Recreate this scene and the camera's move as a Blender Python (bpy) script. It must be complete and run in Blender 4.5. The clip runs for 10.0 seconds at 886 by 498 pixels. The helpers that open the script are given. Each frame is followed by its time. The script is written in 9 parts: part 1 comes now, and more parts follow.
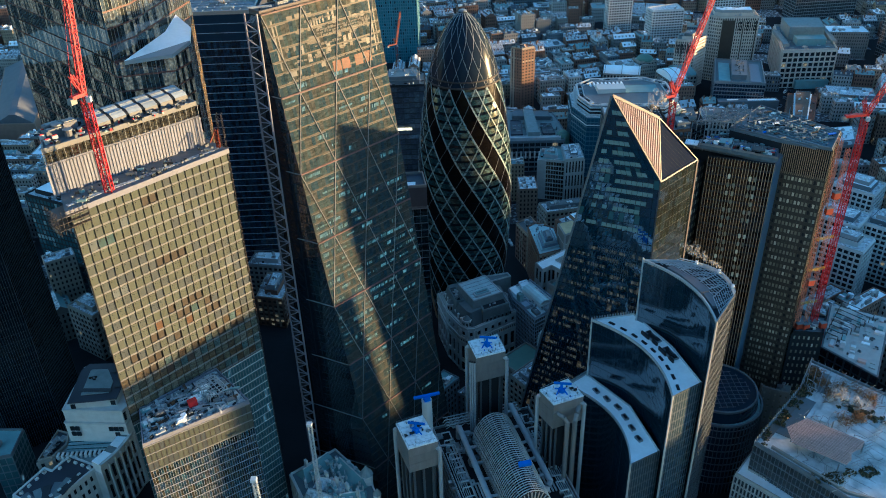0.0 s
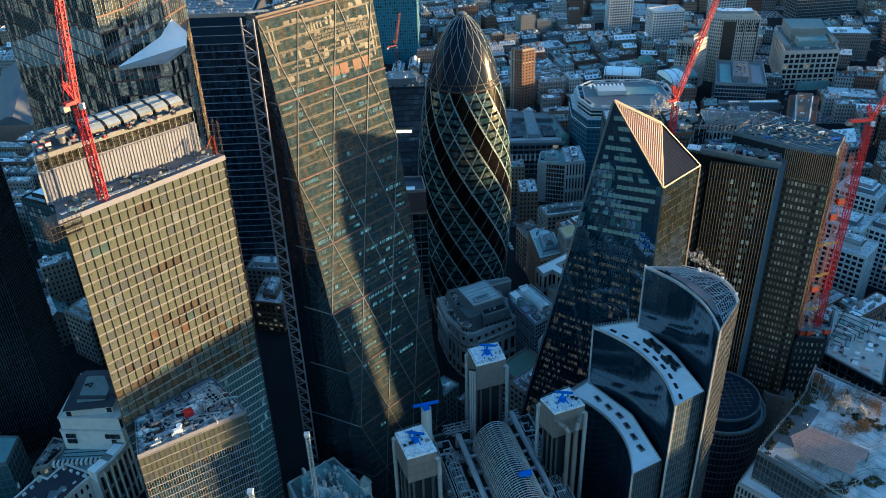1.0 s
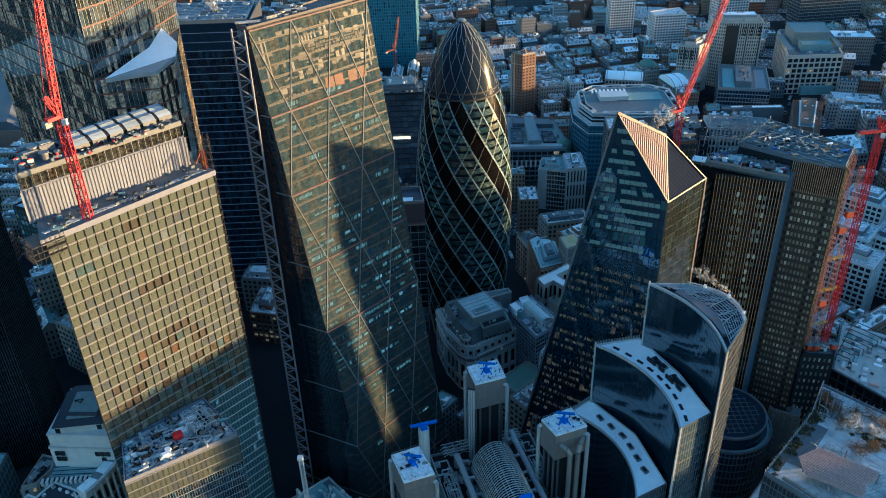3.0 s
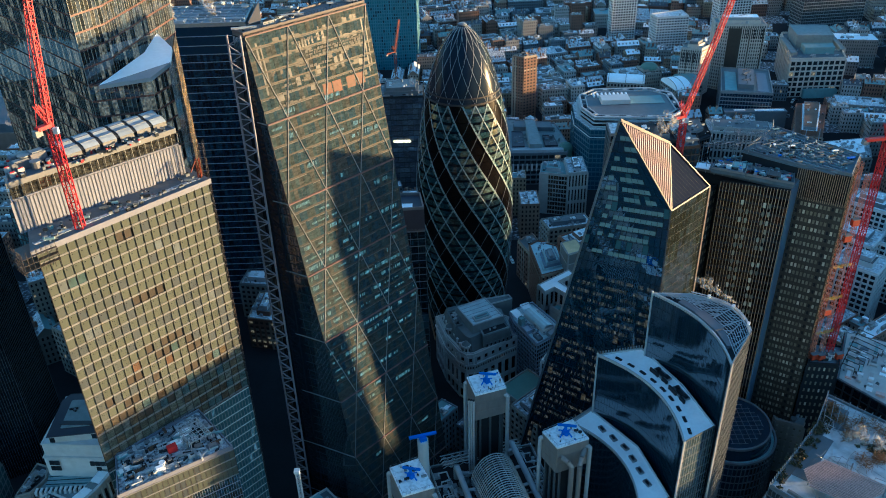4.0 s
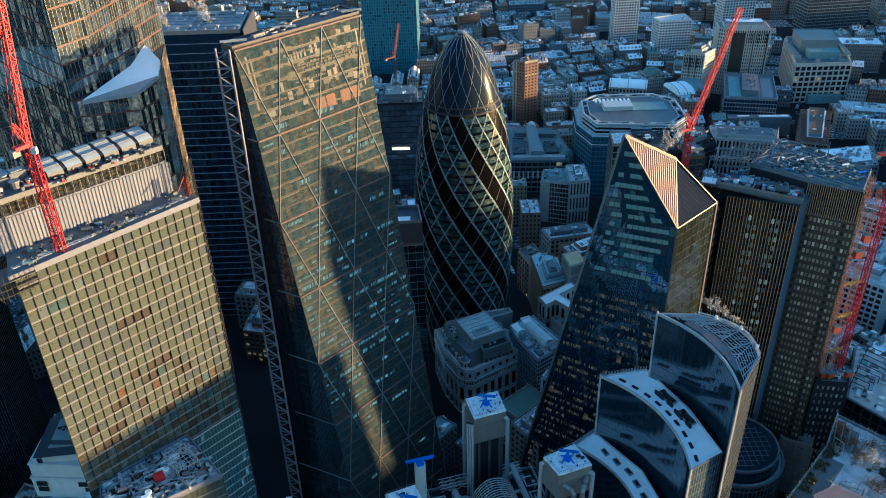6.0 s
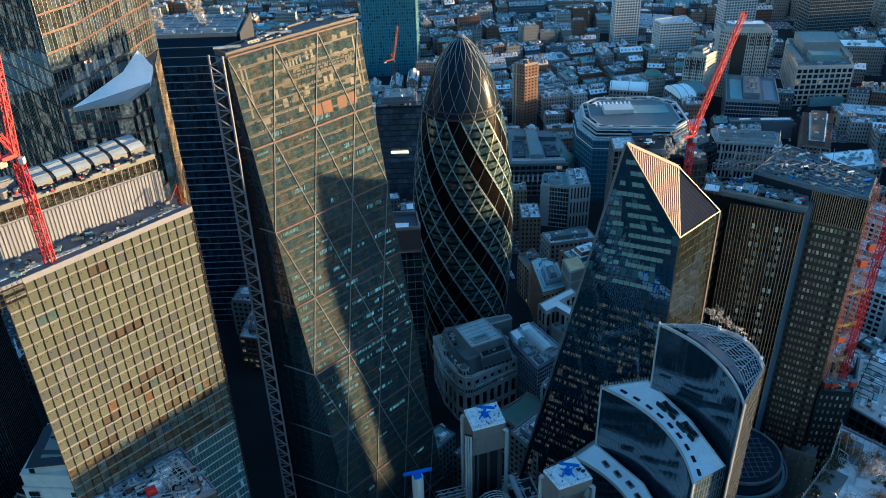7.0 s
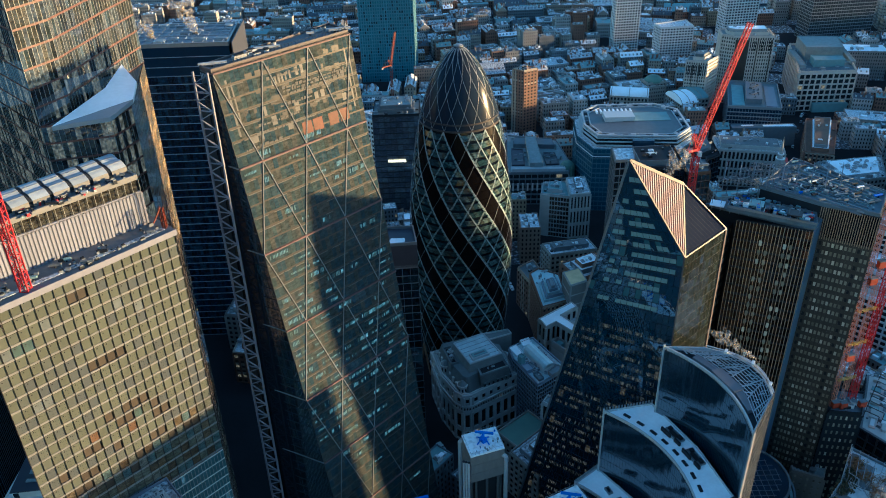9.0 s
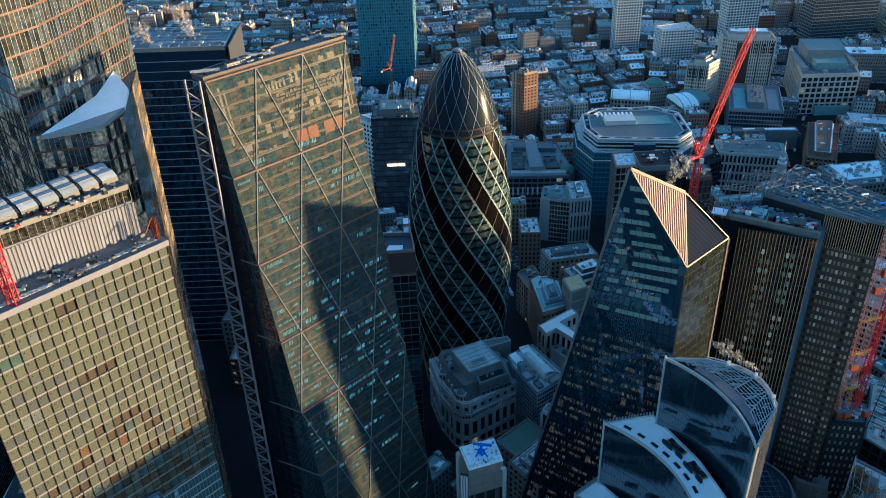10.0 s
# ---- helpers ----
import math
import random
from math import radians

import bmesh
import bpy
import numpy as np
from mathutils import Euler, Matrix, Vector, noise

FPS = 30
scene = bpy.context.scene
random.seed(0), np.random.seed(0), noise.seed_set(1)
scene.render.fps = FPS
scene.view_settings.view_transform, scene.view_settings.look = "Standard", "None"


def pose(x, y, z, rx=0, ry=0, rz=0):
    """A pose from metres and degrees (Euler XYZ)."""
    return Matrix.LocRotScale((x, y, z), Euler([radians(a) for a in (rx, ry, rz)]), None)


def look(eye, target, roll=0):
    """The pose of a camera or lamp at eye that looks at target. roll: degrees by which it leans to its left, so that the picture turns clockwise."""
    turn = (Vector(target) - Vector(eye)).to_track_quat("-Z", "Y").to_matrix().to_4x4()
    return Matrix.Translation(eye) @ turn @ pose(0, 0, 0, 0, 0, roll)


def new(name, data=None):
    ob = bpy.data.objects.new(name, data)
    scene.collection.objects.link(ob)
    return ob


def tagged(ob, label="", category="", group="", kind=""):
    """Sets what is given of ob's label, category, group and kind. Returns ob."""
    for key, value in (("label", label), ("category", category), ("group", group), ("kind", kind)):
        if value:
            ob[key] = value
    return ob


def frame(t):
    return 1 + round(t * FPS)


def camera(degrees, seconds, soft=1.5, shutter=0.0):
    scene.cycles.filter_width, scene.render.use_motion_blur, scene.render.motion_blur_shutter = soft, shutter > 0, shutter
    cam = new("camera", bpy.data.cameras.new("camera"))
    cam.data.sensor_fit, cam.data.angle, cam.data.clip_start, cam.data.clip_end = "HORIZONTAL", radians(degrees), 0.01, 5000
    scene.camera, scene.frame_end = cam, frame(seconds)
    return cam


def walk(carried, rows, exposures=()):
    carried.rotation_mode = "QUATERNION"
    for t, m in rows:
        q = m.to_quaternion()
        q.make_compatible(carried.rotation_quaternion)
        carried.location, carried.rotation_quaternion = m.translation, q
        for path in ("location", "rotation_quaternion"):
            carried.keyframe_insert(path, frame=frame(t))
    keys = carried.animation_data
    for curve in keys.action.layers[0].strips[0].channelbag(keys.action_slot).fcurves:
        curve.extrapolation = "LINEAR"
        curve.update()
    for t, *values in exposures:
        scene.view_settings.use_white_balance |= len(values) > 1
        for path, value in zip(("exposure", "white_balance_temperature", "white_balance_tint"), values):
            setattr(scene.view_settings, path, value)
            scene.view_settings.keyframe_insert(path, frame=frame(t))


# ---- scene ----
cam = camera(56.6, 10.0, soft=1.0)
PATH = [
    (0, (0.129, -0.221, 294.187), (0.125, 1.488, 293.147), -1.8),
    (0.5, (0.406, 2.129, 294.477), (0.401, 3.836, 293.436), -1.8),
    (1, (0.377, 4.537, 294.532), (0.373, 6.245, 293.491), -1.8),
    (1.5, (0.587, 7.028, 294.521), (0.584, 8.736, 293.481), -1.8),
    (2, (1.056, 9.684, 294.757), (1.051, 11.391, 293.716), -1.8),
    (2.5, (1.109, 12.246, 294.725), (1.105, 13.954, 293.684), -1.8),
    (4, (1.663, 20.478, 294.753), (1.657, 22.187, 293.714), -1.7),
    (4.5, (1.727, 23.342, 294.873), (1.722, 25.051, 293.834), -1.7),
    (5, (2.027, 26.07, 294.865), (2.02, 27.779, 293.826), -1.7),
    (5.5, (2.488, 29.007, 294.954), (2.48, 30.716, 293.916), -1.7),
    (7, (3.448, 37.705, 295.15), (3.44, 39.414, 294.112), -1.6),
    (7.5, (3.835, 40.583, 294.987), (3.828, 42.294, 293.951), -1.7),
    (8, (3.952, 43.402, 295.003), (3.946, 45.114, 293.967), -1.7),
    (8.5, (4.351, 46.36, 295.1), (4.343, 48.071, 294.064), -1.7),
    (9, (4.634, 49.382, 295.148), (4.627, 51.094, 294.113), -1.7),
    (9.5, (5.153, 52.22, 295.263), (5.145, 53.932, 294.228), -1.7),
    (10, (5.729, 54.51, 295.279), (5.72, 56.222, 294.246), -1.7),
]
walk(cam, [(t, look(eye, target, roll)) for t, eye, target, roll in PATH], exposures=[(0.0, 2.43, 4520, -3), (5.0, 2.42, 4460, -3), (10.0, 2.37, 4420, -3)])

# ---- light: a low winter sun from beyond the towers, clear blue sky ----
SUN_EL, SUN_AZ = radians(2.5), math.atan2(0.994, 0.076)
world = bpy.data.worlds.new("sky")
scene.world = world
world.use_nodes = True
sky = world.node_tree.nodes.new("ShaderNodeTexSky")
sky.sky_type, sky.sun_disc, sky.sun_elevation, sky.sun_rotation = "NISHITA", False, SUN_EL, SUN_AZ
sky.dust_density, sky.ozone_density, sky.air_density = 0.2, 1.7, 1.0
world.node_tree.links.new(sky.outputs[0], world.node_tree.nodes["Background"].inputs[0])
world.node_tree.nodes["Background"].inputs[1].default_value = 0.14
lamp = bpy.data.lights.new("sun", "SUN")
lamp.energy, lamp.angle, lamp.color = 4.5, radians(1.4), (1.0, 0.51, 0.17)
sun = new("sun", lamp)
sun.matrix_world = look((math.sin(SUN_AZ) * math.cos(SUN_EL) * 900, math.cos(SUN_AZ) * math.cos(SUN_EL) * 900, math.sin(SUN_EL) * 900), (0, 0, 0))


# ---- materials ----
def material(name, color, rough=0.6, metal=0.0, vary=0.12, grain=0.15, scale=0.25, bump=0.0, tone=None, lit=None, lit_color=(1.0, 0.75, 0.4), lit_power=1.0, spec=0.32, streak=1.0, ior=1.5, palette=None, rooms=0.0):
    """A surface with piece-to-piece variation and two scales of stains; tone: a second colour for some pieces; palette: colours shared out piece by piece; rooms: depth of the furniture and blinds behind a pane; lit: share of pieces lit from inside."""
    m = bpy.data.materials.new(name)
    m.use_nodes = True
    nt = m.node_tree
    n, k = nt.nodes, nt.links
    b = n["Principled BSDF"]
    b.inputs["Roughness"].default_value, b.inputs["Metallic"].default_value = rough, metal
    b.inputs["Specular IOR Level"].default_value = spec
    b.inputs["IOR"].default_value = ior
    geo, info, tc = n.new("ShaderNodeNewGeometry"), n.new("ShaderNodeObjectInfo"), n.new("ShaderNodeTexCoord")
    add = n.new("ShaderNodeMath")
    add.operation = "ADD"
    k.new(geo.outputs["Random Per Island"], add.inputs[0])
    k.new(info.outputs["Random"], add.inputs[1])
    fr = n.new("ShaderNodeMath")
    fr.operation = "FRACT"
    k.new(add.outputs[0], fr.inputs[0])
    mp = n.new("ShaderNodeMapping")
    mp.inputs["Scale"].default_value = (1, 1, streak)
    k.new(geo.outputs["Position"], mp.inputs[0])
    big, fine = n.new("ShaderNodeTexNoise"), n.new("ShaderNodeTexNoise")
    big.inputs["Scale"].default_value, fine.inputs["Scale"].default_value = scale, scale * 9
    big.inputs["Detail"].default_value = fine.inputs["Detail"].default_value = 4
    k.new(mp.outputs[0], big.inputs[0])
    k.new(mp.outputs[0], fine.inputs[0])
    col = n.new("ShaderNodeMix")
    col.data_type = "RGBA"
    col.inputs[6].default_value = (*color, 1)
    col.inputs[7].default_value = (*(tone or [c * 0.7 for c in color]), 1)
    if tone:
        ramp = n.new("ShaderNodeMapRange")
        ramp.inputs[1].default_value, ramp.inputs[2].default_value = 0.72, 0.9
        k.new(fr.outputs[0], ramp.inputs[0])
        k.new(ramp.outputs[0], col.inputs[0])
    else:
        k.new(fr.outputs[0], col.inputs[0])
    hsv = n.new("ShaderNodeHueSaturation")
    tint = col.outputs[2]
    if palette:
        pick = n.new("ShaderNodeValToRGB")
        pick.color_ramp.interpolation = "CONSTANT"
        while len(pick.color_ramp.elements) < len(palette):
            pick.color_ramp.elements.new(0.5)
        for i, c in enumerate(palette):
            pick.color_ramp.elements[i].position = i / len(palette)
            pick.color_ramp.elements[i].color = (*c, 1)
        k.new(fr.outputs[0], pick.inputs[0])
        tint = pick.outputs[0]
    if rooms:
        deep, clutter, span = n.new("ShaderNodeMapping"), n.new("ShaderNodeTexNoise"), n.new("ShaderNodeMapRange")
        deep.inputs["Scale"].default_value = (0.55, 0.55, 1.3)
        clutter.inputs["Scale"].default_value, clutter.inputs["Detail"].default_value, clutter.inputs["Roughness"].default_value = 1.0, 5, 0.7
        k.new(geo.outputs["Position"], deep.inputs[0])
        k.new(deep.outputs[0], clutter.inputs[0])
        span.inputs[1].default_value, span.inputs[2].default_value = 0.38, 0.64
        span.inputs[3].default_value, span.inputs[4].default_value = 1 - rooms, 1 + rooms
        k.new(clutter.outputs[0], span.inputs[0])
        dim = n.new("ShaderNodeVectorMath")
        dim.operation = "SCALE"
        k.new(tint, dim.inputs[0])
        k.new(span.outputs[0], dim.inputs["Scale"])
        tint = dim.outputs[0]
    k.new(tint, hsv.inputs["Color"])
    v1 = n.new("ShaderNodeMath")
    v1.operation = "MULTIPLY_ADD"
    v1.inputs[1].default_value, v1.inputs[2].default_value = 2 * grain, 1 - grain - vary / 2
    k.new(big.outputs[0], v1.inputs[0])
    v2 = n.new("ShaderNodeMath")
    v2.operation = "MULTIPLY_ADD"
    v2.inputs[1].default_value = grain
    k.new(fine.outputs[0], v2.inputs[0])
    k.new(v1.outputs[0], v2.inputs[2])
    v3 = n.new("ShaderNodeMath")
    v3.operation = "MULTIPLY_ADD"
    v3.inputs[1].default_value = vary
    k.new(fr.outputs[0], v3.inputs[0])
    k.new(v2.outputs[0], v3.inputs[2])
    k.new(v3.outputs[0], hsv.inputs["Value"])
    k.new(hsv.outputs[0], b.inputs["Base Color"])
    if bump:
        bp = n.new("ShaderNodeBump")
        bp.inputs["Strength"].default_value, bp.inputs["Distance"].default_value = bump, 0.3
        k.new(fine.outputs[0], bp.inputs["Height"])
        k.new(bp.outputs[0], b.inputs["Normal"])
    if lit:
        on = n.new("ShaderNodeMath")
        on.operation = "LESS_THAN"
        on.inputs[1].default_value = lit
        hash2 = n.new("ShaderNodeMath")
        hash2.operation = "MULTIPLY"
        hash2.inputs[1].default_value = 37.7
        k.new(fr.outputs[0], hash2.inputs[0])
        fr2 = n.new("ShaderNodeMath")
        fr2.operation = "FRACT"
        k.new(hash2.outputs[0], fr2.inputs[0])
        k.new(fr2.outputs[0], on.inputs[0])
        pw = n.new("ShaderNodeMath")
        pw.operation = "MULTIPLY"
        k.new(on.outputs[0], pw.inputs[0])
        inside = n.new("ShaderNodeTexNoise")
        inside.inputs["Scale"].default_value = 1.1
        k.new(geo.outputs["Position"], inside.inputs[0])
        ip = n.new("ShaderNodeMath")
        ip.operation = "POWER"
        ip.inputs[1].default_value = 3.0
        k.new(inside.outputs[0], ip.inputs[0])
        ip2 = n.new("ShaderNodeMath")
        ip2.operation = "MULTIPLY"
        ip2.inputs[1].default_value = lit_power * 1.2
        k.new(ip.outputs[0], ip2.inputs[0])
        k.new(ip2.outputs[0], pw.inputs[1])
        b.inputs["Emission Color"].default_value = (*lit_color, 1)
        k.new(pw.outputs[0], b.inputs["Emission Strength"])
    return m


def glass(name, color, rough=0.06, **kw):
    kw.setdefault("grain", 0.25)
    kw.setdefault("vary", 0.3)
    kw.setdefault("spec", 0.6)
    return material(name, color, rough=rough, **kw)


ASPHALT = material("asphalt", (0.022, 0.023, 0.026), 0.9, scale=0.05, grain=0.3, spec=0.05)
PAVING = material("paving", (0.125, 0.125, 0.125), 0.8, scale=0.1, grain=0.25)
SNOW = material("snow", (0.80, 0.83, 0.85), 0.75, scale=0.09, grain=0.2, vary=0.06, tone=(0.70, 0.74, 0.77), bump=0.3)
SLATE = material("slate_roof", (0.078, 0.0858, 0.101), 0.7, scale=0.15, grain=0.3, tone=(0.42, 0.46, 0.5))
GRAVEL_ROOF = material("roof_membrane", (0.106, 0.112, 0.118), 0.85, scale=0.12, grain=0.4, tone=(0.3, 0.33, 0.36))
def patchy_snow(name, under, scale, cut, soft=0.06):
    """Snow lying in patches over a darker roof."""
    m = material(name, under, 0.85, scale=0.2, grain=0.35, bump=0.3)
    n, k = m.node_tree.nodes, m.node_tree.links
    b = n["Principled BSDF"]
    old = b.inputs["Base Color"].links[0].from_socket
    geo, tex = n.new("ShaderNodeNewGeometry"), n.new("ShaderNodeTexNoise")
    tex.inputs["Scale"].default_value, tex.inputs["Detail"].default_value = scale, 5
    k.new(geo.outputs["Position"], tex.inputs[0])
    r = n.new("ShaderNodeMapRange")
    r.inputs[1].default_value, r.inputs[2].default_value = cut - soft, cut + soft
    k.new(tex.outputs[0], r.inputs[0])
    mix = n.new("ShaderNodeMix")
    mix.data_type = "RGBA"
    k.new(r.outputs[0], mix.inputs[0])
    k.new(old, mix.inputs[6])
    mix.inputs[7].default_value = (0.76, 0.80, 0.83, 1)
    k.new(mix.outputs[2], b.inputs["Base Color"])
    return m


PATCH_SNOW = patchy_snow("patchy_snow_roof", (0.17, 0.185, 0.20), 0.6, 0.47, 0.2)
THIN_SNOW = patchy_snow("thin_snow_roof", (0.11, 0.115, 0.125), 0.9, 0.56, 0.2)
GARDEN_SNOW = patchy_snow("garden_snow", (0.27, 0.30, 0.305), 0.22, 0.55, 0.3)
TILE_SNOW = patchy_snow("snowy_slates", (0.10, 0.105, 0.12), 0.8, 0.5, 0.2)
CONCRETE = material("concrete", (0.234, 0.234, 0.226), 0.8, scale=0.15, grain=0.25)
STONE = material("pale_stone", (0.281, 0.265, 0.234), 0.8, scale=0.15, grain=0.25, streak=0.4)
BRICK = material("brown_brick", (0.156, 0.0936, 0.0663), 0.85, scale=0.3, grain=0.25, tone=(0.26, 0.22, 0.17))
WHITE = material("white_cladding", (0.62, 0.64, 0.64), 0.5, scale=0.1, grain=0.12)
PLANT = material("plant_casing", (0.328, 0.343, 0.359), 0.5, scale=0.4, grain=0.2, tone=(0.18, 0.19, 0.2))
STEEL = material("galvanised_steel", (0.265, 0.281, 0.296), 0.45, metal=0.5, scale=0.5)
DARK_STEEL = material("dark_steel", (0.022, 0.026, 0.032), 0.7, spec=0.12, scale=0.4)
WINDOW = glass("window_glass", (0.0156, 0.0211, 0.0273), 0.12, lit=0.02, lit_color=(1.0, 0.7, 0.35), lit_power=0.25, spec=0.4)
RED = material("red_paint", (0.44, 0.022, 0.024), 0.5, scale=0.6, grain=0.15)
ORANGE = material("orange_paint", (0.155, 0.028, 0.00923), 0.5, scale=0.6)
BLUE = material("blue_paint", (0.03, 0.14, 0.62), 0.5, scale=0.6)
YELLOW = material("yellow_paint", (0.6, 0.42, 0.06), 0.5)
GREEN_ROOF = material("copper_green", (0.13, 0.20, 0.165), 0.7, scale=0.2)
CREAM = material("cream_panel", (0.062, 0.070, 0.056), 0.3, scale=0.12, grain=0.22, vary=0.22, tone=(0.0446, 0.0517, 0.0551))
CREAM_BAR = material("cream_ledge", (0.161, 0.164, 0.165), 0.45, scale=0.2)
LOUVRE = material("beige_louvre", (0.135, 0.14, 0.16), 0.6, scale=0.3)
GOLD_FIN = material("pale_gold_fin", (0.0812, 0.0791, 0.0784), 0.4, metal=0.2, scale=0.3)
DARK_GLASS = glass("dark_glass", (0.00624, 0.0101, 0.0172), 0.08, spec=0.35)
NAVY_GLASS = glass("navy_glass", (0.0117, 0.0273, 0.0546), 0.05)
TEAL_GLASS = glass("teal_glass", (0.056, 0.108, 0.125), 0.08, lit=0.03, lit_color=(0.6, 0.9, 1.0), lit_power=0.12)
SLOPE_GLASS = glass("fritted_glass", (0.034, 0.037, 0.033), 0.08, palette=[(0.031, 0.040, 0.041), (0.022, 0.036, 0.045), (0.038, 0.042, 0.040), (0.026, 0.039, 0.043), (0.017, 0.031, 0.043)], rooms=0.38, scale=0.06, spec=0.5, grain=0.3)
LATTICE_GLASS = glass("lattice_glass", (0.018, 0.040, 0.052), 0.1, palette=[(0.018, 0.042, 0.052), (0.034, 0.062, 0.066), (0.020, 0.032, 0.034), (0.058, 0.086, 0.086), (0.013, 0.028, 0.038), (0.040, 0.050, 0.044)], rooms=0.7, spec=0.3, ior=1.5, vary=0.5)
LATTICE_PALE = material("pale_lattice_pane", (0.19, 0.28, 0.29), 0.35, vary=0.6, grain=0.3, scale=0.4)
# pane tones stand for reflections; the warm glow shows lit offices and lifts shaded faces
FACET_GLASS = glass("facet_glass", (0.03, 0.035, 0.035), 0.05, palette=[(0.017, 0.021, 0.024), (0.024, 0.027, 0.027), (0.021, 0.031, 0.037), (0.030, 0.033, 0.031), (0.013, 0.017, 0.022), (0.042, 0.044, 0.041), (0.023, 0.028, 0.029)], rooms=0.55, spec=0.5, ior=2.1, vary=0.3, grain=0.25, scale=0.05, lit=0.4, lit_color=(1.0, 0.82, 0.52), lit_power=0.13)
# warm palette puts the gold sunlight on the corner strip into the pane colour
GOLD_LIT_GLASS = glass("gold_lit_tone_glass", (0.15, 0.125, 0.09), 0.1, palette=[(0.17, 0.135, 0.09), (0.09, 0.09, 0.08), (0.12, 0.10, 0.075), (0.22, 0.17, 0.10)], rooms=0.4, spec=0.5, ior=2.0)
BLADE_GLASS = glass("night_glass", (0.009, 0.024, 0.044), 0.07, ior=2.8, spec=0.5, vary=0.12)
GREY_GLASS = glass("grey_glass", (0.0468, 0.0585, 0.0702), 0.12)
TERRACOTTA = material("copper_slab_edge", (0.095, 0.046, 0.040), 0.55, scale=0.3)
WHITE_BAR = material("pale_frame", (0.44, 0.46, 0.47), 0.45, scale=0.5)
RIB = material("bronze_rib", (0.40, 0.285, 0.18), 0.45, metal=0.2, scale=0.4, streak=0.2)
# olive, brown and teal tones paint the reflections in the slab tower's lower glass
REFLECTION_PANE = material("reflection_toned_pane", (0.058, 0.066, 0.055), 0.2, vary=0.5, grain=0.5, scale=0.2, palette=[(0.060, 0.066, 0.054), (0.052, 0.055, 0.042), (0.066, 0.070, 0.056), (0.045, 0.036, 0.024), (0.060, 0.066, 0.054), (0.040, 0.062, 0.066), (0.074, 0.078, 0.068), (0.052, 0.043, 0.028)], rooms=0.45)
FRAME_DIM = material("slender_bronze_frame", (0.02, 0.022, 0.026), 0.5, scale=0.5)
FLOOR_EDGE = material("bronze_floor_edge", (0.026, 0.023, 0.021), 0.5, scale=0.5)
BRACE = material("champagne_steel", (0.15, 0.165, 0.18), 0.5, scale=0.5)
BRONZE = material("bronze_cladding", (0.0645, 0.0588, 0.0584), 0.5, metal=0.3, scale=0.4)
PINK_LOUVRE = material("rose_louvre", (0.175, 0.105, 0.14), 0.5, scale=0.5)
LOUVRE_RIB = material("pale_louvre_rib", (0.188, 0.197, 0.243), 0.5, scale=0.4)
TEAL_ROOF = material("pale_teal_roof", (0.20, 0.30, 0.31), 0.6, scale=0.2, grain=0.3)
TEAL_GREY = material("weathered_lead", (0.20, 0.23, 0.235), 0.7, scale=0.35, grain=0.4)
LEAD_GREY = material("grey_cladding", (0.13, 0.15, 0.17), 0.6, scale=0.3, grain=0.25)
ROSE_SLAT = material("rose_slat", (0.58, 0.42, 0.37), 0.6, scale=0.6)
TRIM = material("pale_edge_trim", (0.088, 0.074, 0.074), 0.5, scale=0.5)
COOLER = material("cooler_lid", (0.26, 0.31, 0.36), 0.8, scale=0.6, grain=0.3, spec=0.1)
PALE_STONE = material("washed_stone", (0.40, 0.40, 0.38), 0.8, scale=0.3, grain=0.25)
PORTLAND = material("portland_stone", (0.56, 0.56, 0.54), 0.8, scale=0.3, grain=0.25)
FOLIAGE = material("winter_foliage", (0.0468, 0.0546, 0.0312), 0.9, scale=1.2, tone=(0.2, 0.14, 0.07))


# ---- building helpers ----
V = Vector
ORIGIN = {}


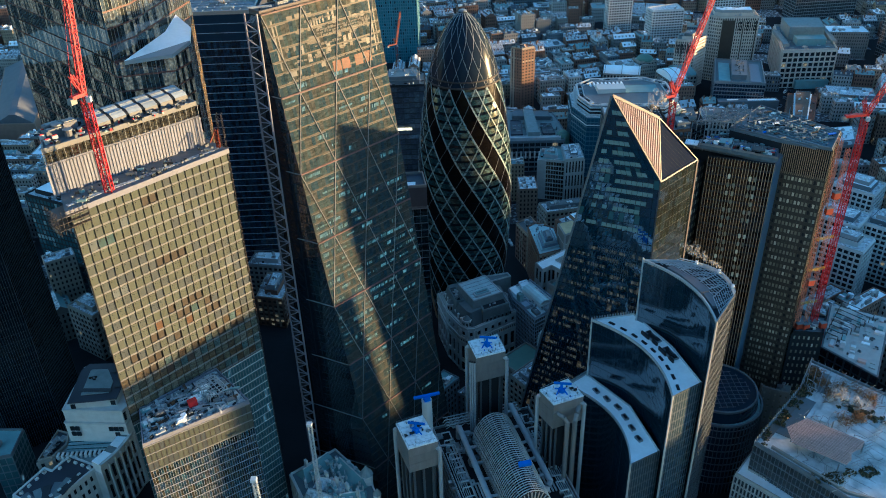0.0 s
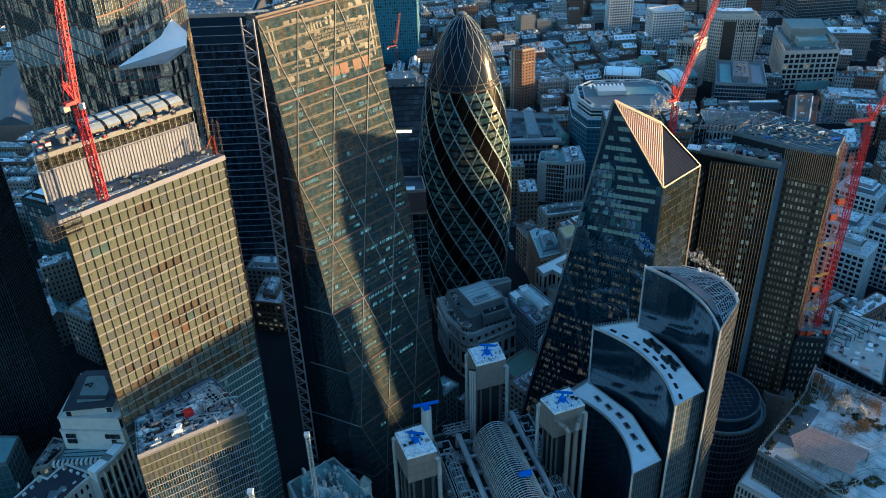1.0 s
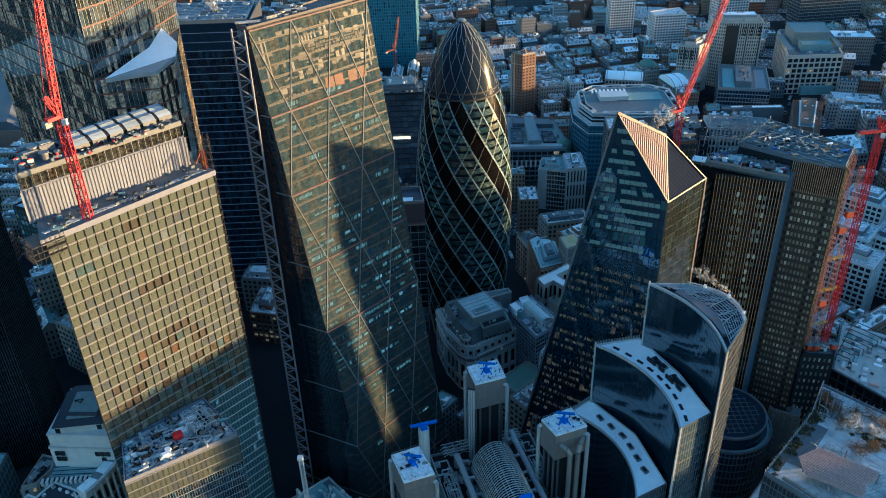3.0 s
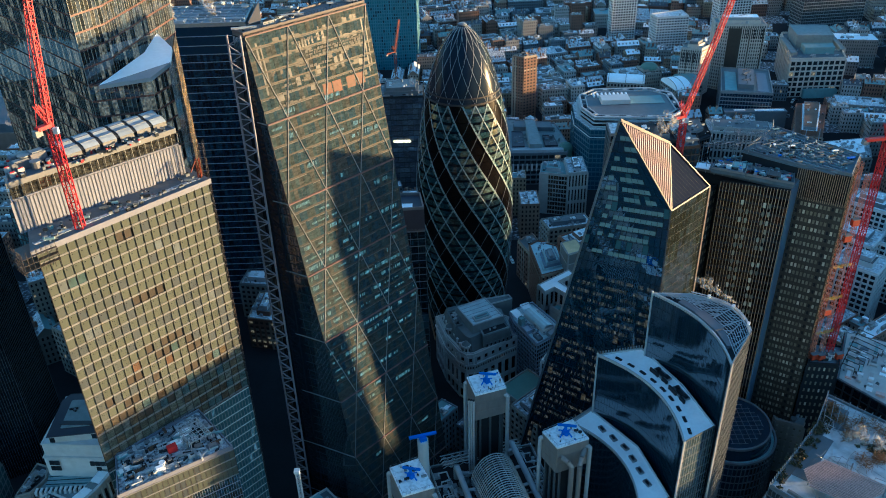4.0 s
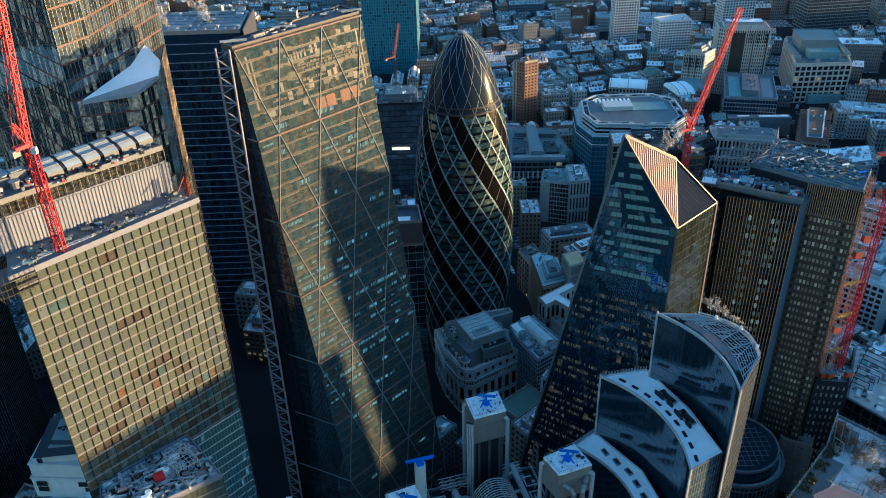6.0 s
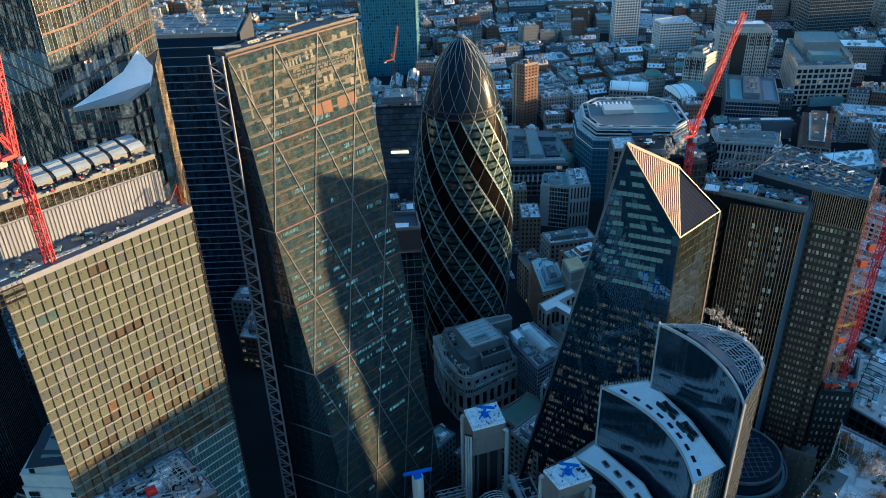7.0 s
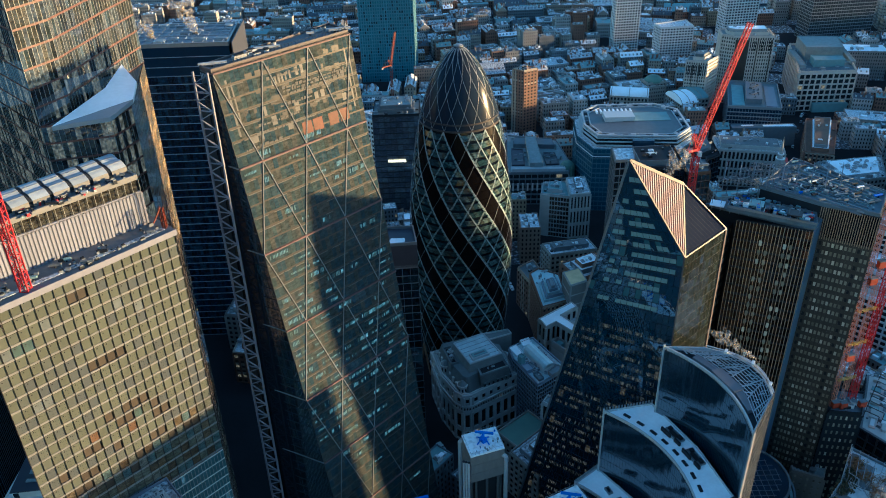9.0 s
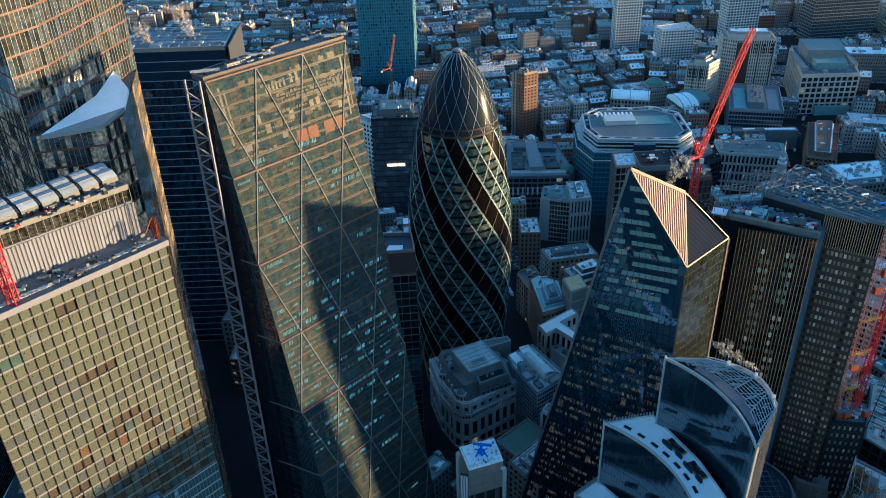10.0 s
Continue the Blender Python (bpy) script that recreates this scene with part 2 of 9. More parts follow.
class Mesh:
    """Collects faces in world places; part() turns it into one mesh object."""

    def __init__(self):
        self.v, self.f, self.m = [], [], []

    def add(self, verts, faces, mi=0):
        o = len(self.v)
        self.v.extend(tuple(p) for p in verts)
        self.f.extend(tuple(o + i for i in f) for f in faces)
        self.m.extend([mi] * len(faces))

    def hull8(self, a, b, mi=0):
        """A box-like solid between two quads a (bottom) and b (top), each counter-clockwise from above."""
        self.add(list(a) + list(b), [(3, 2, 1, 0), (4, 5, 6, 7), (0, 1, 5, 4), (1, 2, 6, 5), (2, 3, 7, 6), (3, 0, 4, 7)], mi)

    def box(self, c, sx, sy, sz, ang=0.0, mi=0):
        """c: middle of the underside; ang in degrees about z."""
        ca, sa = math.cos(radians(ang)), math.sin(radians(ang))
        q = [(c[0] + x * ca - y * sa, c[1] + x * sa + y * ca) for x, y in ((-sx / 2, -sy / 2), (sx / 2, -sy / 2), (sx / 2, sy / 2), (-sx / 2, sy / 2))]
        self.hull8([(x, y, c[2]) for x, y in q], [(x, y, c[2] + sz) for x, y in q], mi)

    def bar(self, p, q, w, d, out=(0, 0, 1), mi=0):
        """A straight bar from p to q; w: width, d: depth along out."""
        p, q, out = V(p), V(q), V(out)
        t = (q - p).normalized()
        s = t.cross(out)
        if s.length < 1e-4:
            s = t.cross(V((1, 0, 0)))
        s.normalize()
        o = s.cross(t).normalized()
        a = [p - s * w / 2, p + s * w / 2, p + s * w / 2 + o * d, p - s * w / 2 + o * d]
        b = [x + (q - p) for x in a]
        self.add(a + b, [(0, 1, 2, 3), (7, 6, 5, 4), (0, 4, 5, 1), (1, 5, 6, 2), (2, 6, 7, 3), (3, 7, 4, 0)], mi)

    def rod(self, p, q, r, n=8, mi=0, r2=None):
        p, q = V(p), V(q)
        t = (q - p).normalized()
        s = t.cross(V((0, 0, 1)) if abs(t.z) < 0.9 else V((1, 0, 0))).normalized()
        o = t.cross(s)
        r2 = r if r2 is None else r2
        ring = [s * math.cos(i * math.tau / n) + o * math.sin(i * math.tau / n) for i in range(n)]
        self.add([p + x * r for x in ring] + [q + x * r2 for x in ring],
                 [(i, (i + 1) % n, n + (i + 1) % n, n + i) for i in range(n)] + [tuple(range(n - 1, -1, -1)), tuple(range(n, 2 * n))], mi)

    def prism(self, poly, z0, z1, mi=0, top=None, cap=True):
        n = len(poly)
        t = top or poly
        self.add([(x, y, z0) for x, y in poly] + [(x, y, z1) for x, y in t],
                 [(i, (i + 1) % n, n + (i + 1) % n, n + i) for i in range(n)] + ([tuple(range(n, 2 * n)), tuple(range(n - 1, -1, -1))] if cap else []), mi)

    def rim(self, poly, z0, z1, w, mi=0):
        """A parapet of width w just inside poly (counter-clockwise)."""
        inn = inset(poly, w)
        n = len(poly)
        self.add([(x, y, z0) for x, y in poly] + [(x, y, z1) for x, y in poly] + [(x, y, z1) for x, y in inn] + [(x, y, z0) for x, y in inn],
                 [f for i in range(n) for j in [(i + 1) % n] for f in ((i, j, n + j, n + i), (n + i, n + j, 2 * n + j, 2 * n + i), (2 * n + i, 2 * n + j, 3 * n + j, 3 * n + i))], mi)

    def lattice(self, p, q, side, chord, brace, step, out=(0, 0, 1), mi=0):
        """A square lattice mast or boom from p to q."""
        p, q = V(p), V(q)
        t = (q - p).normalized()
        s = t.cross(V(out))
        if s.length < 1e-3:
            s = t.cross(V((1, 0, 0)))
        s.normalize()
        o = s.cross(t)
        cs = [(s * a + o * b) * side / 2 for a, b in ((-1, -1), (1, -1), (1, 1), (-1, 1))]
        for c in cs:
            self.bar(p + c, q + c, chord, chord, o, mi)
        n = max(2, int((q - p).length / step))
        for i in range(n):
            a, b = p + (q - p) * (i / n), p + (q - p) * ((i + 1) / n)
            for j in range(4):
                c, d = cs[j], cs[(j + 1) % 4]
                if i % 2:
                    c, d = d, c
                self.bar(a + c, b + d, brace, brace, o, mi)
                self.bar(a + c, a + d, brace, brace, t, mi)


def inset(poly, w):
    out = []
    n = len(poly)
    for i in range(n):
        a, b, c = V(poly[i - 1]).to_2d() if len(poly[i - 1]) > 2 else V(poly[i - 1]), V(poly[i]), V(poly[(i + 1) % n])
        d1, d2 = (b - a).normalized(), (c - b).normalized()
        n1, n2 = V((-d1.y, d1.x)), V((-d2.y, d2.x))
        m = (n1 + n2)
        m = m / max(0.3, m.length_squared) * 2
        out.append(tuple(b + m * w))
    return out


def thing(name, at, label, category, group="", kind=""):
    ob = new(name)
    ob.location = (at[0], at[1], at[2] if len(at) > 2 else 0)
    ob.empty_display_size = 2
    ORIGIN[ob] = V(ob.location)
    return tagged(ob, label, category, group, kind)


def part(name, mesh, mats, parent=None, label="", smooth=False, kind=""):
    me = bpy.data.meshes.new(name)
    o = ORIGIN[parent] if parent else V((0, 0, 0))
    me.from_pydata([(x - o.x, y - o.y, z - o.z) for x, y, z in mesh.v], [], mesh.f)
    for m in (mats if isinstance(mats, (list, tuple)) else [mats]):
        me.materials.append(m)
    me.polygons.foreach_set("material_index", mesh.m)
    if smooth:
        me.polygons.foreach_set("use_smooth", [True] * len(me.polygons))
    me.update()
    ob = new(name, me)
    if parent:
        ob.parent = parent
        ORIGIN[ob] = o
    return tagged(ob, label, "", "", kind)


def single(name, mesh, mats, label, category, group="", kind="", smooth=False):
    """A top-level thing that is one mesh."""
    ob = part(name, mesh, mats, None, label, smooth, kind)
    return tagged(ob, label, category, group, kind)


def facade(par, bl, br, tr, tl, cols, rows, pane_mat, bar_mat, ledge_mat=None, vw=0.15, vd=0.25, hw=0.5, hd=0.35, sep=0, name="pane", every=1, hole=None, rest_mat=None, split=False, thick=0.06):
    """Panes between mullions and floor ledges on a flat face, seen from outside as bl br tr tl; the sep highest panes are objects of their own."""
    bl, br, tr, tl = V(bl), V(br), V(tr), V(tl)
    nrm = (br - bl).cross(tl - bl).normalized()

    def at(u, v, d=0.0):
        return (bl * (1 - u) + br * u) * (1 - v) + (tl * (1 - u) + tr * u) * v + nrm * d

    mull, rest = Mesh(), Mesh()
    wu, wv = (br - bl).length / cols, (tl - bl).length / rows
    mu, mv = 0.5 * vw / wu / cols, 0.5 * hw / wv / rows
    made = {}
    left = sep
    for r in range(rows - 1, -1, -1):
        for c in range(cols):
            if hole and hole(c, r):
                continue
            u0, u1, v0, v1 = c / cols + mu, (c + 1) / cols - mu, r / rows + mv, (r + 1) / rows - mv
            q = [at(u0, v0), at(u1, v0), at(u1, v1), at(u0, v1)]
            if left > 0:
                left -= 1
                mid = (q[0] + q[2]) / 2
                key = tuple(round(x, 1) for x in (*(q[0] - mid), *(q[2] - mid), *(q[1] - mid)))
                if key not in made:
                    pm = Mesh()
                    a = [p - mid - nrm * 0.05 for p in q]
                    b = [p - mid + nrm * thick for p in q]
                    pm.add(a + b, [(4, 5, 6, 7), (0, 1, 5, 4), (1, 2, 6, 5), (2, 3, 7, 6), (3, 0, 4, 7)])
                    me = bpy.data.meshes.new(name)
                    me.from_pydata(pm.v, [], pm.f)
                    me.materials.append(pane_mat)
                    made[key] = me
                ob = new(name, made[key])
                ob.parent = par
                ob.location = mid - ORIGIN[par]
            else:
                tilt = random.uniform(-0.012, 0.012)
                rest.add([q[0] + nrm * (thick + tilt), q[1] + nrm * (thick - tilt), q[2] + nrm * (thick - tilt), q[3] + nrm * (thick + tilt)], [(0, 1, 2, 3)])
    if split:
        for name2, mat, ends, w, d in (("mullion", bar_mat, [((c / cols, 0), (c / cols, 1)) for c in range(0, cols + 1, every)], vw, vd),
                                       ("floor_ledge", ledge_mat or bar_mat, [((0, r / rows), (1, r / rows)) for r in range(rows + 1)], hw, hd)):
            shared = {}
            for e0, e1 in ends:
                p, q = at(*e0), at(*e1)
                key = tuple(round(x, 1) for x in q - p)
                if key not in shared:
                    bm_ = Mesh()
                    bm_.bar((0, 0, 0), q - p, w, d, nrm)
                    me = bpy.data.meshes.new(name2)
                    me.from_pydata(bm_.v, [], bm_.f)
                    me.materials.append(mat)
                    shared[key] = me
                ob = new(name2, shared[key])
                ob.parent = par
                ob.location = p - ORIGIN[par]
    else:
        for c in range(0, cols + 1, every):
            mull.bar(at(c / cols, 0), at(c / cols, 1), vw, vd, nrm)
        for r in range(rows + 1):
            mull.bar(at(0, r / rows), at(1, r / rows), hw, hd, nrm, 1)
        part("window_grid", mull, [bar_mat, ledge_mat or bar_mat], par, kind="stuff")
    if rest.f:
        part("glazing", rest, rest_mat or pane_mat, par, kind="stuff")


def ccw(poly):
    a = sum(poly[i - 1][0] * poly[i][1] - poly[i][0] * poly[i - 1][1] for i in range(len(poly)))
    return list(poly) if a > 0 else list(poly)[::-1]


def rooftop(par, poly, z, count, rng, mats=(PLANT, STEEL), size=(1.5, 5.0), tall=(0.8, 2.6)):
    """Plant boxes, ducts and vents scattered over a roof, each a part."""
    xs, ys = [p[0] for p in poly], [p[1] for p in poly]
    core = inset(poly, 2.0)
    ang = math.degrees(math.atan2(poly[1][1] - poly[0][1], poly[1][0] - poly[0][0]))
    made = 0
    for _ in range(count * 6):
        if made >= count:
            break
        x, y = rng.uniform(min(xs), max(xs)), rng.uniform(min(ys), max(ys))
        if not inside((x, y), core):
            continue
        made += 1
        m = Mesh()
        sx, sy, sz = rng.uniform(*size), rng.uniform(*size) * 0.6, rng.uniform(*tall)
        kind = rng.random()
        if kind < 0.6:
            m.box((x, y, z), sx, sy, sz, ang)
            m.box((x, y, z + sz), sx * 0.7, sy * 0.7, 0.25, ang, 1)
        elif kind < 0.8:
            m.rod((x, y, z), (x, y, z + sz), sy * 0.4, 10)
            m.rod((x, y, z + sz), (x, y, z + sz + 0.3), sy * 0.5, 10, 1)
        else:
            m.bar((x - sx, y, z + 0.5), (x + sx, y + sx * 0.5, z + 0.5), 0.7, 0.6, (0, 0, 1))
            m.box((x, y, z), 0.4, 0.4, 0.5, ang, 1)
        part("rooftop_unit", m, [mats[0], mats[1]], par)


def inside(p, poly):
    c = False
    for i in range(len(poly)):
        (x0, y0), (x1, y1) = poly[i - 1], poly[i]
        if (y0 > p[1]) != (y1 > p[1]) and p[0] < (x1 - x0) * (p[1] - y0) / (y1 - y0) + x0:
            c = not c
    return c


def lerp(a, b, t):
    return tuple(x + (y - x) * t for x, y in zip(a, b))


# ---- ground ----
gm = Mesh()
gm.add([(-4000, -4000, 0), (4000, -4000, 0), (4000, 4500, 0), (-4000, 4500, 0)], [(0, 1, 2, 3)])
single("ground", gm, ASPHALT, "dark damp asphalt streets between the buildings", "ground", kind="structure")


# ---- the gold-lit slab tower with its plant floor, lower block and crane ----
BROWN_BAY = material("bare_and_reflecting_bay", (0.034, 0.028, 0.021), 0.6, vary=0.8, grain=0.5, scale=0.6)
JOINT = material("dark_joint", (0.012, 0.011, 0.011), 0.7, scale=0.4)
BLUE_BAY = glass("bay_glass", (0.045, 0.07, 0.07), 0.08, grain=0.4, scale=0.6)
RUST_BAY = material("rust_bay", (0.0704, 0.0413, 0.0231), 0.5, grain=0.5, scale=0.7)
PALE_BAY = material("filmed_bay", (0.0896, 0.105, 0.11), 0.4, grain=0.3, scale=0.5)




def slab_tower():
    a, ang = V((-105.9, 206.0)), radians(47.3)
    u, w = V((math.cos(ang), math.sin(ang))), V((-math.sin(ang), math.cos(ang)))

    def P(x, y):
        return tuple(a + u * x + w * y)

    t = thing("office_tower", P(26, 12), "gold-lit office tower clad in cream panels, plant floor unfinished", "tower")
    body, roof = Mesh(), Mesh()
    plan = [P(0, 0.3), P(53.5, 0.3), P(53.5, 26), P(10.5, 26)]
    body.prism(plan, 0, 184.4)
    part("wall", body, BRONZE, t)
    roof.prism([P(-1.5, -0.4), P(54, -0.4), P(54, 26), P(9, 26)], 184.4, 185.2)
    part("roof", roof, GRAVEL_ROOF, t, "grey roof slab with snow and site clutter")
    m = Mesh()
    m.bar((*P(-1.5, -0.45), 184.6), (*P(54, -0.45), 184.6), 1.7, 0.25, (u.y, -u.x, 0))
    part("edge_beam", m, LOUVRE_RIB, t, "cream edge beam along the terrace")
    m = Mesh()
    m.bar((*P(1, 3.2), 185.25), (*P(52, 2.6), 185.25), 1.6, 0.12)
    part("snow_drift", m, THIN_SNOW, t)

    rng = random.Random(5)
    gone = {(8, 20), (9, 20), (8, 14), (9, 14), (10, 14), (11, 14), (10, 9), (11, 9), (12, 9), (8, 9), (13, 7), (14, 7), (9, 8), (5, 7), (6, 7), (12, 5), (13, 5), (4, 5)}
    # these random brown bays imitate dark reflections in the lower glass
    gone |= {(rng.randrange(2, 18), rng.randrange(3, 9)) for _ in range(16)}
    blue_bays = {(2, 18), (3, 18), (11, 8)}
    # two bays with an orange reflection put into their colour
    orange_reflection_bays = {(6, 8), (10, 7)}
    pale_bays = {(1, 18), (5, 19), (14, 17), (12, 18), (2, 13), (3, 13), (17, 11)}

    def hole(c, r):
        return (c, r) in gone or (c, r) in blue_bays or (c, r) in orange_reflection_bays or (c, r) in pale_bays

    facade(t, (*P(0, 0), 104), (*P(53.5, 0), 104), (*P(53.5, 0), 184.4), (*P(0, 0), 184.4), 20, 22, CREAM, JOINT, CREAM_BAR,
           vw=0.13, vd=0.31, hw=0.6, hd=0.24, rest_mat=REFLECTION_PANE, sep=300, name="panel", hole=hole, split=True)
    gone -= blue_bays | orange_reflection_bays | pale_bays
    for cells, mt, lab in ((blue_bays, BLUE_BAY, "teal glass bay"), (orange_reflection_bays, RUST_BAY, "rust-coloured bay, an orange reflection painted on"), (pale_bays, PALE_BAY, "bay under pale protective film")):
        for c, r in sorted(cells):
            x0, z0 = c * 53.5 / 20, 104 + r * 80.4 / 22
            m = Mesh()
            m.hull8([(*P(x0 + 0.1, -0.05), z0 + 0.3), (*P(x0 + 2.58, -0.05), z0 + 0.3), (*P(x0 + 2.58, 0.2), z0 + 0.3), (*P(x0 + 0.1, 0.2), z0 + 0.3)],
                    [(*P(x0 + 0.1, -0.05), z0 + 3.3), (*P(x0 + 2.58, -0.05), z0 + 3.3), (*P(x0 + 2.58, 0.2), z0 + 3.3), (*P(x0 + 0.1, 0.2), z0 + 3.3)])
            part("panel", m, mt, t, lab)
    gaps = Mesh()
    for r in range(1, 23):
        z = 104 + r * 80.4 / 22 - 0.42
        for c in range(20):
            if rng.random() < 0.85:
                gaps.bar((*P(c * 2.675 + 0.06, -0.07), z), (*P(c * 2.675 + 2.62, -0.07), z), rng.choice((0.14, 0.2, 0.28)), 0.05, (u.y, -u.x, 0))
    part("shadow_gap_field", gaps, JOINT, t, kind="stuff")
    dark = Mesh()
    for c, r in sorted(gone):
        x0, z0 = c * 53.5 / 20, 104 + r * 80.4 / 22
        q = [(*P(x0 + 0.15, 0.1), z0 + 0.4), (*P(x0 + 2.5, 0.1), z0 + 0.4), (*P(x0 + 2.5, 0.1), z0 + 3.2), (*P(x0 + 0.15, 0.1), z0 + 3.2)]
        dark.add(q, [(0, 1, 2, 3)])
    part("open_bay_field", dark, BROWN_BAY, t, "bays without cladding, and brown ones painted like reflecting glass", kind="stuff")
    vents = Mesh()
    for c in range(20):
        for r in range(22):
            if (c, r) not in gone and rng.random() < 0.8:
                p, q = P(c * 2.675 + 0.62, -0.08), P(c * 2.675 + 0.92, -0.08)
                z = 104 + (r + 0.7) * 80.4 / 22
                vents.bar((*p, z), (*q, z), 0.34, 0.03, (u.y, -u.x, 0))
                for sx, sz in ((1.15, 0.62), (1.95, 0.62), (1.15, 0.32), (1.95, 0.32)):
                    if r < 14:
                        z = 104 + (r + sz) * 80.4 / 22
                        vents.bar((*P(c * 2.675 + sx, -0.08), z), (*P(c * 2.675 + sx + 0.16, -0.08), z), 0.16, 0.03, (u.y, -u.x, 0))
    part("vent_field", vents, DARK_STEEL, t, kind="stuff")
    # finer glazing below the transfer floor
    facade(t, (*P(0, 0), 0), (*P(53.5, 0), 0), (*P(53.5, 0), 103), (*P(0, 0), 103), 44, 28, TEAL_GLASS, STEEL, WHITE_BAR, vw=0.12, vd=0.2, hw=0.35, hd=0.2, split=True)
    facade(t, (*P(53.5, 0.3), 0), (*P(53.5, 26), 0), (*P(53.5, 26), 184), (*P(53.5, 0.3), 184), 8, 50, DARK_GLASS, BRONZE, vw=0.2, hw=0.5)
    # setback plant floor
    pl, pr, br_, bl_ = P(1.5, 11.2), P(51, 8.6), P(51, 25.5), P(8, 25.5)
    m = Mesh()
    m.prism([pl, pr, br_, bl_], 185.2, 195.0)
    part("plant_wall", m, LOUVRE, t, "ribbed pale louvre wall")
    ribs = Mesh()
    for i in range(50):
        p = lerp(pl, pr, i / 49)
        ribs.bar((*p, 185.3), (*p, 194.8), 0.62, 0.16, (u.y, -u.x, 0))
    part("louvre_rib_field", ribs, LOUVRE_RIB, t, kind="stuff")
    m = Mesh()
    m.prism(inset([pl, pr, br_, bl_], 0.4), 195.0, 198.8)
    part("clerestory", m, CLEAR_STOREY, t)
    for i in range(0, 25):
        m = Mesh()
        p = lerp(pl, pr, i / 24)
        m.bar((*p, 195.2), (*p, 199.0), 0.09, 0.12, (u.y, -u.x, 0))
        part("clerestory_post", m, STEEL, t)
    m = Mesh()
    m.prism([pl, pr, br_, bl_], 194.6, 195.3)
    part("sill_band", m, LOUVRE_RIB, t)
    m = Mesh()
    m.prism([pl, pr, br_, bl_], 198.8, 199.6)
    m.rim([pl, pr, br_, bl_], 199.6, 200.3, 0.5)
    part("fascia", m, CREAM_BAR, t)
    m = Mesh()
    m.prism(inset([pl, pr, br_, bl_], 0.6), 199.6, 199.75)
    part("plant_roof", m, GRAVEL_ROOF, t)
    # curved cooling units in a row
    for i in range(6):
        x0 = 19.5 + i * 5.35
        m = Mesh()
        n, prof = 8, []
        for j in range(n + 1):
            f = j / n
            prof.append((12.6 + 8.6 * f, 200.9 + 2.0 * math.sin(math.pi * (0.12 + 0.45 * f)) + 0.45 * abs(math.sin(math.tau * f))))
        ring0 = [(*P(x0, y), z) for y, z in prof] + [(*P(x0, 21.2), 199.7), (*P(x0, 12.6), 199.7)]
        ring1 = [(*P(x0 + 4.3, y), z) for y, z in prof] + [(*P(x0 + 4.3, 21.2), 199.7), (*P(x0 + 4.3, 12.6), 199.7)]
        k = len(ring0)
        m.add(ring0 + ring1, [(j, (j + 1) % k, k + (j + 1) % k, k + j) for j in range(k - 2)], 0)
        m.add(ring0 + ring1, [((k - 1), 0, k, 2 * k - 1), tuple(range(k - 1, -1, -1)), tuple(range(k, 2 * k))], 1)
        unit = part("cooling_unit", m, [COOLER, CREAM_BAR], t, "curved white cooling unit")
        m = Mesh()
        sides = [[(*P(x0 + dx, y), z + dz) for y, z in prof] for dx, dz in ((-0.95, -0.15), (-0.1, -0.15), (-0.1, -1.1), (-0.95, -1.1))]
        m.add(sides[0] + sides[1] + sides[2] + sides[3], [(e_ * (n + 1) + j, e_ * (n + 1) + j + 1, (e_ + 1) % 4 * (n + 1) + j + 1, (e_ + 1) % 4 * (n + 1) + j) for e_ in range(4) for j in range(n)])
        part("dark_gap", m, DARK_STEEL, unit)
        m = Mesh()
        for f in (0.35, 0.7):
            j = int(f * n)
            m.bar((*P(x0, prof[j][0]), prof[j][1]), (*P(x0 + 4.3, prof[j][0]), prof[j][1]), 0.2, 0.12)
        part("seam", m, STEEL, unit)
    rooftop(t, [P(2, 12.5), P(19, 12), P(19, 25), P(2, 25)], 199.75, 10, rng, (LOUVRE, STEEL), (2.5, 6), (1.5, 3.4))
    for mts, k in (((PLANT, RED), 12), ((RED, LEAD_GREY), 7), ((LEAD_GREY, DARK_STEEL), 22), ((DARK_STEEL, STEEL), 20), ((TEAL_ROOF, STEEL), 6)):
        rooftop(t, [P(13, 7.2), P(53, 6.8), P(53, 14.4), P(13, 14.8)], 199.75, k, rng, mts, (0.5, 1.9), (0.3, 1.1))
        rooftop(t, [P(1, 10), P(20, 9.5), P(20, 26.5), P(4, 26.5)], 199.75, k // 2, rng, mts, (0.6, 2.4), (0.3, 2.0))
    rooftop(t, [P(2, -0.5), P(53, -0.5), P(53, 9.5), P(2, 11)], 185.2, 34, rng, (LEAD_GREY, DARK_STEEL), (0.4, 1.7), (0.3, 1.0))
    rooftop(t, [P(2, -1.5), P(53, -1.5), P(53, 9.5), P(2, 11)], 185.2, 18, rng, (DARK_STEEL, LEAD_GREY), (0.4, 1.3), (0.2, 0.8))
    rooftop(t, [P(2, -1.5), P(53, -1.5), P(53, 9.5), P(2, 11)], 185.2, 10, rng, (TEAL_ROOF, STEEL), (0.5, 2.2), (0.3, 1.0))
    # builders' platform at the end of the terrace
    for lv in range(3):
        m = Mesh()
        m.prism([P(-4.5, -1.5), P(5, -1.5), P(5, 6), P(-4.5, 6)], 180.5 + lv * 1.9, 180.65 + lv * 1.9)
        part("scaffold_deck", m, BRONZE, t, "timber scaffold platform")
    for i in range(8):
        for at_ in (P(-4.4 + i * 1.3, -1.4), P(-4.4, -1.3 + i)):
            m = Mesh()
            m.bar((*at_, 179), (*at_, 186.4), 0.12, 0.12)
            part("scaffold_tube", m, BRONZE, t)
    # hoist mast on the far end
    m = Mesh()
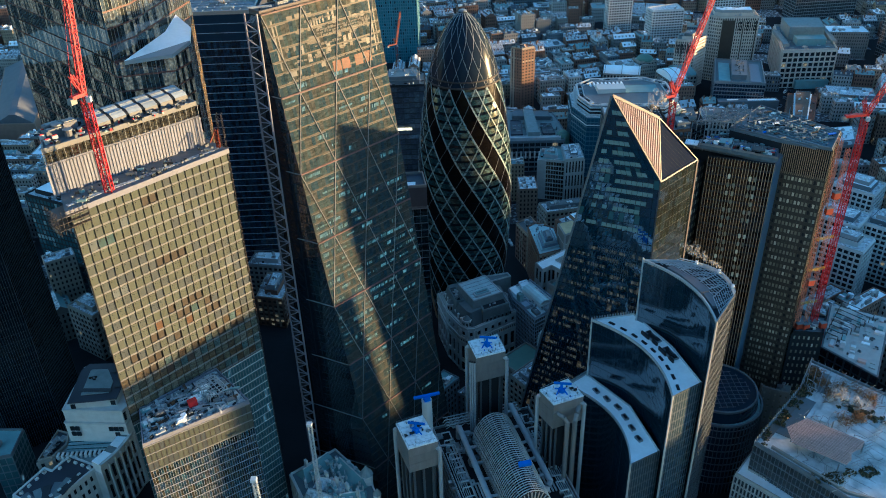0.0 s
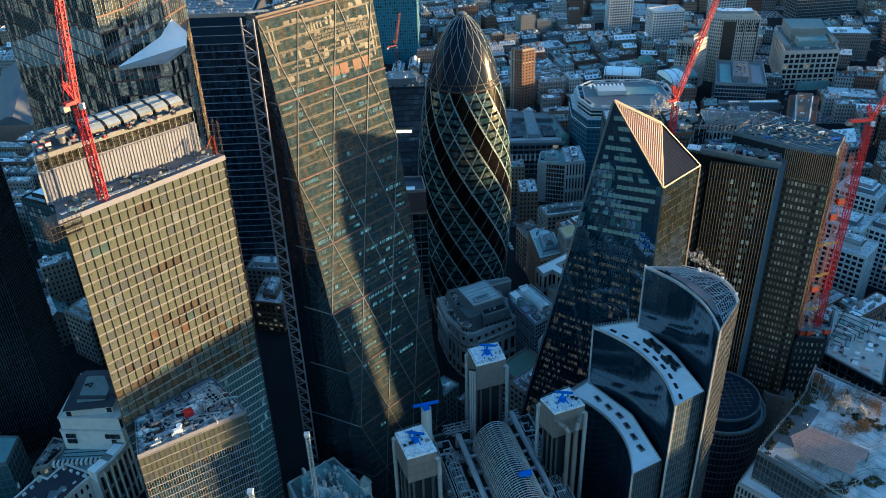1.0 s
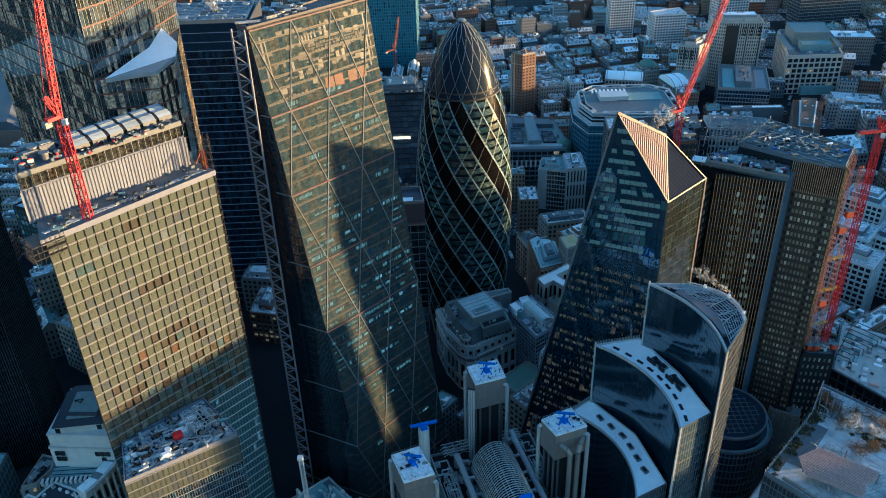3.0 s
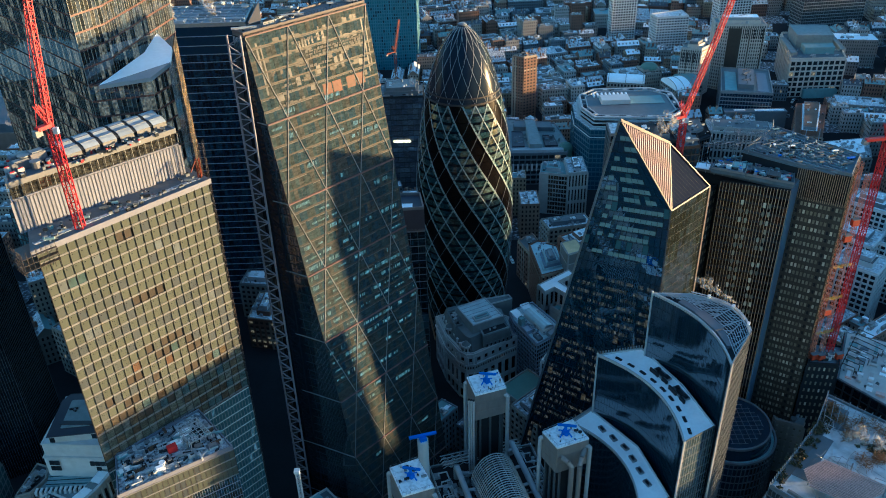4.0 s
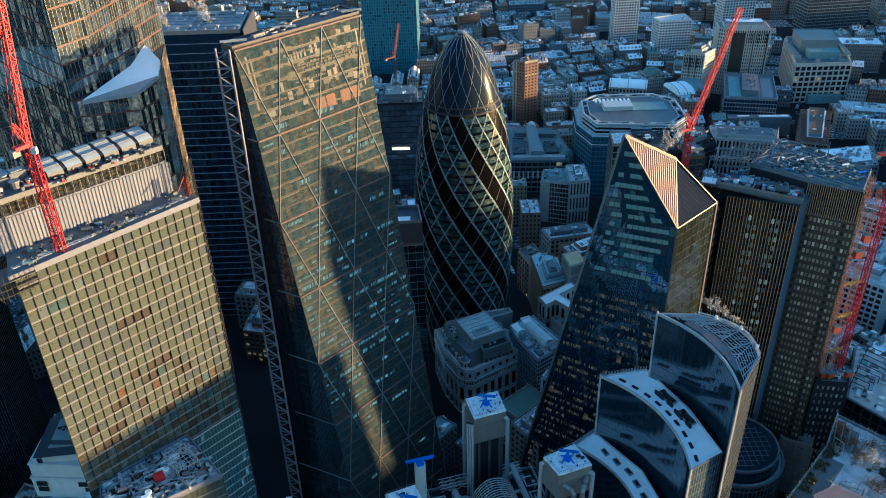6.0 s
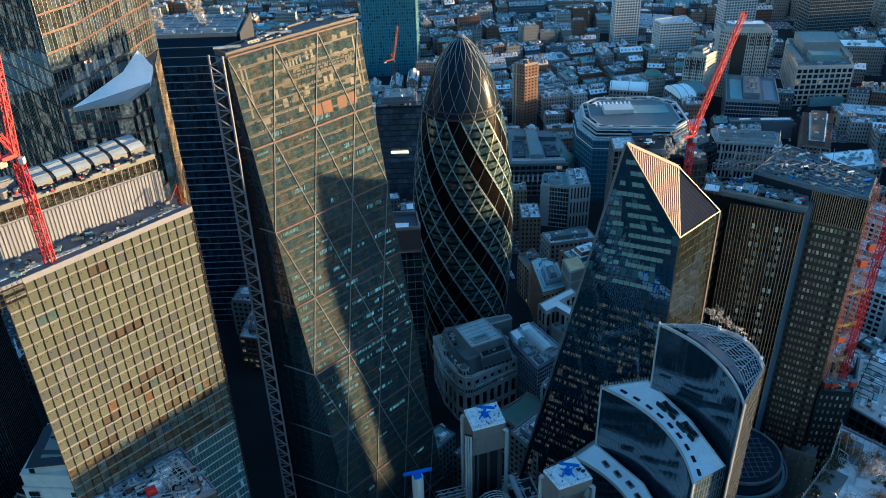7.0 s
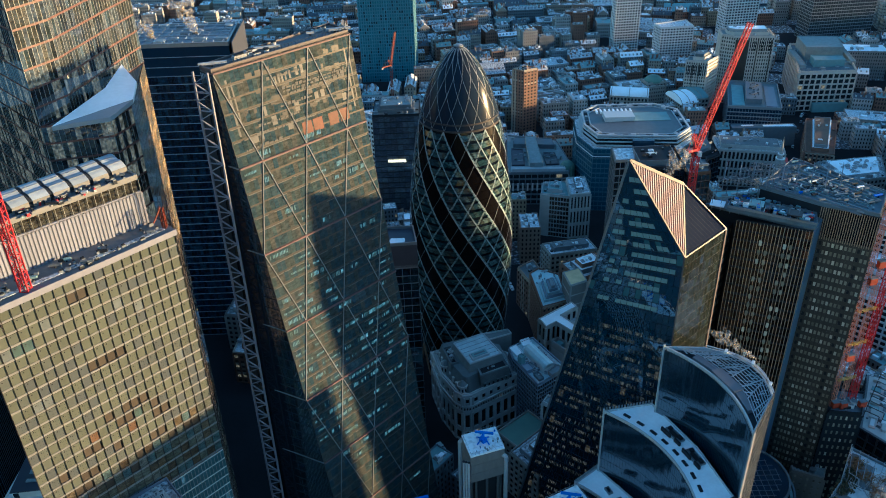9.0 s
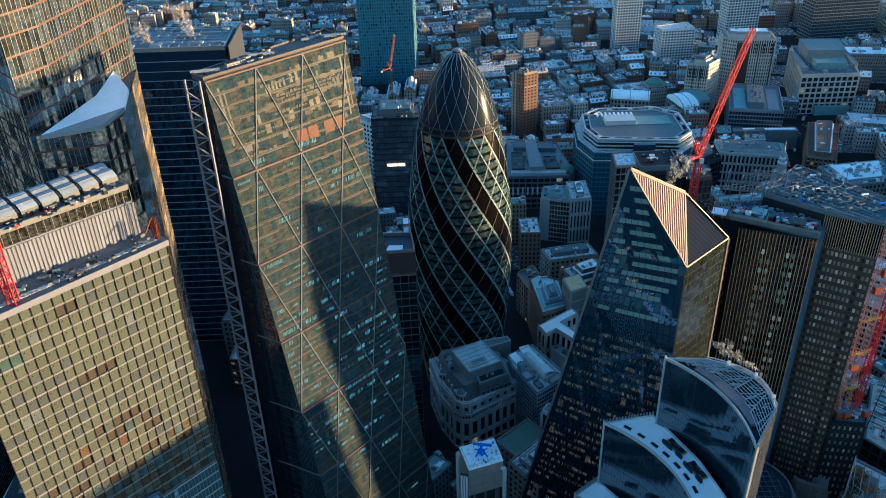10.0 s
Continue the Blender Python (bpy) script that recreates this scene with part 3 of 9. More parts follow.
    m.lattice((*P(55.2, 4), 0), (*P(55.2, 4), 196), 1.6, 0.16, 0.1, 2.2)
    part("hoist_mast", m, BRONZE, t)
    m = Mesh()
    m.lattice((*P(52.6, 3), 185.2), (*P(52.6, 3), 191.5), 1.0, 0.2, 0.14, 1.4)
    m.bar((*P(52.6, 3), 191.4), (*P(49.4, 2), 188.2), 0.3, 0.3)
    part("hoist", m, ORANGE, t)

    # lower block in front
    q = [(-97.6, 191.8), (-67.4, 211.3), (-82.4, 228.9), (-103.9, 209.0)]
    t2 = thing("office_block", (-86, 210), "lower office block with cream parapet and snowy cluttered roof", "building")
    m = Mesh()
    m.prism(inset(q, 0.4), 0, 107.2)
    part("wall", m, DARK_GLASS, t2)
    m = Mesh()
    m.prism(inset(q, 0.5), 107.2, 107.5)
    part("roof", m, THIN_SNOW, t2)
    m = Mesh()
    m.rim(q, 106.6, 108.3, 0.35)
    part("parapet", m, LOUVRE_RIB, t2)
    for i in (0, 1, 3):
        p0, p1 = q[i], q[(i + 1) % 4]
        n = 22 if i == 0 else 14
        facade(t2, (*p0, 96), (*p1, 96), (*p1, 106.6), (*p0, 106.6), n, 3, CREAM, BRONZE, CREAM_BAR, vw=0.22, vd=0.14, hw=0.4, hd=0.2, sep=60 if i == 0 else 0, name="panel", split=True)
        facade(t2, (*p0, 0), (*p1, 0), (*p1, 96), (*p0, 96), n * 2, 30, FRONT_GLASS, LOUVRE_RIB, LOUVRE_RIB, vw=0.1, vd=0.1, hw=0.3, hd=0.14, split=True)
    rng = random.Random(8)
    rooftop(t2, q, 107.5, 46, rng, (PLANT, LEAD_GREY), (0.5, 2.4), (0.3, 1.3))
    rooftop(t2, q, 107.5, 12, rng, (DARK_STEEL, STEEL), (0.8, 3.0), (0.4, 1.4))
    rooftop(t2, q, 107.5, 9, rng, (WHITE, SNOW), (2.0, 4.0), (0.8, 1.6))
    rooftop(t2, q, 107.5, 7, rng, (TEAL_ROOF, WHITE), (2.0, 4.5), (0.5, 1.0))
    rooftop(t2, q, 107.5, 6, rng, (LOUVRE, STEEL), (2.0, 4.5), (0.8, 1.8))
    for mt, n in ((WHITE_BAR, 90), (DARK_STEEL, 70), (PLANT, 80), (RUST_BAY, 24)):
        m = Mesh()
        for i in range(n):
            f, g = rng.uniform(0.05, 0.95), rng.uniform(0.06, 0.94)
            x, y = lerp(lerp(q[0], q[1], f), lerp(q[3], q[2], f), g)
            m.box((x, y, 107.5), rng.choice((0.3, 0.8, 1.4, 3.2)), rng.choice((0.25, 0.5, 0.9)), rng.uniform(0.2, 1.3), rng.choice((33, 123, 60)))
        part("loose_clutter", m, mt, t2, "small loose building materials", kind="stuff")
    m = Mesh()
    m.box((-86.2, 210.4, 107.5), 3.0, 2.0, 2.2, 33)
    part("site_container", m, RED, t2, "red site container")
    m = Mesh()
    for i in range(7):
        p, r = lerp((-81, 221.5), (-74.5, 214.2), i / 6), lerp((-86.2, 217), (-79.8, 209.8), i / 6)
        m.bar((*p, 111), (*r, 111), 0.18, 0.18)
        m.bar((*p, 107.5), (*p, 111), 0.18, 0.18)
        m.bar((*r, 107.5), (*r, 111), 0.18, 0.18)
    for i in range(6):
        f = i / 5
        m.bar((*lerp((-81, 221.5), (-86.2, 217), f), 111.2), (*lerp((-74.5, 214.2), (-79.8, 209.8), f), 111.2), 0.18, 0.18)
    part("steel_frame", m, WHITE_BAR, t2, "bare steel frame on the roof")
    return P


CLEAR_STOREY = glass("clerestory_glass", (0.03, 0.03, 0.026), 0.05, rooms=0.8, grain=0.5, scale=0.3, ior=1.8)
FRONT_GLASS = glass("blue_front_glass", (0.02, 0.045, 0.07), 0.05, palette=[(0.012, 0.028, 0.046), (0.022, 0.046, 0.062), (0.018, 0.026, 0.028), (0.036, 0.044, 0.040), (0.010, 0.022, 0.038), (0.030, 0.028, 0.018)], rooms=0.75, ior=1.8)
slab_tower()


def tower_crane(base, z_top, boom_to, colour, side=2.2, label="red luffing tower crane", back=9.0):
    t = thing("tower_crane", base, label, "crane", "tower cranes")
    m = Mesh()
    m.lattice(base, (base[0], base[1], z_top), side, side * 0.14, side * 0.08, side * 1.2)
    part("mast", m, colour, t)
    m = Mesh()
    b = V(boom_to)
    foot = V((base[0], base[1], z_top + 1.0))
    m.lattice(foot, b, side * 0.66, side * 0.12, side * 0.07, side)
    part("boom", m, colour, t)
    d = V((b.x - base[0], b.y - base[1], 0))
    d = d.normalized() if d.length > 0.1 else V((1, 0, 0))
    m = Mesh()
    m.bar(foot, foot - d * back, side * 0.8, side * 0.5)
    part("counter_jib", m, colour, t)
    m = Mesh()
    m.box((*(foot - d * back).xy, z_top - 0.2), side * 1.0, side * 0.8, side * 0.8, math.degrees(math.atan2(d.y, d.x)))
    part("counterweight", m, CONCRETE, t)
    m = Mesh()
    m.box((base[0] + d.y * side * 0.9, base[1] - d.x * side * 0.9, z_top - 0.6), side * 0.6, side * 0.6, side * 0.8)
    part("cab", m, WHITE, t)
    m = Mesh()
    top = foot - d * 2.5 + V((0, 0, side * 3.2))
    m.lattice(foot, top, side * 0.5, side * 0.1, side * 0.05, side)
    m.rod(top, b, side * 0.03, 5)
    m.rod(top, foot - d * back, side * 0.03, 5)
    part("a_frame", m, colour, t)
    return t


tower_crane((-98.2, 217.2, 185.2), 214, (-95.5, 222.0, 262), RED, 2.0, back=4.0)


# ---- sloping wedge tower with a diagonal frame ----
def wedge_tower():
    def Lf(z):
        k = (225 - z) / 225
        return (-55.5 + 27.5 * k, 258.0 - 10.5 * k)

    def Rt(z):
        k = (225 - z) / 225
        return (-22.5 + 25.7 * k, 291.0 - 10.0 * k)

    bl_, br_ = (-59.5, 262.0), (-29.0, 299.0)
    t = thing("wedge_tower", (-35, 270), "tapering glass tower with pale diagonal bracing, lit gold above", "tower")
    m = Mesh()
    back = V((-0.85, 0.9))
    b, c = [tuple(V(Lf(0)) + back), tuple(V(Rt(0)) + back), br_, bl_], [tuple(V(Lf(224)) + back), tuple(V(Rt(224)) + back), br_, bl_]
    m.prism(b, 0, 224, top=c)
    part("wall", m, DARK_GLASS, t)
    m = Mesh()
    m.prism([Lf(225), Rt(225), br_, bl_], 224, 225)
    part("roof", m, GRAVEL_ROOF, t)
    m = Mesh()
    m.rim([Lf(225), Rt(225), br_, bl_], 224.4, 225.7, 0.35)
    part("parapet", m, TRIM, t)
    m = Mesh()
    for i in range(40):
        f = i / 39
        m.bar((*lerp(Lf(225), Rt(225), f), 225.7), (*lerp(Lf(225), Rt(225), f), 226.6), 0.07, 0.07)
    m.bar((*Lf(225), 226.6), (*Rt(225), 226.6), 0.07, 0.07)
    part("roof_rail", m, DARK_STEEL, t)
    o = 0.25

    def S(uu, z, d=0.0):
        p, q = Lf(z), Rt(z)
        n = V((q[1] - p[1], p[0] - q[0], 0)).normalized()
        x = lerp(p, q, uu)
        return V((x[0], x[1], z)) + n * d

    facade(t, S(0, 8, o), S(1, 8, o), S(1, 224.5, o), S(0, 224.5, o), 30, 56, SLOPE_GLASS, FRAME_DIM, FLOOR_EDGE, vw=0.08, vd=0.06, hw=0.5, hd=0.1, sep=300, split=True)
    floors_ = Mesh()
    rf = random.Random(17)
    for r in range(1, 56):
        z = 8 + r * 216.5 / 56 - 0.55
        x = 0.01
        while x < 0.98:
            run = rf.uniform(0.05, 0.22)
            if rf.random() < 0.75:
                a, b = S(x, z, 0.335), S(min(0.99, x + run), z, 0.335)
                floors_.add([a, b, b + V((0, 0, 0.25)), a + V((0, 0, 0.25))], [(0, 1, 2, 3)])
            x += run + rf.uniform(0, 0.04)
    part("ceiling_line_field", floors_, PIPEWORK, t, "pale ceiling edges behind the glass", kind="stuff")
    levels = [224.5, 197.5, 170.3, 143.3, 116.3, 89.3, 62.3, 35.3, 8.3]
    for k in range(8):
        z1, z0 = levels[k], levels[k + 1]
        nodes = [i / 3 for i in range(4)] if k % 2 == 0 else [1 / 6, 0.5, 5 / 6]
        for x in nodes:
            for s in (-1, 1):
                y = x + s / 6
                if -0.01 <= y <= 1.01:
                    n = V((0.6, -0.75, 0.15))
                    frame_ = Mesh()
                    frame_.bar(S(x, z1, 0.4), S(y, z0, 0.4), 0.24, 0.18, n)
                    part("diagonal_brace", frame_, BRACE, t)
    for k in range(9):
        chords = Mesh()
        chords.bar(S(0, levels[k], 0.45), S(1, levels[k], 0.45), 0.45, 0.4, V((0.6, -0.75, 0)))
        part("level_chord", chords, CHORD, t)
    for i, x in enumerate((0.5, 0.585, 0.71, 0.8)):
        m = Mesh()
        m.hull8([S(x, 200.0, 0.36), S(x + 0.075, 200.0, 0.36), S(x + 0.075, 200.0, -0.2), S(x, 200.0, -0.2)],
                [S(x, 203.8, 0.36), S(x + 0.075, 203.8, 0.36), S(x + 0.075, 203.8, -0.2), S(x, 203.8, -0.2)])
        part("hood", m, HOOD, t, "orange plant hood behind the glass")
    # pale pipes, tanks and plant behind the upper glazing
    m, dk = Mesh(), Mesh()
    out = V((0.6, -0.75, 0))
    rp = random.Random(12)
    for z, x0, x1 in ((218.6, .33, .60), (214.9, .42, .92), (214.0, .42, .92), (213.1, .45, .9), (210.2, .38, .62), (206.9, .2, .5), (204.6, .1, .6), (201.4, .08, .34)):
        x = x0
        while x < x1:
            run = rp.uniform(0.008, 0.035)
            h = rp.choice((0.5, 0.5, 0.9))
            a, b = S(x, z, 0.34), S(min(x1, x + run), z, 0.34)
            m.add([a, b, b + V((0, 0, h)), a + V((0, 0, h))], [(0, 1, 2, 3)])
            x += run + rp.uniform(0.003, 0.012)
    for x, z, w, h in ((.36, 216.6, .012, 2.4), (.385, 216.8, .012, 2.2), (.41, 217, .012, 2.2), (.435, 217, .012, 2.2), (.46, 217.2, .012, 2.2), (.49, 217.3, .014, 2.2), (.54, 217.6, .02, 2.4), (.58, 217.8, .02, 2.4),
                       (.64, 208.2, .03, 3), (.69, 208.4, .03, 3), (.3, 206, .035, 2.6), (.13, 203, .05, 2.6), (.2, 203.2, .02, 2.6), (.26, 209, .02, 3), (.48, 207.6, .035, 2.6), (.85, 206, .03, 2.2), (.06, 206, .014, 16), (.09, 208, .01, 13), (.93, 203, .012, 18), (.96, 205, .008, 15), (.4, 203.2, .04, 2.2)):
        a, b = S(x, z, 0.34), S(x + w, z, 0.34)
        c, d = S(x + w, z + h, 0.34), S(x, z + h, 0.34)
        m.add([a, b, c, d], [(0, 1, 2, 3)])
    for i in range(60):
        x, z = rp.uniform(0.08, 0.92), rp.choice((220.5, 216, 211.5, 207, 202.5)) + rp.uniform(-0.5, 0.5)
        w, h = rp.uniform(0.01, 0.06), rp.uniform(0.5, 2.2)
        dk.add([S(x, z, 0.33), S(x + w, z, 0.33), S(x + w, z + h, 0.33), S(x, z + h, 0.33)], [(0, 1, 2, 3)])
    part("pipework", m, PIPEWORK, t, kind="stuff")
    part("plant_room", dk, PLANT_DARK, t, kind="stuff")
    # lit strips of office floor seen through the slope
    lights = Mesh()
    rg = random.Random(31)
    for r in range(12, 50):
        z = 8 + (r + 0.35) * 216.5 / 56
        x = 0.02
        while x < 0.97:
            run = rg.uniform(0.03, 0.16)
            tall = rg.choice((0.7, 1.2, 1.5))
            if rg.random() < (0.05 if r < 19 else 0.4 if r < 24 else 0.72 if r < 38 else 0.3):
                k = x
                while k < min(0.97, x + run):
                    if rg.random() < 0.8:
                        a, b, h = S(k, z, 0.33), S(k + 0.007, z, 0.33), V((0, 0, tall))
                        lights.add([a, b, b + h, a + h], [(0, 1, 2, 3)])
                    k += 0.011
            x += run + rg.uniform(0.02, 0.12)
    part("lit_bay_field", lights, TEAL_LIGHT, t, "pale teal office lighting behind the glass", kind="stuff")
    # dark side wall with its floor lines
    k0 = 8
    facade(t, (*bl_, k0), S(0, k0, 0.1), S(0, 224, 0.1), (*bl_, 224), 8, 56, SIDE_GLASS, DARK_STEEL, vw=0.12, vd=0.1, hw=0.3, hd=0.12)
    for z in levels[1:]:
        m = Mesh()
        m.bar((*bl_, z), S(0, z, 0.2), 0.3, 0.3, V((-0.5, -0.85, 0)))
        part("side_chord", m, STEEL, t)
    # ladder frame down the corner
    m = Mesh()
    la, lb = V((-59.9, 257.4, 0)), V((-55.8, 256.1, 0))
    out = V((-0.3, -0.95, 0))
    for p in (la, lb):
        m.bar(p, p + V((0, 0, 225.5)), 0.45, 0.6, out)
    n = 88
    for i in range(n):
        z = i * 225.0 / n
        p, q = (la, lb) if i % 2 else (lb, la)
        m.bar(p + V((0, 0, z)) + out * 0.3, q + V((0, 0, z + 225.0 / n)) + out * 0.3, 0.26, 0.4, out)
        if i % 2 == 0:
            m.bar(la + V((0, 0, z)) + out * 0.2, lb + V((0, 0, z)) + out * 0.2, 0.25, 0.3, out)
    part("ladder_frame", m, LADDER, t, "grey steel ladder bracing down the corner")
    m = Mesh()
    m.prism(ccw([(-62, 264.5), (-58.8, 261), (-50, 290), (-56, 296)]), 0, 212)
    part("north_core", m, DARK_STEEL, t)
    rooftop(t, [Lf(225), Rt(225), br_, bl_], 225, 22, random.Random(3), (PLANT, DARK_STEEL), (1, 4), (0.5, 1.6))


CHORD = material("rosy_chord", (0.11, 0.068, 0.07), 0.5, scale=0.8, grain=0.4)
LADDER = material("ladder_steel", (0.19, 0.19, 0.23), 0.5, scale=0.4)
HOOD = material("orange_hood", (0.062, 0.0125, 0.005), 0.5, grain=0.5, scale=0.5)
TEAL_LIGHT = material("teal_office_light", (0.06, 0.10, 0.10), 0.3, lit=0.8, lit_color=(0.5, 0.88, 0.85), lit_power=0.27, vary=0.8)
PIPEWORK = material("pale_pipework", (0.072, 0.074, 0.074), 0.4, vary=0.7, grain=0.4, scale=0.5)
PLANT_DARK = material("shadowed_plant", (0.019, 0.021, 0.024), 0.4, vary=0.7, grain=0.4)
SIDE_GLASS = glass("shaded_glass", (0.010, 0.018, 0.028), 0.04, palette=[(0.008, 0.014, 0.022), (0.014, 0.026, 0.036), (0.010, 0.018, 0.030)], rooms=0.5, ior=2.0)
wedge_tower()


# ---- round tapering tower with a spiral lattice ----
def round_tower():
    cx, cy = 12.8, 417.0
    knots = [(0, 20.5), (30, 23.2), (55, 25.2), (80, 25.9), (100, 25.3), (120, 23.3), (136, 20.9), (150, 18.0), (160, 15.2), (168, 11.9), (174, 8.2), (178, 4.8), (180.5, 1.6)]

    def R(z):
        for (z0, r0), (z1, r1) in zip(knots, knots[1:]):
            if z <= z1:
                f = max(0, (z - z0) / (z1 - z0))
                i = knots.index((z0, r0))
                m0 = (r1 - knots[i - 1][1]) / (z1 - knots[i - 1][0]) if i else (r1 - r0) / (z1 - z0)
                m1 = (knots[i + 2][1] - r0) / (knots[i + 2][0] - z0) if i + 2 < len(knots) else (r1 - r0) / (z1 - z0)
                h = z1 - z0
                return (2 * f ** 3 - 3 * f ** 2 + 1) * r0 + (f ** 3 - 2 * f ** 2 + f) * h * m0 + (3 * f ** 2 - 2 * f ** 3) * r1 + (f ** 3 - f ** 2) * h * m1
        return knots[-1][1]

    def at(phi, z, d=0.0):
        r = R(z) + d
        return V((cx + r * math.cos(radians(phi)), cy + r * math.sin(radians(phi)), z))

    t = thing("round_tower", (cx, cy), "round tapering glass tower with dark spirals and pale lattice", "tower")
    tw = 1.3
    base = -90 + tw * 74 - 10
    top = 146.0
    m = Mesh()
    zs = [2 * i for i in range(74)]
    m.add([at(p * 10, z, -0.6) for z in zs for p in range(36)], [(i * 36 + j, i * 36 + (j + 1) % 36, (i + 1) * 36 + (j + 1) % 36, (i + 1) * 36 + j) for i in range(73) for j in range(36)])
    part("core_wall", m, DARK_GLASS, t)
    # leaning panes, floor by floor, in sheared cells of five degrees; four of every twelve are the dark spirals
    rest, restd = Mesh(), Mesh()
    made, sep, floors = {}, 0, 35
    dz = (top - 1) / floors
    for j in range(floors - 1, -1, -1):
        for i in range(72):
            dark = 4 <= i % 12 < 8
            z0, z1 = 1 + j * dz + 0.1, 1 + (j + (1 if dark else 0.66)) * dz - 0.05
            lean = 0.0 if dark else 0.3
            ph0, ph1 = base + 5 * i - tw * z0, base + 5 * i - tw * z1
            shape = [(ph0 + 0.12, z0, lean), (ph0 + 4.88, z0, lean), (ph1 + 4.88, z1, 0.0), (ph1 + 0.12, z1, 0.0)]
            mid = (ph0 + ph1) / 2 % 360
            if sep < 300 and j >= 14 and 190 < mid < 350:
                key = (j, dark)
                if key not in made:
                    c = [at(p - ph0, z, d) - V((cx, cy, 0)) for p, z, d in shape]
                    e = [at(p - ph0, z, -0.4) - V((cx, cy, 0)) for p, z, d in shape]
                    me = bpy.data.meshes.new("pane")
                    me.from_pydata([tuple(x) for x in c + e], [], [(0, 1, 2, 3), (0, 4, 5, 1), (1, 5, 6, 2), (2, 6, 7, 3), (3, 7, 4, 0)])
                    me.materials.append(SPIRAL_GLASS if dark else LATTICE_GLASS)
                    made[key] = me
                ob = new("pane", made[key])
                ob.parent = t
                ob.rotation_euler = (0, 0, radians(ph0))
                sep += 1
            else:
                (restd if dark else rest).add([at(p, z, d) for p, z, d in shape], [(0, 1, 2, 3)])
    part("light_glazing", rest, LATTICE_GLASS, t, kind="stuff")
    part("dark_glazing", restd, SPIRAL_GLASS, t, "black spiral glazing", kind="stuff")
    # pale opening lights along the lattice, leaving the dark spirals free
    pale = Mesh()
    for k in range(18):
        for s in (1, -1):
            n = floors * 2
            for i in range(n):
                z0, z1 = 1 + (top - 1) * (i + 0.1) / n, 1 + (top - 1) * (i + 0.9) / n
                f1 = (20 * k if s > 0 else 20 * k + 2 * tw * (z0 + z1) / 2) % 60
                if s < 0 and 19 < f1 < 41:
                    continue
                side = -1.2 if s > 0 and 10 < f1 < 30 else 1.2 if s > 0 and 30 < f1 < 50 else 0.0
                a0, a1 = base + 20 * k - s * tw * z0 + side, base + 20 * k - s * tw * z1 + side
                w = 1.05 if s < 0 else 0.95
                pale.add([at(a0 - w, z0, 0.36), at(a0 + w, z0, 0.36), at(a1 + w, z1, 0.34), at(a1 - w, z1, 0.34)], [(0, 1, 2, 3)])
    part("pale_light_field", pale, LATTICE_PALE, t, "pale teal opening lights along the lattice", kind="stuff")
    for k in range(18):
        for s in (1, -1):
            m = Mesh()
            n = 44
            for i in range(n):
                z0, z1 = 1 + (top - 1) * i / n, 1 + (top - 1) * (i + 1) / n
                p0, p1 = at(base + 20 * k - s * tw * z0, z0, 0.3), at(base + 20 * k - s * tw * z1, z1, 0.3)
                o = V((p0.x - cx, p0.y - cy, 0)).normalized()
                m.bar(p0, p1, 0.17, 0.12, o)
            part("lattice_rib", m, WHITE_BAR if s > 0 else BRACE, t)
    m = Mesh()
    zs = [top + (180.5 - top) * (i / 24) for i in range(25)]
    n = 72
    m.add([at(p * 5, z) for z in zs for p in range(n)], [(i * n + j, i * n + (j + 1) % n, (i + 1) * n + (j + 1) % n, (i + 1) * n + j) for i in range(24) for j in range(n)])
    m.add([at(p * 5, 180.5) for p in range(n)], [tuple(range(n))])
    part("dome", m, DOME_GLASS, t, "dark glass dome", smooth=True)
    for z, w in ((146.2, 0.9), (149.2, 0.7)):
        m = Mesh()
        for p in range(72):
            a, b = at(p * 5, z, 0.05), at(p * 5 + 5, z, 0.05)
            m.bar(a, b, w, 0.35, V((a.x - cx, a.y - cy, 0)).normalized())
        part("dome_ring", m, BRONZE, t)
    for k in range(18):
        for s in (1, -1):
            m = Mesh()
            for i in range(20):
                z0, z1 = top + (180 - top) * i / 20, top + (180 - top) * (i + 1) / 20
                p0, p1 = at(base + 20 * k - s * tw * z0, z0, 0.05), at(base + 20 * k - s * tw * z1, z1, 0.05)
                m.bar(p0, p1, 0.11, 0.06, V((p0.x - cx, p0.y - cy, 0.3)).normalized())
            part("dome_rib", m, WHITE_BAR, t)
    m = Mesh()
    m.rod((cx, cy, 180.4), (cx, cy, 181.0), 2.3, 20)
    part("cap_ring", m, LEAD_GREY, t)
    m = Mesh()
    m.rod((cx, cy, 181.0), (cx, cy, 181.5), 1.7, 20, 0, 1.2)
    part("cap_lens", m, STEEL, t)
    m = Mesh()
    for k in range(9):
        a = at(k * 40 + base, 16, 0.2)
        for s in (-20, 20):
            b = at(k * 40 + base + s, 0.3, 2.0)
            m.bar(a, b, 0.9, 0.8, V((a.x - cx, a.y - cy, 0)).normalized())
    part("strut_frame", m, RIB, t)


SPIRAL_GLASS = glass("spiral_black_glass", (0.0045, 0.004, 0.0045), 0.25, spec=0.06)
DOME_GLASS = glass("dome_glass", (0.013, 0.020, 0.034), 0.2, spec=0.07)
round_tower()


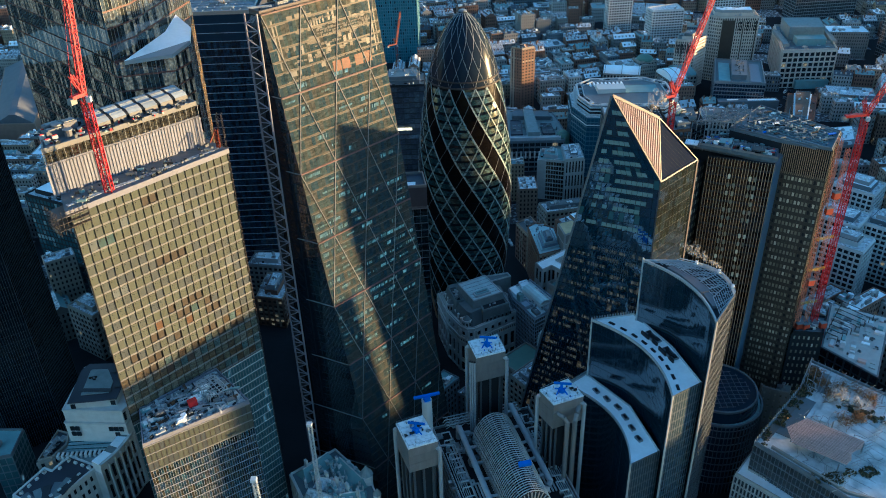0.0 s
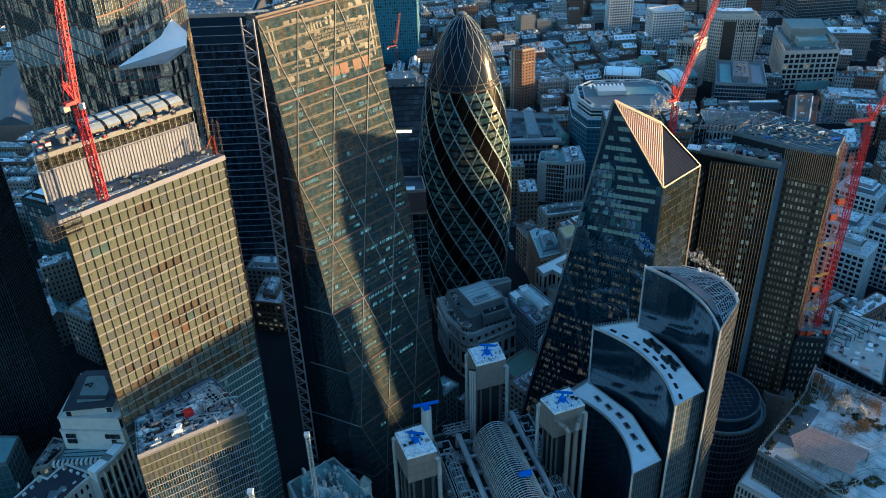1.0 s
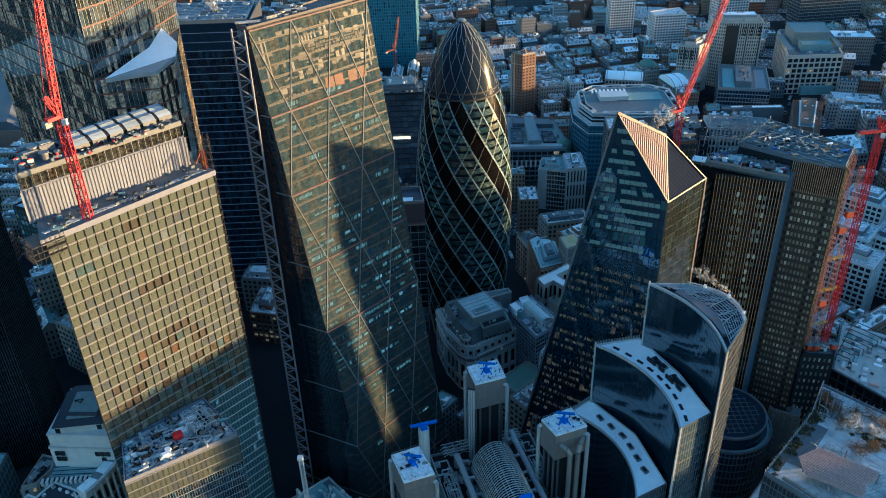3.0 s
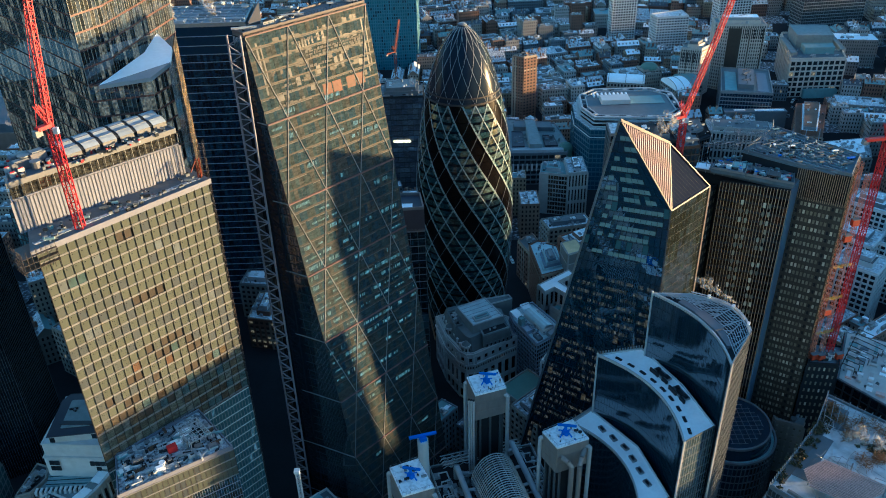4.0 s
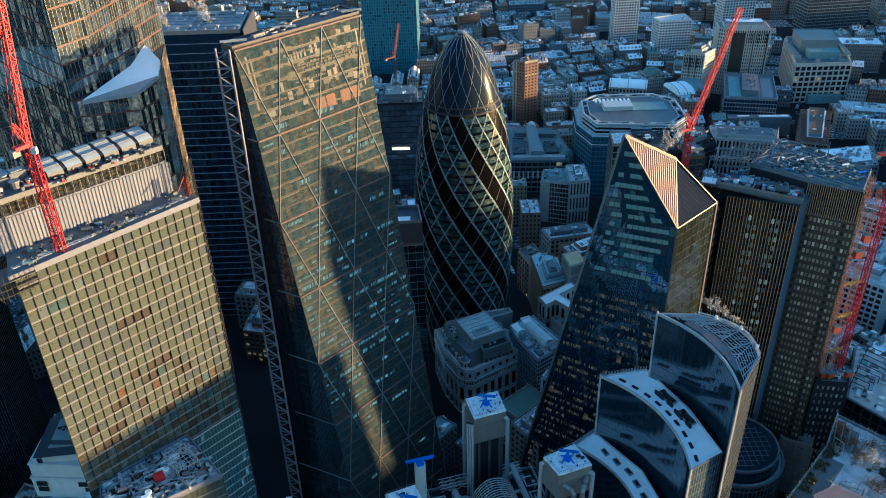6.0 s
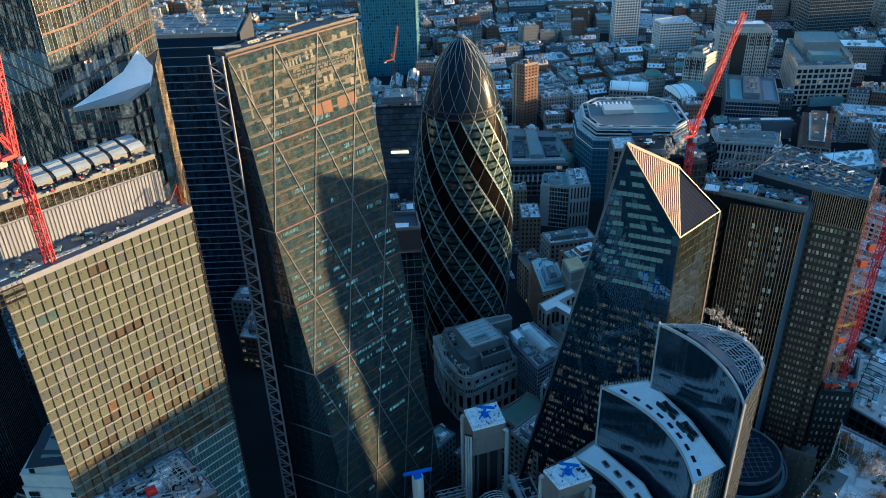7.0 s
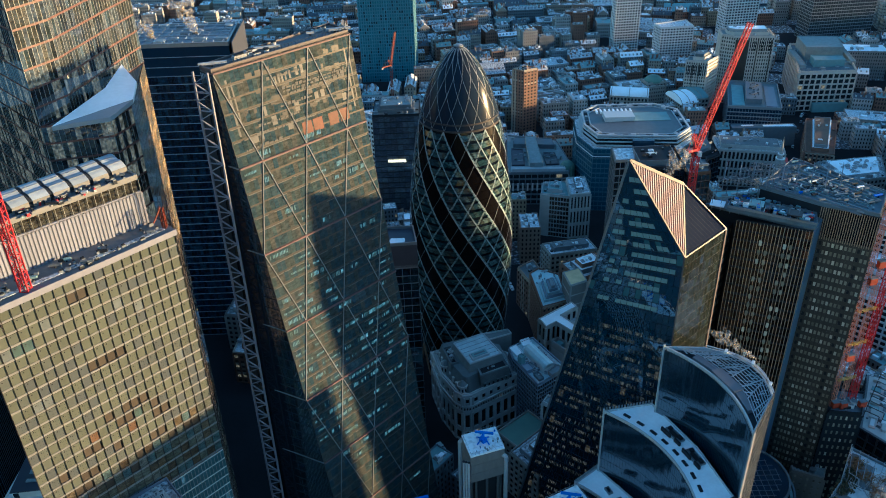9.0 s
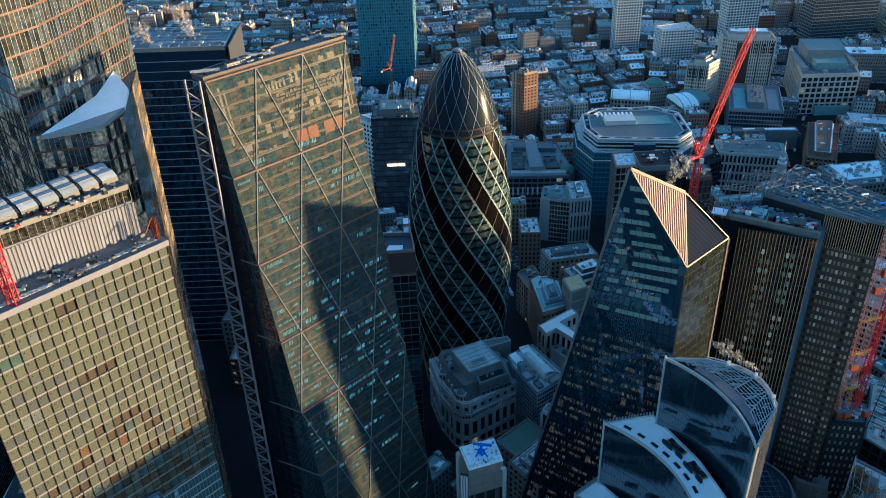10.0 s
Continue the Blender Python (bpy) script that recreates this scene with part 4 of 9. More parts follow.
# ---- pointed tower ----
def pointed_tower():
    A, M, R, B = V((61.3, 277.5, 187)), V((81.2, 273.5, 154)), V((98.8, 288.5, 155.5)), V((80.8, 284.4, 175))
    W0, M0, R0, X0 = V((34, 311.5, 0)), V((81.2, 273.5, 0)), V((98.8, 288.5, 0)), V((80, 312, 0))
    t = thing("pointed_tower", (68, 295), "sharp pointed dark glass tower with pale folded edges", "tower")
    m = Mesh()
    e = V((0.15, 0.2, -0.3))
    X1 = V((80, 310, 165))
    v = [W0, M0, R0, X0, A + e, M + e, R + e, B + e, X1]
    m.add(v, [(0, 1, 5, 4), (1, 2, 6, 5), (2, 3, 8, 6), (3, 0, 4, 8), (4, 5, 7), (7, 5, 6), (4, 7, 8), (7, 6, 8)])
    part("wall", m, DARK_STEEL, t)
    # west face: floors narrow towards the tip
    nrm = (M0 - W0).cross(A - W0).normalized()
    pane, ledge, blind = Mesh(), Mesh(), Mesh()
    rng = random.Random(11)
    floors = 46

    def edge(z):
        p = W0.lerp(A, z / 187)
        q = M0.lerp(M, z / 154) if z <= 154 else M.lerp(A, (z - 154) / 33)
        return p, q

    made = 0
    for i in range(floors):
        z0, z1 = i * 187 / floors, (i + 1) * 187 / floors
        a0, b0 = edge(z0)
        a1, b1 = edge(z1)
        n = max(1, int((b0 - a0).length / 2.0))
        off = nrm * 0.1
        ledge.bar(a0 + off, b0 + off, 0.22, 0.05, nrm)
        for j in range(n):
            f0, f1 = j / n, (j + 1) / n
            g = 0.04 / n
            q = [a0.lerp(b0, f0 + g) + off, a0.lerp(b0, f1 - g) + off, a1.lerp(b1, f1 - g) + off, a1.lerp(b1, f0 + g) + off]
            if i >= 33 and made < 300:
                made += 1
                pm = Mesh()
                back = [x - nrm * 0.1 for x in q]
                pm.add(q + back, [(0, 1, 2, 3), (0, 4, 5, 1), (1, 5, 6, 2), (2, 6, 7, 3), (3, 7, 4, 0)])
                part("pane", pm, TEAL_GLASS if rng.random() < 0.06 else SCALE_GLASS, t)
            else:
                pane.add(q, [(0, 1, 2, 3)])
            gap = 0.28 + 0.05 * math.sin(i * 1.7)
            if (i > 33 or (i > 30 and i % 2 == 0)) and rng.random() < 0.96 and 0.08 < f0 < 0.8 + 0.08 * math.sin(i * 0.9) and abs(f0 - gap) > 0.03 and i < 45:
                h = 0.58
                blind.add([q[0].lerp(q[3], 0.15) + nrm * .04, q[1].lerp(q[2], 0.15) + nrm * .04, q[1].lerp(q[2], h) + nrm * .04, q[0].lerp(q[3], h) + nrm * .04], [(0, 1, 2, 3)])
    part("glazing", pane, SCALE_GLASS, t, kind="stuff")
    # offices lit behind the glass on the lower floors
    warm = Mesh()
    for i in range(2, 30):
        z0, z1 = (i + 0.15) * 187 / floors, (i + 0.56) * 187 / floors
        a0, b0 = edge(z0)
        a1, b1 = edge(z1)
        f = 0.04
        while f < 0.94:
            run = rng.uniform(0.05, 0.35)
            if rng.random() < (0.9 if i < 31 else 0.3):
                g = f
                while g < min(0.95, f + run):
                    if rng.random() < 0.8:
                        o_, w_ = nrm * 0.14, rng.choice((0.004, 0.006, 0.009))
                        warm.add([a0.lerp(b0, g) + o_, a0.lerp(b0, g + w_) + o_, a1.lerp(b1, g + w_) + o_, a1.lerp(b1, g) + o_], [(0, 1, 2, 3)])
                    g += 0.0125
            f += run + rng.uniform(0.01, 0.09)
    part("lit_bay_field", warm, OFFICE_LIGHT, t, "dim warm office lights behind the glass", kind="stuff")
    part("ledge_field", ledge, DARK_STEEL, t, kind="stuff")
    part("blind_field", blind, BLIND, t, "pale lowered blinds behind the glass", kind="stuff")
    facade(t, M0 + V((.1, -.1, 0)), R0 + V((.1, -.1, 0)), R + V((.1, -.1, 0)), M + V((.1, -.1, 0)), 12, 40, SOUTH_GLASS, BRONZE, GOLD_FIN, vw=0.07, vd=0.06, hw=0.14, hd=0.06)
    # rose louvres on the upper fold
    n2 = (M - A).cross(B - A).normalized()
    for i in range(1, 24):
        f = i / 24
        m = Mesh()
        m.bar(A.lerp(B, f) + n2 * 0.1, A.lerp(M, min(1, f * 1.02)) + n2 * 0.1, 0.42, 0.3, n2)
        part("louvre", m, PINK_LOUVRE, t)
    m = Mesh()
    m.add([x + n2 * 0.05 for x in (A.lerp(M, 0.01), M, B)], [(0, 1, 2)])
    part("louvre_back", m, MAROON, t, "maroon panel behind the louvres")
    n3 = (M - B).cross(R - B).normalized()
    m = Mesh()
    for i in range(1, 14):
        f = i / 14
        m.bar(B.lerp(M, f) + n3 * 0.02, R.lerp(M, f) + n3 * 0.02, 0.07, 0.04, n3)
    part("roof_fin_field", m, DARK_STEEL, t, kind="stuff")
    m = Mesh()
    m.add([x - n3 * 0.02 for x in (B, M, R)], [(0, 1, 2)])
    part("roof_slope", m, NAVY_ROOF, t)
    for a, b, w, o in ((A, M, 0.5, n2), (A, B, 1.0, n2), (B, M, 0.5, n3), (B, R, 0.4, n3), (M, R, 0.5, n3), (M, M0, 0.4, V((-.1, -1, 0))), (R, R0, 0.9, V((.63, -.77, 0))), (A, W0, 0.7, nrm)):
        m = Mesh()
        m.bar(a, b, w, 0.5, o)
        part("edge_trim", m, TRIM if o is not nrm else STEEL, t, "pale metal edge trim")


SCALE_GLASS = glass("blue_black_glass", (0.009, 0.032, 0.062), 0.015, grain=0.6, scale=0.05, lit=0.012, lit_color=(1.0, 0.7, 0.35), lit_power=0.05, spec=0.5, ior=3.6)
SOUTH_GLASS = glass("olive_glass", (0.009, 0.012, 0.011), 0.06, vary=0.4, grain=0.7, scale=0.06, ior=1.9, spec=0.5, tone=(0.012, 0.018, 0.02))
OFFICE_LIGHT = material("dim_office_light", (0.05, 0.05, 0.04), 0.3, lit=0.75, lit_color=(1.0, 0.82, 0.56), lit_power=0.07, vary=0.8)
MAROON = material("maroon_panel", (0.032, 0.011, 0.011), 0.6, scale=0.4)
BLIND = material("white_blind", (0.19, 0.26, 0.255), 0.7, vary=0.5, grain=0.3)
NAVY_ROOF = material("navy_panel", (0.012, 0.017, 0.036), 0.9, scale=0.3, spec=0.0)
pointed_tower()


# ---- stepped tower of three curved blades ----
def arc(p, q, bulge, n=16):
    """Points from p to q along an arc that swings bulge metres to the left of the chord."""
    p, q = V(p), V(q)
    c = (q - p)
    nrm = V((-c.y, c.x)).normalized()
    out = []
    for i in range(n + 1):
        f = i / n
        out.append(tuple(p + c * f + nrm * bulge * 4 * f * (1 - f)))
    return out


def blade_tower():
    t = thing("stepped_tower", (82, 240), "stepped dark glass tower of three curved blades with snowy roofs", "tower")
    fronts = [arc((74.6, 261.1), (90.0, 220.1), 5.6), arc((57.2, 261.5), (77.3, 215.0), 7.2), arc((48.1, 255.5), (64.4, 211.0), 7.5)]
    ends = [[(101.5, 236.5)] + [(102.5, 243), (101.3, 250), (96.8, 255.8), (88, 259.8)], [(89.6, 222.3), (84.5, 243), (74.5, 264.8)], [(76.6, 217.4), (71.0, 242), (57.0, 262.5)]]
    tops = [128.0, 100.5, 72.5]
    # unseen block added behind the upper blade to cast shade on the wedge tower
    m = Mesh()
    m.prism(ccw([(79, 261.8), (87, 260.8), (87, 267.2), (79, 268.2)]), 0, 122)
    part("lift_core", m, LEAD_GREY, t)
    for k in range(3):
        f, e, z = fronts[k], ends[k], tops[k]
        # plan counter-clockwise: front from far end to near end, then back along the rear
        poly = ccw(f + e)
        z_low = 0
        blade = Mesh()
        blade.prism(poly, z_low, z - 1.2)
        part("wall", blade, DARK_STEEL, t)
        pan, fin, led = Mesh(), Mesh(), Mesh()
        rows = int((z - 1) / 4.0)
        sub = [f[0]] + [p for i in range(len(f) - 1) for p in (lerp(f[i], f[i + 1], .34), lerp(f[i], f[i + 1], .67), f[i + 1])]
        for i in range(len(sub) - 1):
            p, q = sub[i], sub[i + 1]
            d = (V(q) - V(p)).normalized()
            o = V((d.y, -d.x, 0))
            o = o if o.dot(V((-1, -0.4, 0))) > 0 else -o
            fin.bar((*p, 0), (*p, z - 0.6), 0.07, 0.14, o)
            if i % 3 == 0:
                for r in range(rows + 1):
                    pp, qq = f[i // 3], f[min(i // 3 + 1, len(f) - 1)]
                    led.bar((*pp, r * (z - 1.2) / rows), (*qq, r * (z - 1.2) / rows), 0.1, 0.13, o)
        off = [V((*x, 0)) for x in sub]
        side = []
        for i, x in enumerate(off):
            d = (off[min(i + 1, len(off) - 1)] - off[max(i - 1, 0)]).normalized()
            o = V((d.y, -d.x, 0))
            side.append(x + (o if o.dot(V((-1, -0.4, 0))) > 0 else -o) * 0.12)
        for r in range(rows):
            za, zb = r * (z - 1.2) / rows + 0.1, (r + 1) * (z - 1.2) / rows - 0.1
            n = len(side)
            pan.add([x + V((0, 0, za)) for x in side] + [x + V((0, 0, zb)) for x in side], [(i, i + 1, n + i + 1, n + i) for i in range(n - 1)])
        part("curved_glazing", pan, BLADE_GLASS, t, smooth=True, kind="stuff")
        part("curved_fin_field", fin, DARK_STEEL, t, kind="stuff")
        part("curved_ledge_field", led, DARK_STEEL, t, kind="stuff")
        # end wall with vertical ribs
        p0, p1 = f[-1], e[0]
        facade(t, (*p0, 0), (*p1, 0), (*p1, z), (*p0, z), 12 if k else 14, rows, END_GLASS if k else DARK_GLASS, END_FIN, END_SLAB, vw=0.26, vd=0.2 if k == 0 else 0.07, hw=0.8, hd=0.1 if k == 0 else 0.06, split=True)
        for p, mat, wd in ((f[-1], PALE_STONE, 0.6), (f[0], WHITE_BAR, 0.6)):
            m = Mesh()
            m.bar((*p, 0), (*p, z + 0.8), wd, 0.5, (0.3, -0.95, 0))
            part("edge_fin", m, mat, t, "pale vertical edge fin")
        if k:
            m = Mesh()
            m.prism(inset(poly, 0.3), z - 1.2, z - 0.7)
            part("snow_roof", m, SNOW, t, "flat roof under smooth snow")
            m = Mesh()
            m.rim(poly, z - 1.2, z, 0.35)
            part("parapet", m, WHITE_BAR, t)
            for i in range(9 if k == 1 else 0):
                j = 2 + i * 1.55
                p, q = V(f[int(j)]), V(f[int(j) + 1])
                d = (q - p).normalized()
                o = V((-d.y, d.x))
                o = o if o.dot(V((1, 0.3))) > 0 else -o
                c = p.lerp(q, j % 1) + o * 3.0
                m = Mesh()
                m.box((c.x, c.y, z - 0.72), 2.6, 1.0, 0.4, math.degrees(math.atan2(d.y, d.x)))
                part("roof_hatch", m, DARK_STEEL, t)
            for i in range(0, 17):
                m = Mesh()
                p = lerp(f[0], e[-1], i / 16)
                m.rod((*p, z), (*p, z + 1.0), 0.3, 6)
                part("parapet_post", m, STEEL, t)
            rng = random.Random(20 + k)
            spots = (0.42, 0.66) if k == 1 else (0.16, 0.28, 0.40, 0.52, 0.64, 0.76)
            for i, f_ in enumerate(spots):
                c = V(lerp(e[0], e[1], f_ * 2) if f_ < 0.5 else lerp(e[1], e[2], f_ * 2 - 1)) + V((-3.0, -0.6) if k == 1 else (-4.4, -1.0))
                ang = 110 + 7 * f_ + rng.uniform(-4, 4)
                sx, sy = (7.2, 3.0) if k == 1 else (3.0, 1.7)
                m = Mesh()
                m.box((c.x, c.y, z - 0.72), sx, sy, 0.35, ang)
                pit = part("plant_enclosure", m, LEAD_GREY, t)
                ca, sa = math.cos(radians(ang)), math.sin(radians(ang))
                bits = [(0, sy / 2, sx, 0.18, 0.8), (0, -sy / 2, sx, 0.18, 0.6), (sx / 2, 0, 0.18, sy, 0.7), (-sx / 2, 0, 0.18, sy, 0.7), (0.1, 0, sx * 0.45, sy * 0.4, 0.9)]
                if k == 1:
                    bits += [(-2.2, -0.6, 1.6, 1.2, 1.1), (1.9, 1.9, 4.4, 0.6, 1.5), (-3.4, 1.6, 2.8, 0.7, 1.2), (2.6, -0.7, 1.2, 1.2, 1.2)]
                for lx, ly, bx, by, bz in bits:
                    m = Mesh()
                    m.box((c.x + lx * ca - ly * sa, c.y + lx * sa + ly * ca, z - 0.7), bx, by, bz, ang)
                    part("enclosure_wall" if min(bx, by) < 0.2 else "roof_machine", m, DARK_STEEL if min(bx, by) > 0.2 else STEEL, pit)
        else:
            m = Mesh()
            m.prism(inset(poly, 0.3), z - 4.2, z - 3.8)
            part("roof", m, DARK_STEEL, t)
            rear = [lerp((101.5, 236.5), (88, 259.8), 1 - i / 16) for i in range(17)]
            rear = [tuple(V(p) + V((math.sin(math.pi * i / 16) * 5.2, math.sin(math.pi * i / 16) * 2.4))) for i, p in enumerate(rear)]
            wk = [V(p) + V((2.6, 1.0)) for p in f]
            for i0_, i1_, w_, z_ in ((3, 6, 2.4, 0.3), (6, 10, 3.6, 0.6), (10, 13, 2.6, 0.2)):
                m = Mesh()
                m.bar((*wk[i0_], z - 1.6), (*wk[i1_], z - 1.6), w_, 1.4 + z_)
                part("plant_walkway", m, LOUVRE, t, "beige plant walkway on the roof")
            m = Mesh()
            m.rim(poly, z - 4.2, z, 0.5)
            part("parapet", m, WHITE_BAR, t)
            rng = random.Random(4)

            def G(j, g):
                return lerp(f[j], rear[j], g)

            for j in (0, 2, 4, 6, 8, 10, 12, 14, 15):
                m = Mesh()
                m.bar((*G(j, 0.26), z - 0.3), (*G(min(16, j + (2 if j % 4 else 0)), 1.0), z - 0.3), 0.2, 0.35)
                part("lattice_beam", m, LATTICE_STEEL, t)
            for g in (0.28, 0.36, 0.44, 0.52, 0.6, 0.68, 0.76, 0.84, 0.92):
                for j in range(0, 16, 4):
                    m = Mesh()
                    m.bar((*G(j, g), z - 0.1), (*G(j + 4, g + 0.05 * (-1) ** (j // 4)), z - 0.1), 0.13, 0.2)
                    part("lattice_beam", m, LATTICE_STEEL, t)
            for i in range(70):
                j, g = rng.randrange(15), 0.26 + rng.random() * 0.5
                m = Mesh()
                m.bar((*G(j, g), z - 0.2), (*G(j + 1, g + rng.choice((0.12, 0.2, -0.1))), z - 0.2), 0.11, 0.15)
                part("lattice_brace", m, LATTICE_STEEL, t)
            for j in range(16):
                m = Mesh()
                m.bar((*rear[j], z + 0.6), (*rear[j + 1], z + 0.6), 0.3, 0.3)
                m.bar((*lerp(rear[j], f[j], 0.07), z), (*lerp(rear[j + 1], f[j + 1], 0.07), z), 0.3, 0.3)
                part("edge_rail", m, LATTICE_STEEL, t)
            for at_ in (rear[3], rear[8], rear[14]):
                m = Mesh()
                m.box((*at_, z), 1.8, 0.9, 1.0, 60)
                part("cradle_arm", m, WHITE, t)
            rooftop(t, inset(poly, 1), z - 3.8, 14, rng, (PLANT, STEEL), (1.5, 4), (0.8, 2.2))


LATTICE_STEEL = material("roof_lattice_steel", (0.40, 0.43, 0.47), 0.5, scale=0.6)
END_GLASS = glass("end_wall_glass", (0.03, 0.05, 0.068), 0.1, vary=0.5)
END_FIN = material("end_wall_fin", (0.10, 0.115, 0.135), 0.45, scale=0.4)
END_SLAB = material("end_wall_slab", (0.05, 0.06, 0.07), 0.6, scale=0.4)
blade_tower()


# ---- dark tower block with ribs, beside a building site ----
def ribbed_tower():
    rng0 = random.Random(6)
    Q, Lq, Iq = V((134.0, 298.6)), V((110.2, 308.2)), V((140.4, 307.2))
    t = thing("ribbed_tower", (135, 310), "dark bronze ribbed office tower, roof being worked on", "tower")
    front = ccw([tuple(Q), tuple(Iq), (126, 330), (102, 320)])
    m = Mesh()
    m.prism(inset(front, 0.3), 0, 147.2)
    part("wall", m, DARK_STEEL, t)
    facade(t, (*Lq, 0), (*Q, 0), (*Q, 147.5), (*Lq, 147.5), 22, 38, FRONT_BRONZE, RIB, DARK_STEEL, vw=0.24, vd=0.5, hw=0.9, hd=0.1, split=True)
    slots = Mesh()
    d_ = (Q - Lq).normalized()
    for f0 in (0.34, 0.43, 0.66, 0.74):
        for r in range(36):
            if rng0.random() < 0.85:
                z = 3 + r * 3.88
                a, b = Lq.lerp(Q, f0), Lq.lerp(Q, f0) + d_ * 1.0
                o = V((d_.y, -d_.x, 0)) * 0.52
                slots.add([V((*a, z)) + o, V((*b, z)) + o, V((*b, z + 2.1)) + o, V((*a, z + 2.1)) + o], [(0, 1, 2, 3)])
    part("window_column_field", slots, PUNCHED, t, "columns of pale windows between the ribs", kind="stuff")
    m = Mesh()
    m.prism([tuple(Q + V((0.3, -0.3))), tuple(Iq + V((0.3, -0.3))), tuple(Iq), tuple(Q)], 0, 147.8)
    part("blue_flank", m, FLANK, t, "blue-grey smooth flank wall")
    m = Mesh()
    m.prism(front, 147.2, 148.2)
    part("roof", m, GRAVEL_ROOF, t)
    C1, C2 = V((155.3, 297.2)), V((166.0, 314.2))
    big = ccw([tuple(C1), tuple(C2), (143, 345), (122, 322), tuple(Iq - V((1, 0.5)))])
    m = Mesh()
    m.prism(inset(big, 0.3), 0, 152.8)
    part("wall", m, DARK_STEEL, t)
    a = Iq - V((1.0, 0.0))
    facade(t, (*a, 0), (*C1, 0), (*C1, 140), (*a, 140), 13, 40, PUNCHED, UMBER, UMBER, vw=0.55, vd=0.35, hw=1.7, hd=0.25, split=True, hole=lambda c, r: c == 10)
    facade(t, (*a, 140), (*C1, 140), (*C1, 153), (*a, 153), 24, 1, DARK_GLASS, RIB, DARK_STEEL, vw=0.22, vd=0.3, hw=0.4, hd=0.2)
    facade(t, (*C1, 0), (*C2, 0), (*C2, 153), (*C1, 153), 8, 38, DARK_GLASS, UMBER, UMBER, vw=0.5, vd=0.35, hw=1.2, hd=0.25)
    m = Mesh()
    m.prism(big, 152.8, 153.6)
    part("roof", m, TEAL_DECK, t)
    m = Mesh()
    m.rim(inset(big, 0.2), 153.6, 154.5, 0.3)
    part("parapet", m, LEAD_GREY, t)
    for i in range(11):
        p, q = lerp((127, 322), (146, 342), i / 10), lerp((149, 298), (165, 314), i / 10)
        m = Mesh()
        m.bar((*p, 153.6), (*q, 153.6), 0.4, 0.5)
        part("roof_duct", m, [LEAD_GREY, TEAL_GREY, STEEL][i % 3], t)
    rng = random.Random(15)
    rooftop(t, big, 153.6, 40, rng, (LEAD_GREY, TEAL_GREY), (0.8, 3.0), (0.3, 1.4))
    rooftop(t, front, 148.2, 20, rng, (LEAD_GREY, BLUE), (0.8, 2.5), (0.3, 1.2))
    m = Mesh()
    for i in range(9):
        p = lerp((108, 322), (150, 318), i / 8)
        m.bar((*p, 153), (p[0] + 4, p[1] + 9, 160), 0.25, 0.25)
        m.bar((*p, 157), (p[0] + 5, p[1] + 2, 157), 0.2, 0.2)
        m.bar((*p, 153), (*p, 157.5), 0.2, 0.2)
    part("roof_scaffold", m, STEEL, t)
    for i in range(3):
        m = Mesh()
        m.prism(ccw([(106 + 9 * i, 309 - 2 * i), (117 + 9 * i, 303 - 2 * i), (120 + 9 * i, 309 - i), (110 + 9 * i, 316 - i)]), 148.2 + 1.4 * (2 - i), 149.6 + 1.4 * (2 - i))
        part("roof_deck", m, TEAL_DECK, t)
        m = Mesh()
        m.rim(ccw([(106 + 9 * i, 309 - 2 * i), (117 + 9 * i, 303 - 2 * i), (120 + 9 * i, 309 - i), (110 + 9 * i, 316 - i)]), 149.6 + 1.4 * (2 - i), 150.5 + 1.4 * (2 - i), 0.12)
        part("deck_rail", m, STEEL, t)
        for mts, k in (((DARK_STEEL, STEEL), 8), ((TEAL_ROOF, WHITE), 5), ((PLANT, BLUE), 6), ((BRONZE, RED), 4), ((SNOW, WHITE), 4)):
            rooftop(t, ccw([(105 + 9 * i, 310 - 2 * i), (117 + 9 * i, 302 - 2 * i), (121 + 9 * i, 309 - i), (109 + 9 * i, 317 - i)]), 149.6 + 1.4 * (2 - i), k, rng, mts, (0.5, 2.4), (0.2, 1.3))
    for mts, k in (((DARK_STEEL, LEAD_GREY), 22), ((TEAL_ROOF, LEAD_GREY), 40), ((LEAD_GREY, TEAL_ROOF), 44), ((SNOW, WHITE), 14), ((BLUE, DARK_STEEL), 3), ((UMBER, DARK_STEEL), 14)):
        rooftop(t, big, 153.6, k, rng, mts, (0.5, 1.8), (0.15, 0.7))
        rooftop(t, front, 149.0, k // 2, rng, mts, (0.6, 3.0), (0.2, 1.4))
    for i in range(4):
        p, q = lerp((106, 322), (122, 334), i / 3), lerp((120, 318), (140, 330), i / 3)
        m = Mesh()
        m.lattice((*p, 157.0), (*q, 157.0), 1.2, 0.12, 0.08, 1.6)
        part("roof_truss", m, LEAD_GREY, t)
        for e_ in (p, q, lerp(p, q, .5)):
            m = Mesh()
            m.bar((*e_, 148.5), (*e_, 156.8), 0.2, 0.2)
            part("truss_post", m, LEAD_GREY, t)
    for i in range(5):
        p = lerp((104, 314), (128, 303), i / 4)
        m = Mesh()
        m.prism(ccw([(p[0] - 2.6, p[1]), (p[0] + 2, p[1] - 2.2), (p[0] + 4, p[1] + 2), (p[0] - 0.6, p[1] + 4.2)]), 150.6 + (i % 3) * 1.3, 151.0 + (i % 3) * 1.3)
        part("scaffold_deck", m, [SNOW, BRONZE, TEAL_ROOF][i % 3], t)
        for k in (0, 1):
            m = Mesh()
            m.bar((p[0] - 1.5 + 3 * k, p[1] + 1 - k, 148.2), (p[0] - 1.5 + 3 * k, p[1] + 1 - k, 155), 0.16, 0.16)
            part("scaffold_tube", m, STEEL, t)
